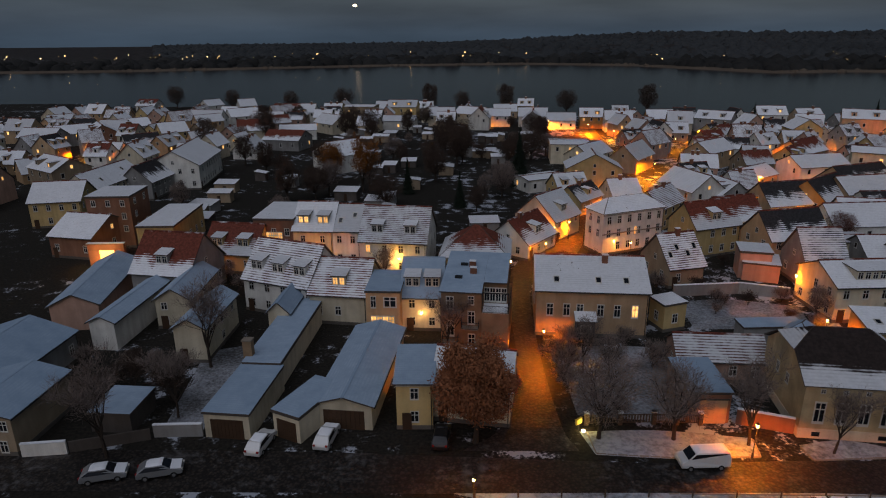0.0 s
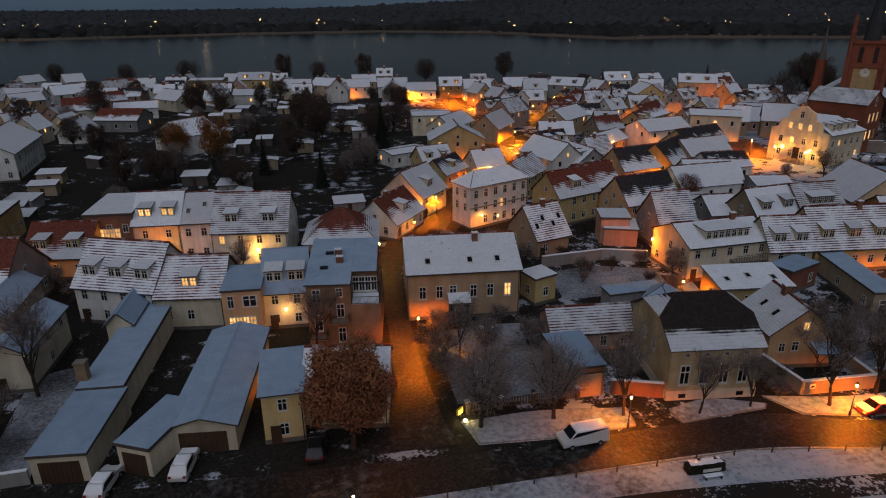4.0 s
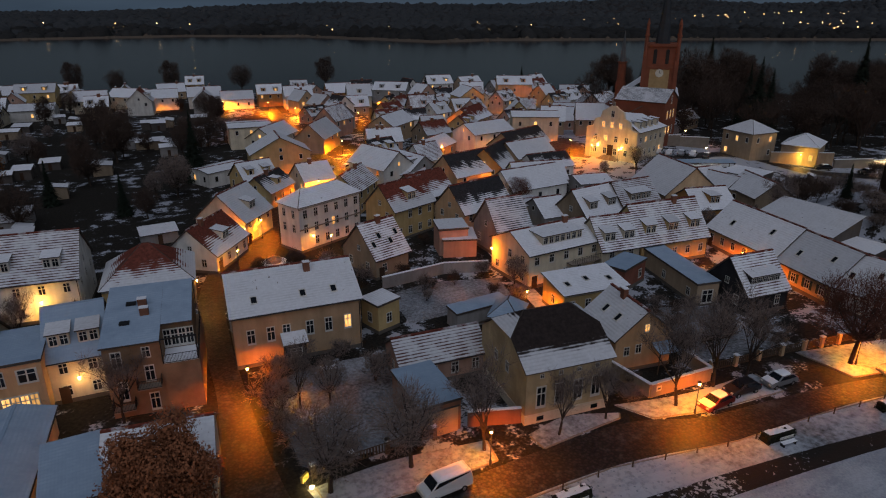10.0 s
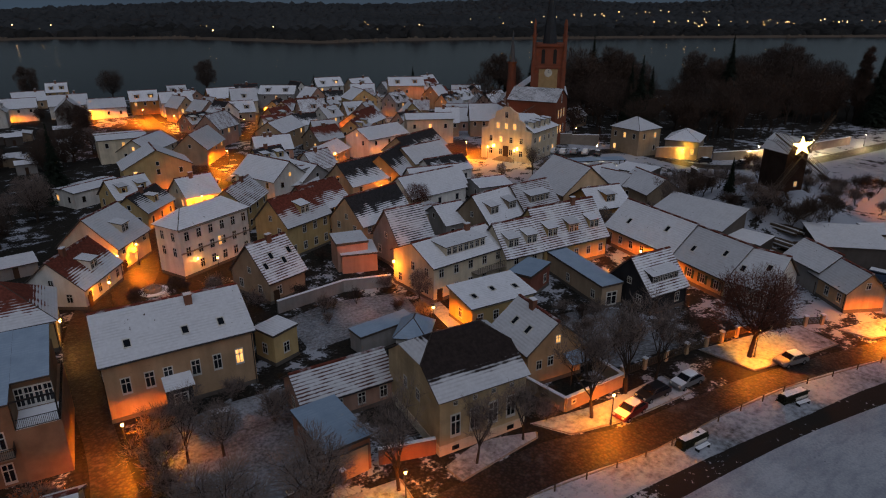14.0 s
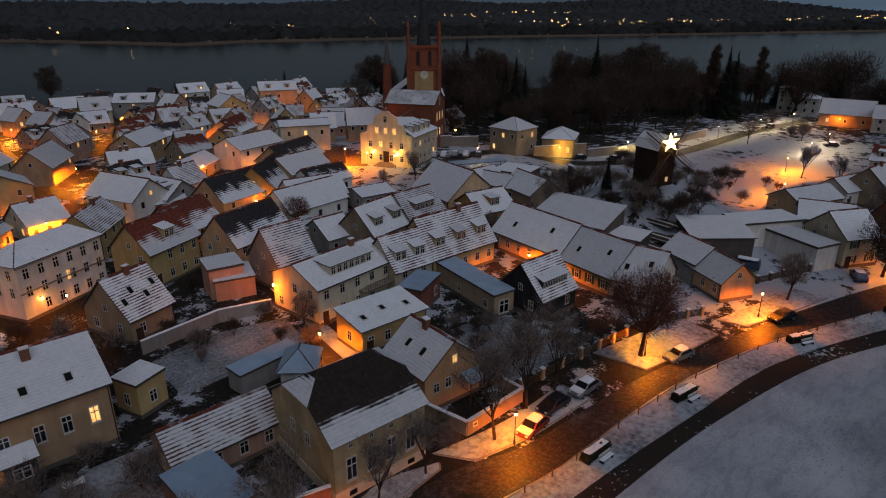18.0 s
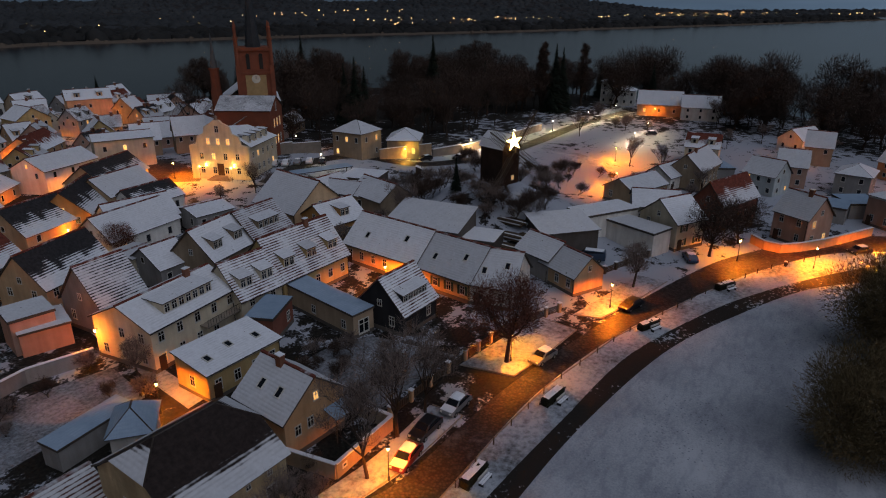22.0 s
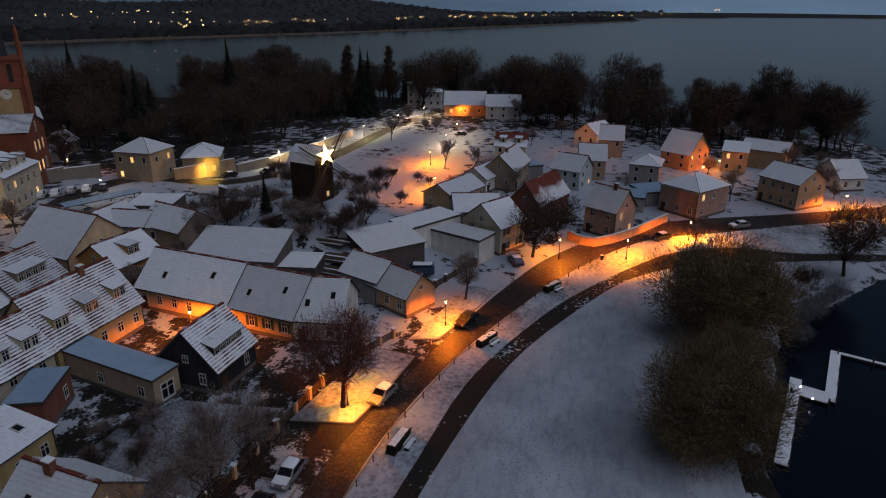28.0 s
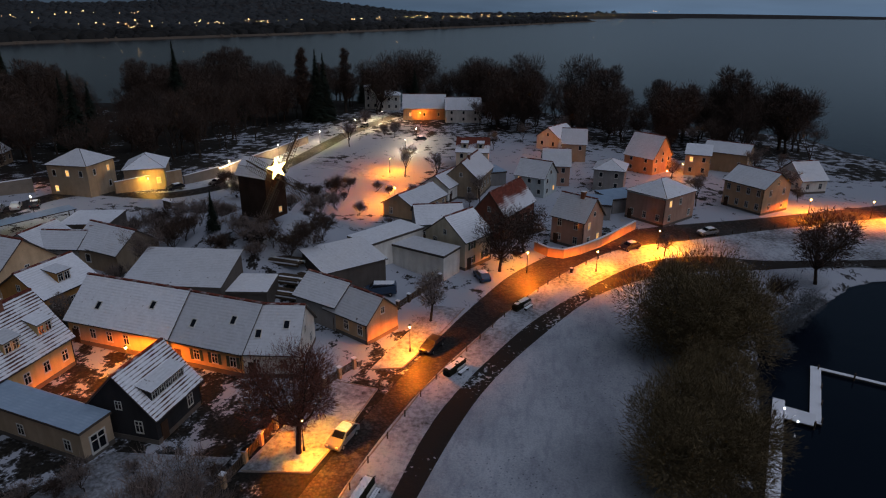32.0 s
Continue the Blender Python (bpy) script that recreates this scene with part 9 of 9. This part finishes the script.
wood("park_wood", [(*in_park(), trnd.uniform(0.6, 1.25)) for k in range(110)], "dark bare park wood")
wood("shore_wood", [(*in_shore_wood(), trnd.uniform(0.6, 1.25)) for k in range(90)], "dark bare shore wood")
n = 0
while n < 30:
    tx, ty = trnd.uniform(150, 300), trnd.uniform(-70, 95)
    if free_spot(tx, ty, 1.5) and (tx > 172 or ty > 22) and ty > -50 + (tx - 150) * 0.1:
        plant("tree", trnd.choice((SMALL_A, SMALL_B, BARE_A)), tx, ty, trnd.uniform(0.35, 0.7), "bare garden tree between the houses", "east garden trees")
        n += 1

# ---- kerb stones of the verges ----
bm = bmesh.new()
prism(bm, [(-0.47, -0.08), (0.47, -0.08), (0.47, 0.08), (-0.47, 0.08)], -0.1, 0.15)
bmesh.ops.bevel(bm, geom=[e for e in bm.edges if min(v.co.z for v in e.verts) > 0.1], offset=0.025, segments=1, affect="EDGES")
KERB = mesh_of(bm, "kerb_stone", M_STONE)


def kerb(pts, label):
    root = tagged(thing("kerb", label, "kerb", pose(*pts[0], 0)), label, "kerb", kind="structure")
    rnd = random.Random(int(pts[0][0] * 13))
    for (x0, y0), (x1, y1) in zip(pts, pts[1:]):
        ln = math.hypot(x1 - x0, y1 - y0)
        n = max(1, round(ln))
        ang = math.degrees(math.atan2(y1 - y0, x1 - x0))
        for k in range(n):
            t = (k + 0.5) / n
            piece("kerb_stone", KERB, root, pose(x0 + (x1 - x0) * t - pts[0][0], y0 + (y1 - y0) * t - pts[0][1], rnd.uniform(-0.02, 0.02), 0, 0, ang + rnd.uniform(-1.2, 1.2)))


kerb([(20, 49.0), (40, 48.7), (54, 46.1), (65, 45.3), (76, 43.9), (92, 39.7), (110, 32.4)], "low stone kerb between the road and the verge")
kerb([(14.4, 58.6), (14.6, 55.0), (22, 54.3), (31, 54.5), (31.5, 57.4)], "stone kerb of the corner verge")
kerb([(35.8, 56.2), (36.0, 53.9), (41, 54.2), (46, 54.4), (46.5, 55.0)], "stone kerb of the planting island")
kerb([(47.2, 56.3), (49.2, 52.7), (56, 50.9), (66, 49.9), (66.2, 53.8)], "stone kerb of the road island")
kerb([(75.2, 54.8), (76, 48.1), (84, 46.3), (91, 45.1), (92, 50.8)], "stone kerb of the parking verge")
kerb([(95.2, 46.8), (96, 43.1), (106, 39.6), (114, 37.3)], "stone kerb of the street island")
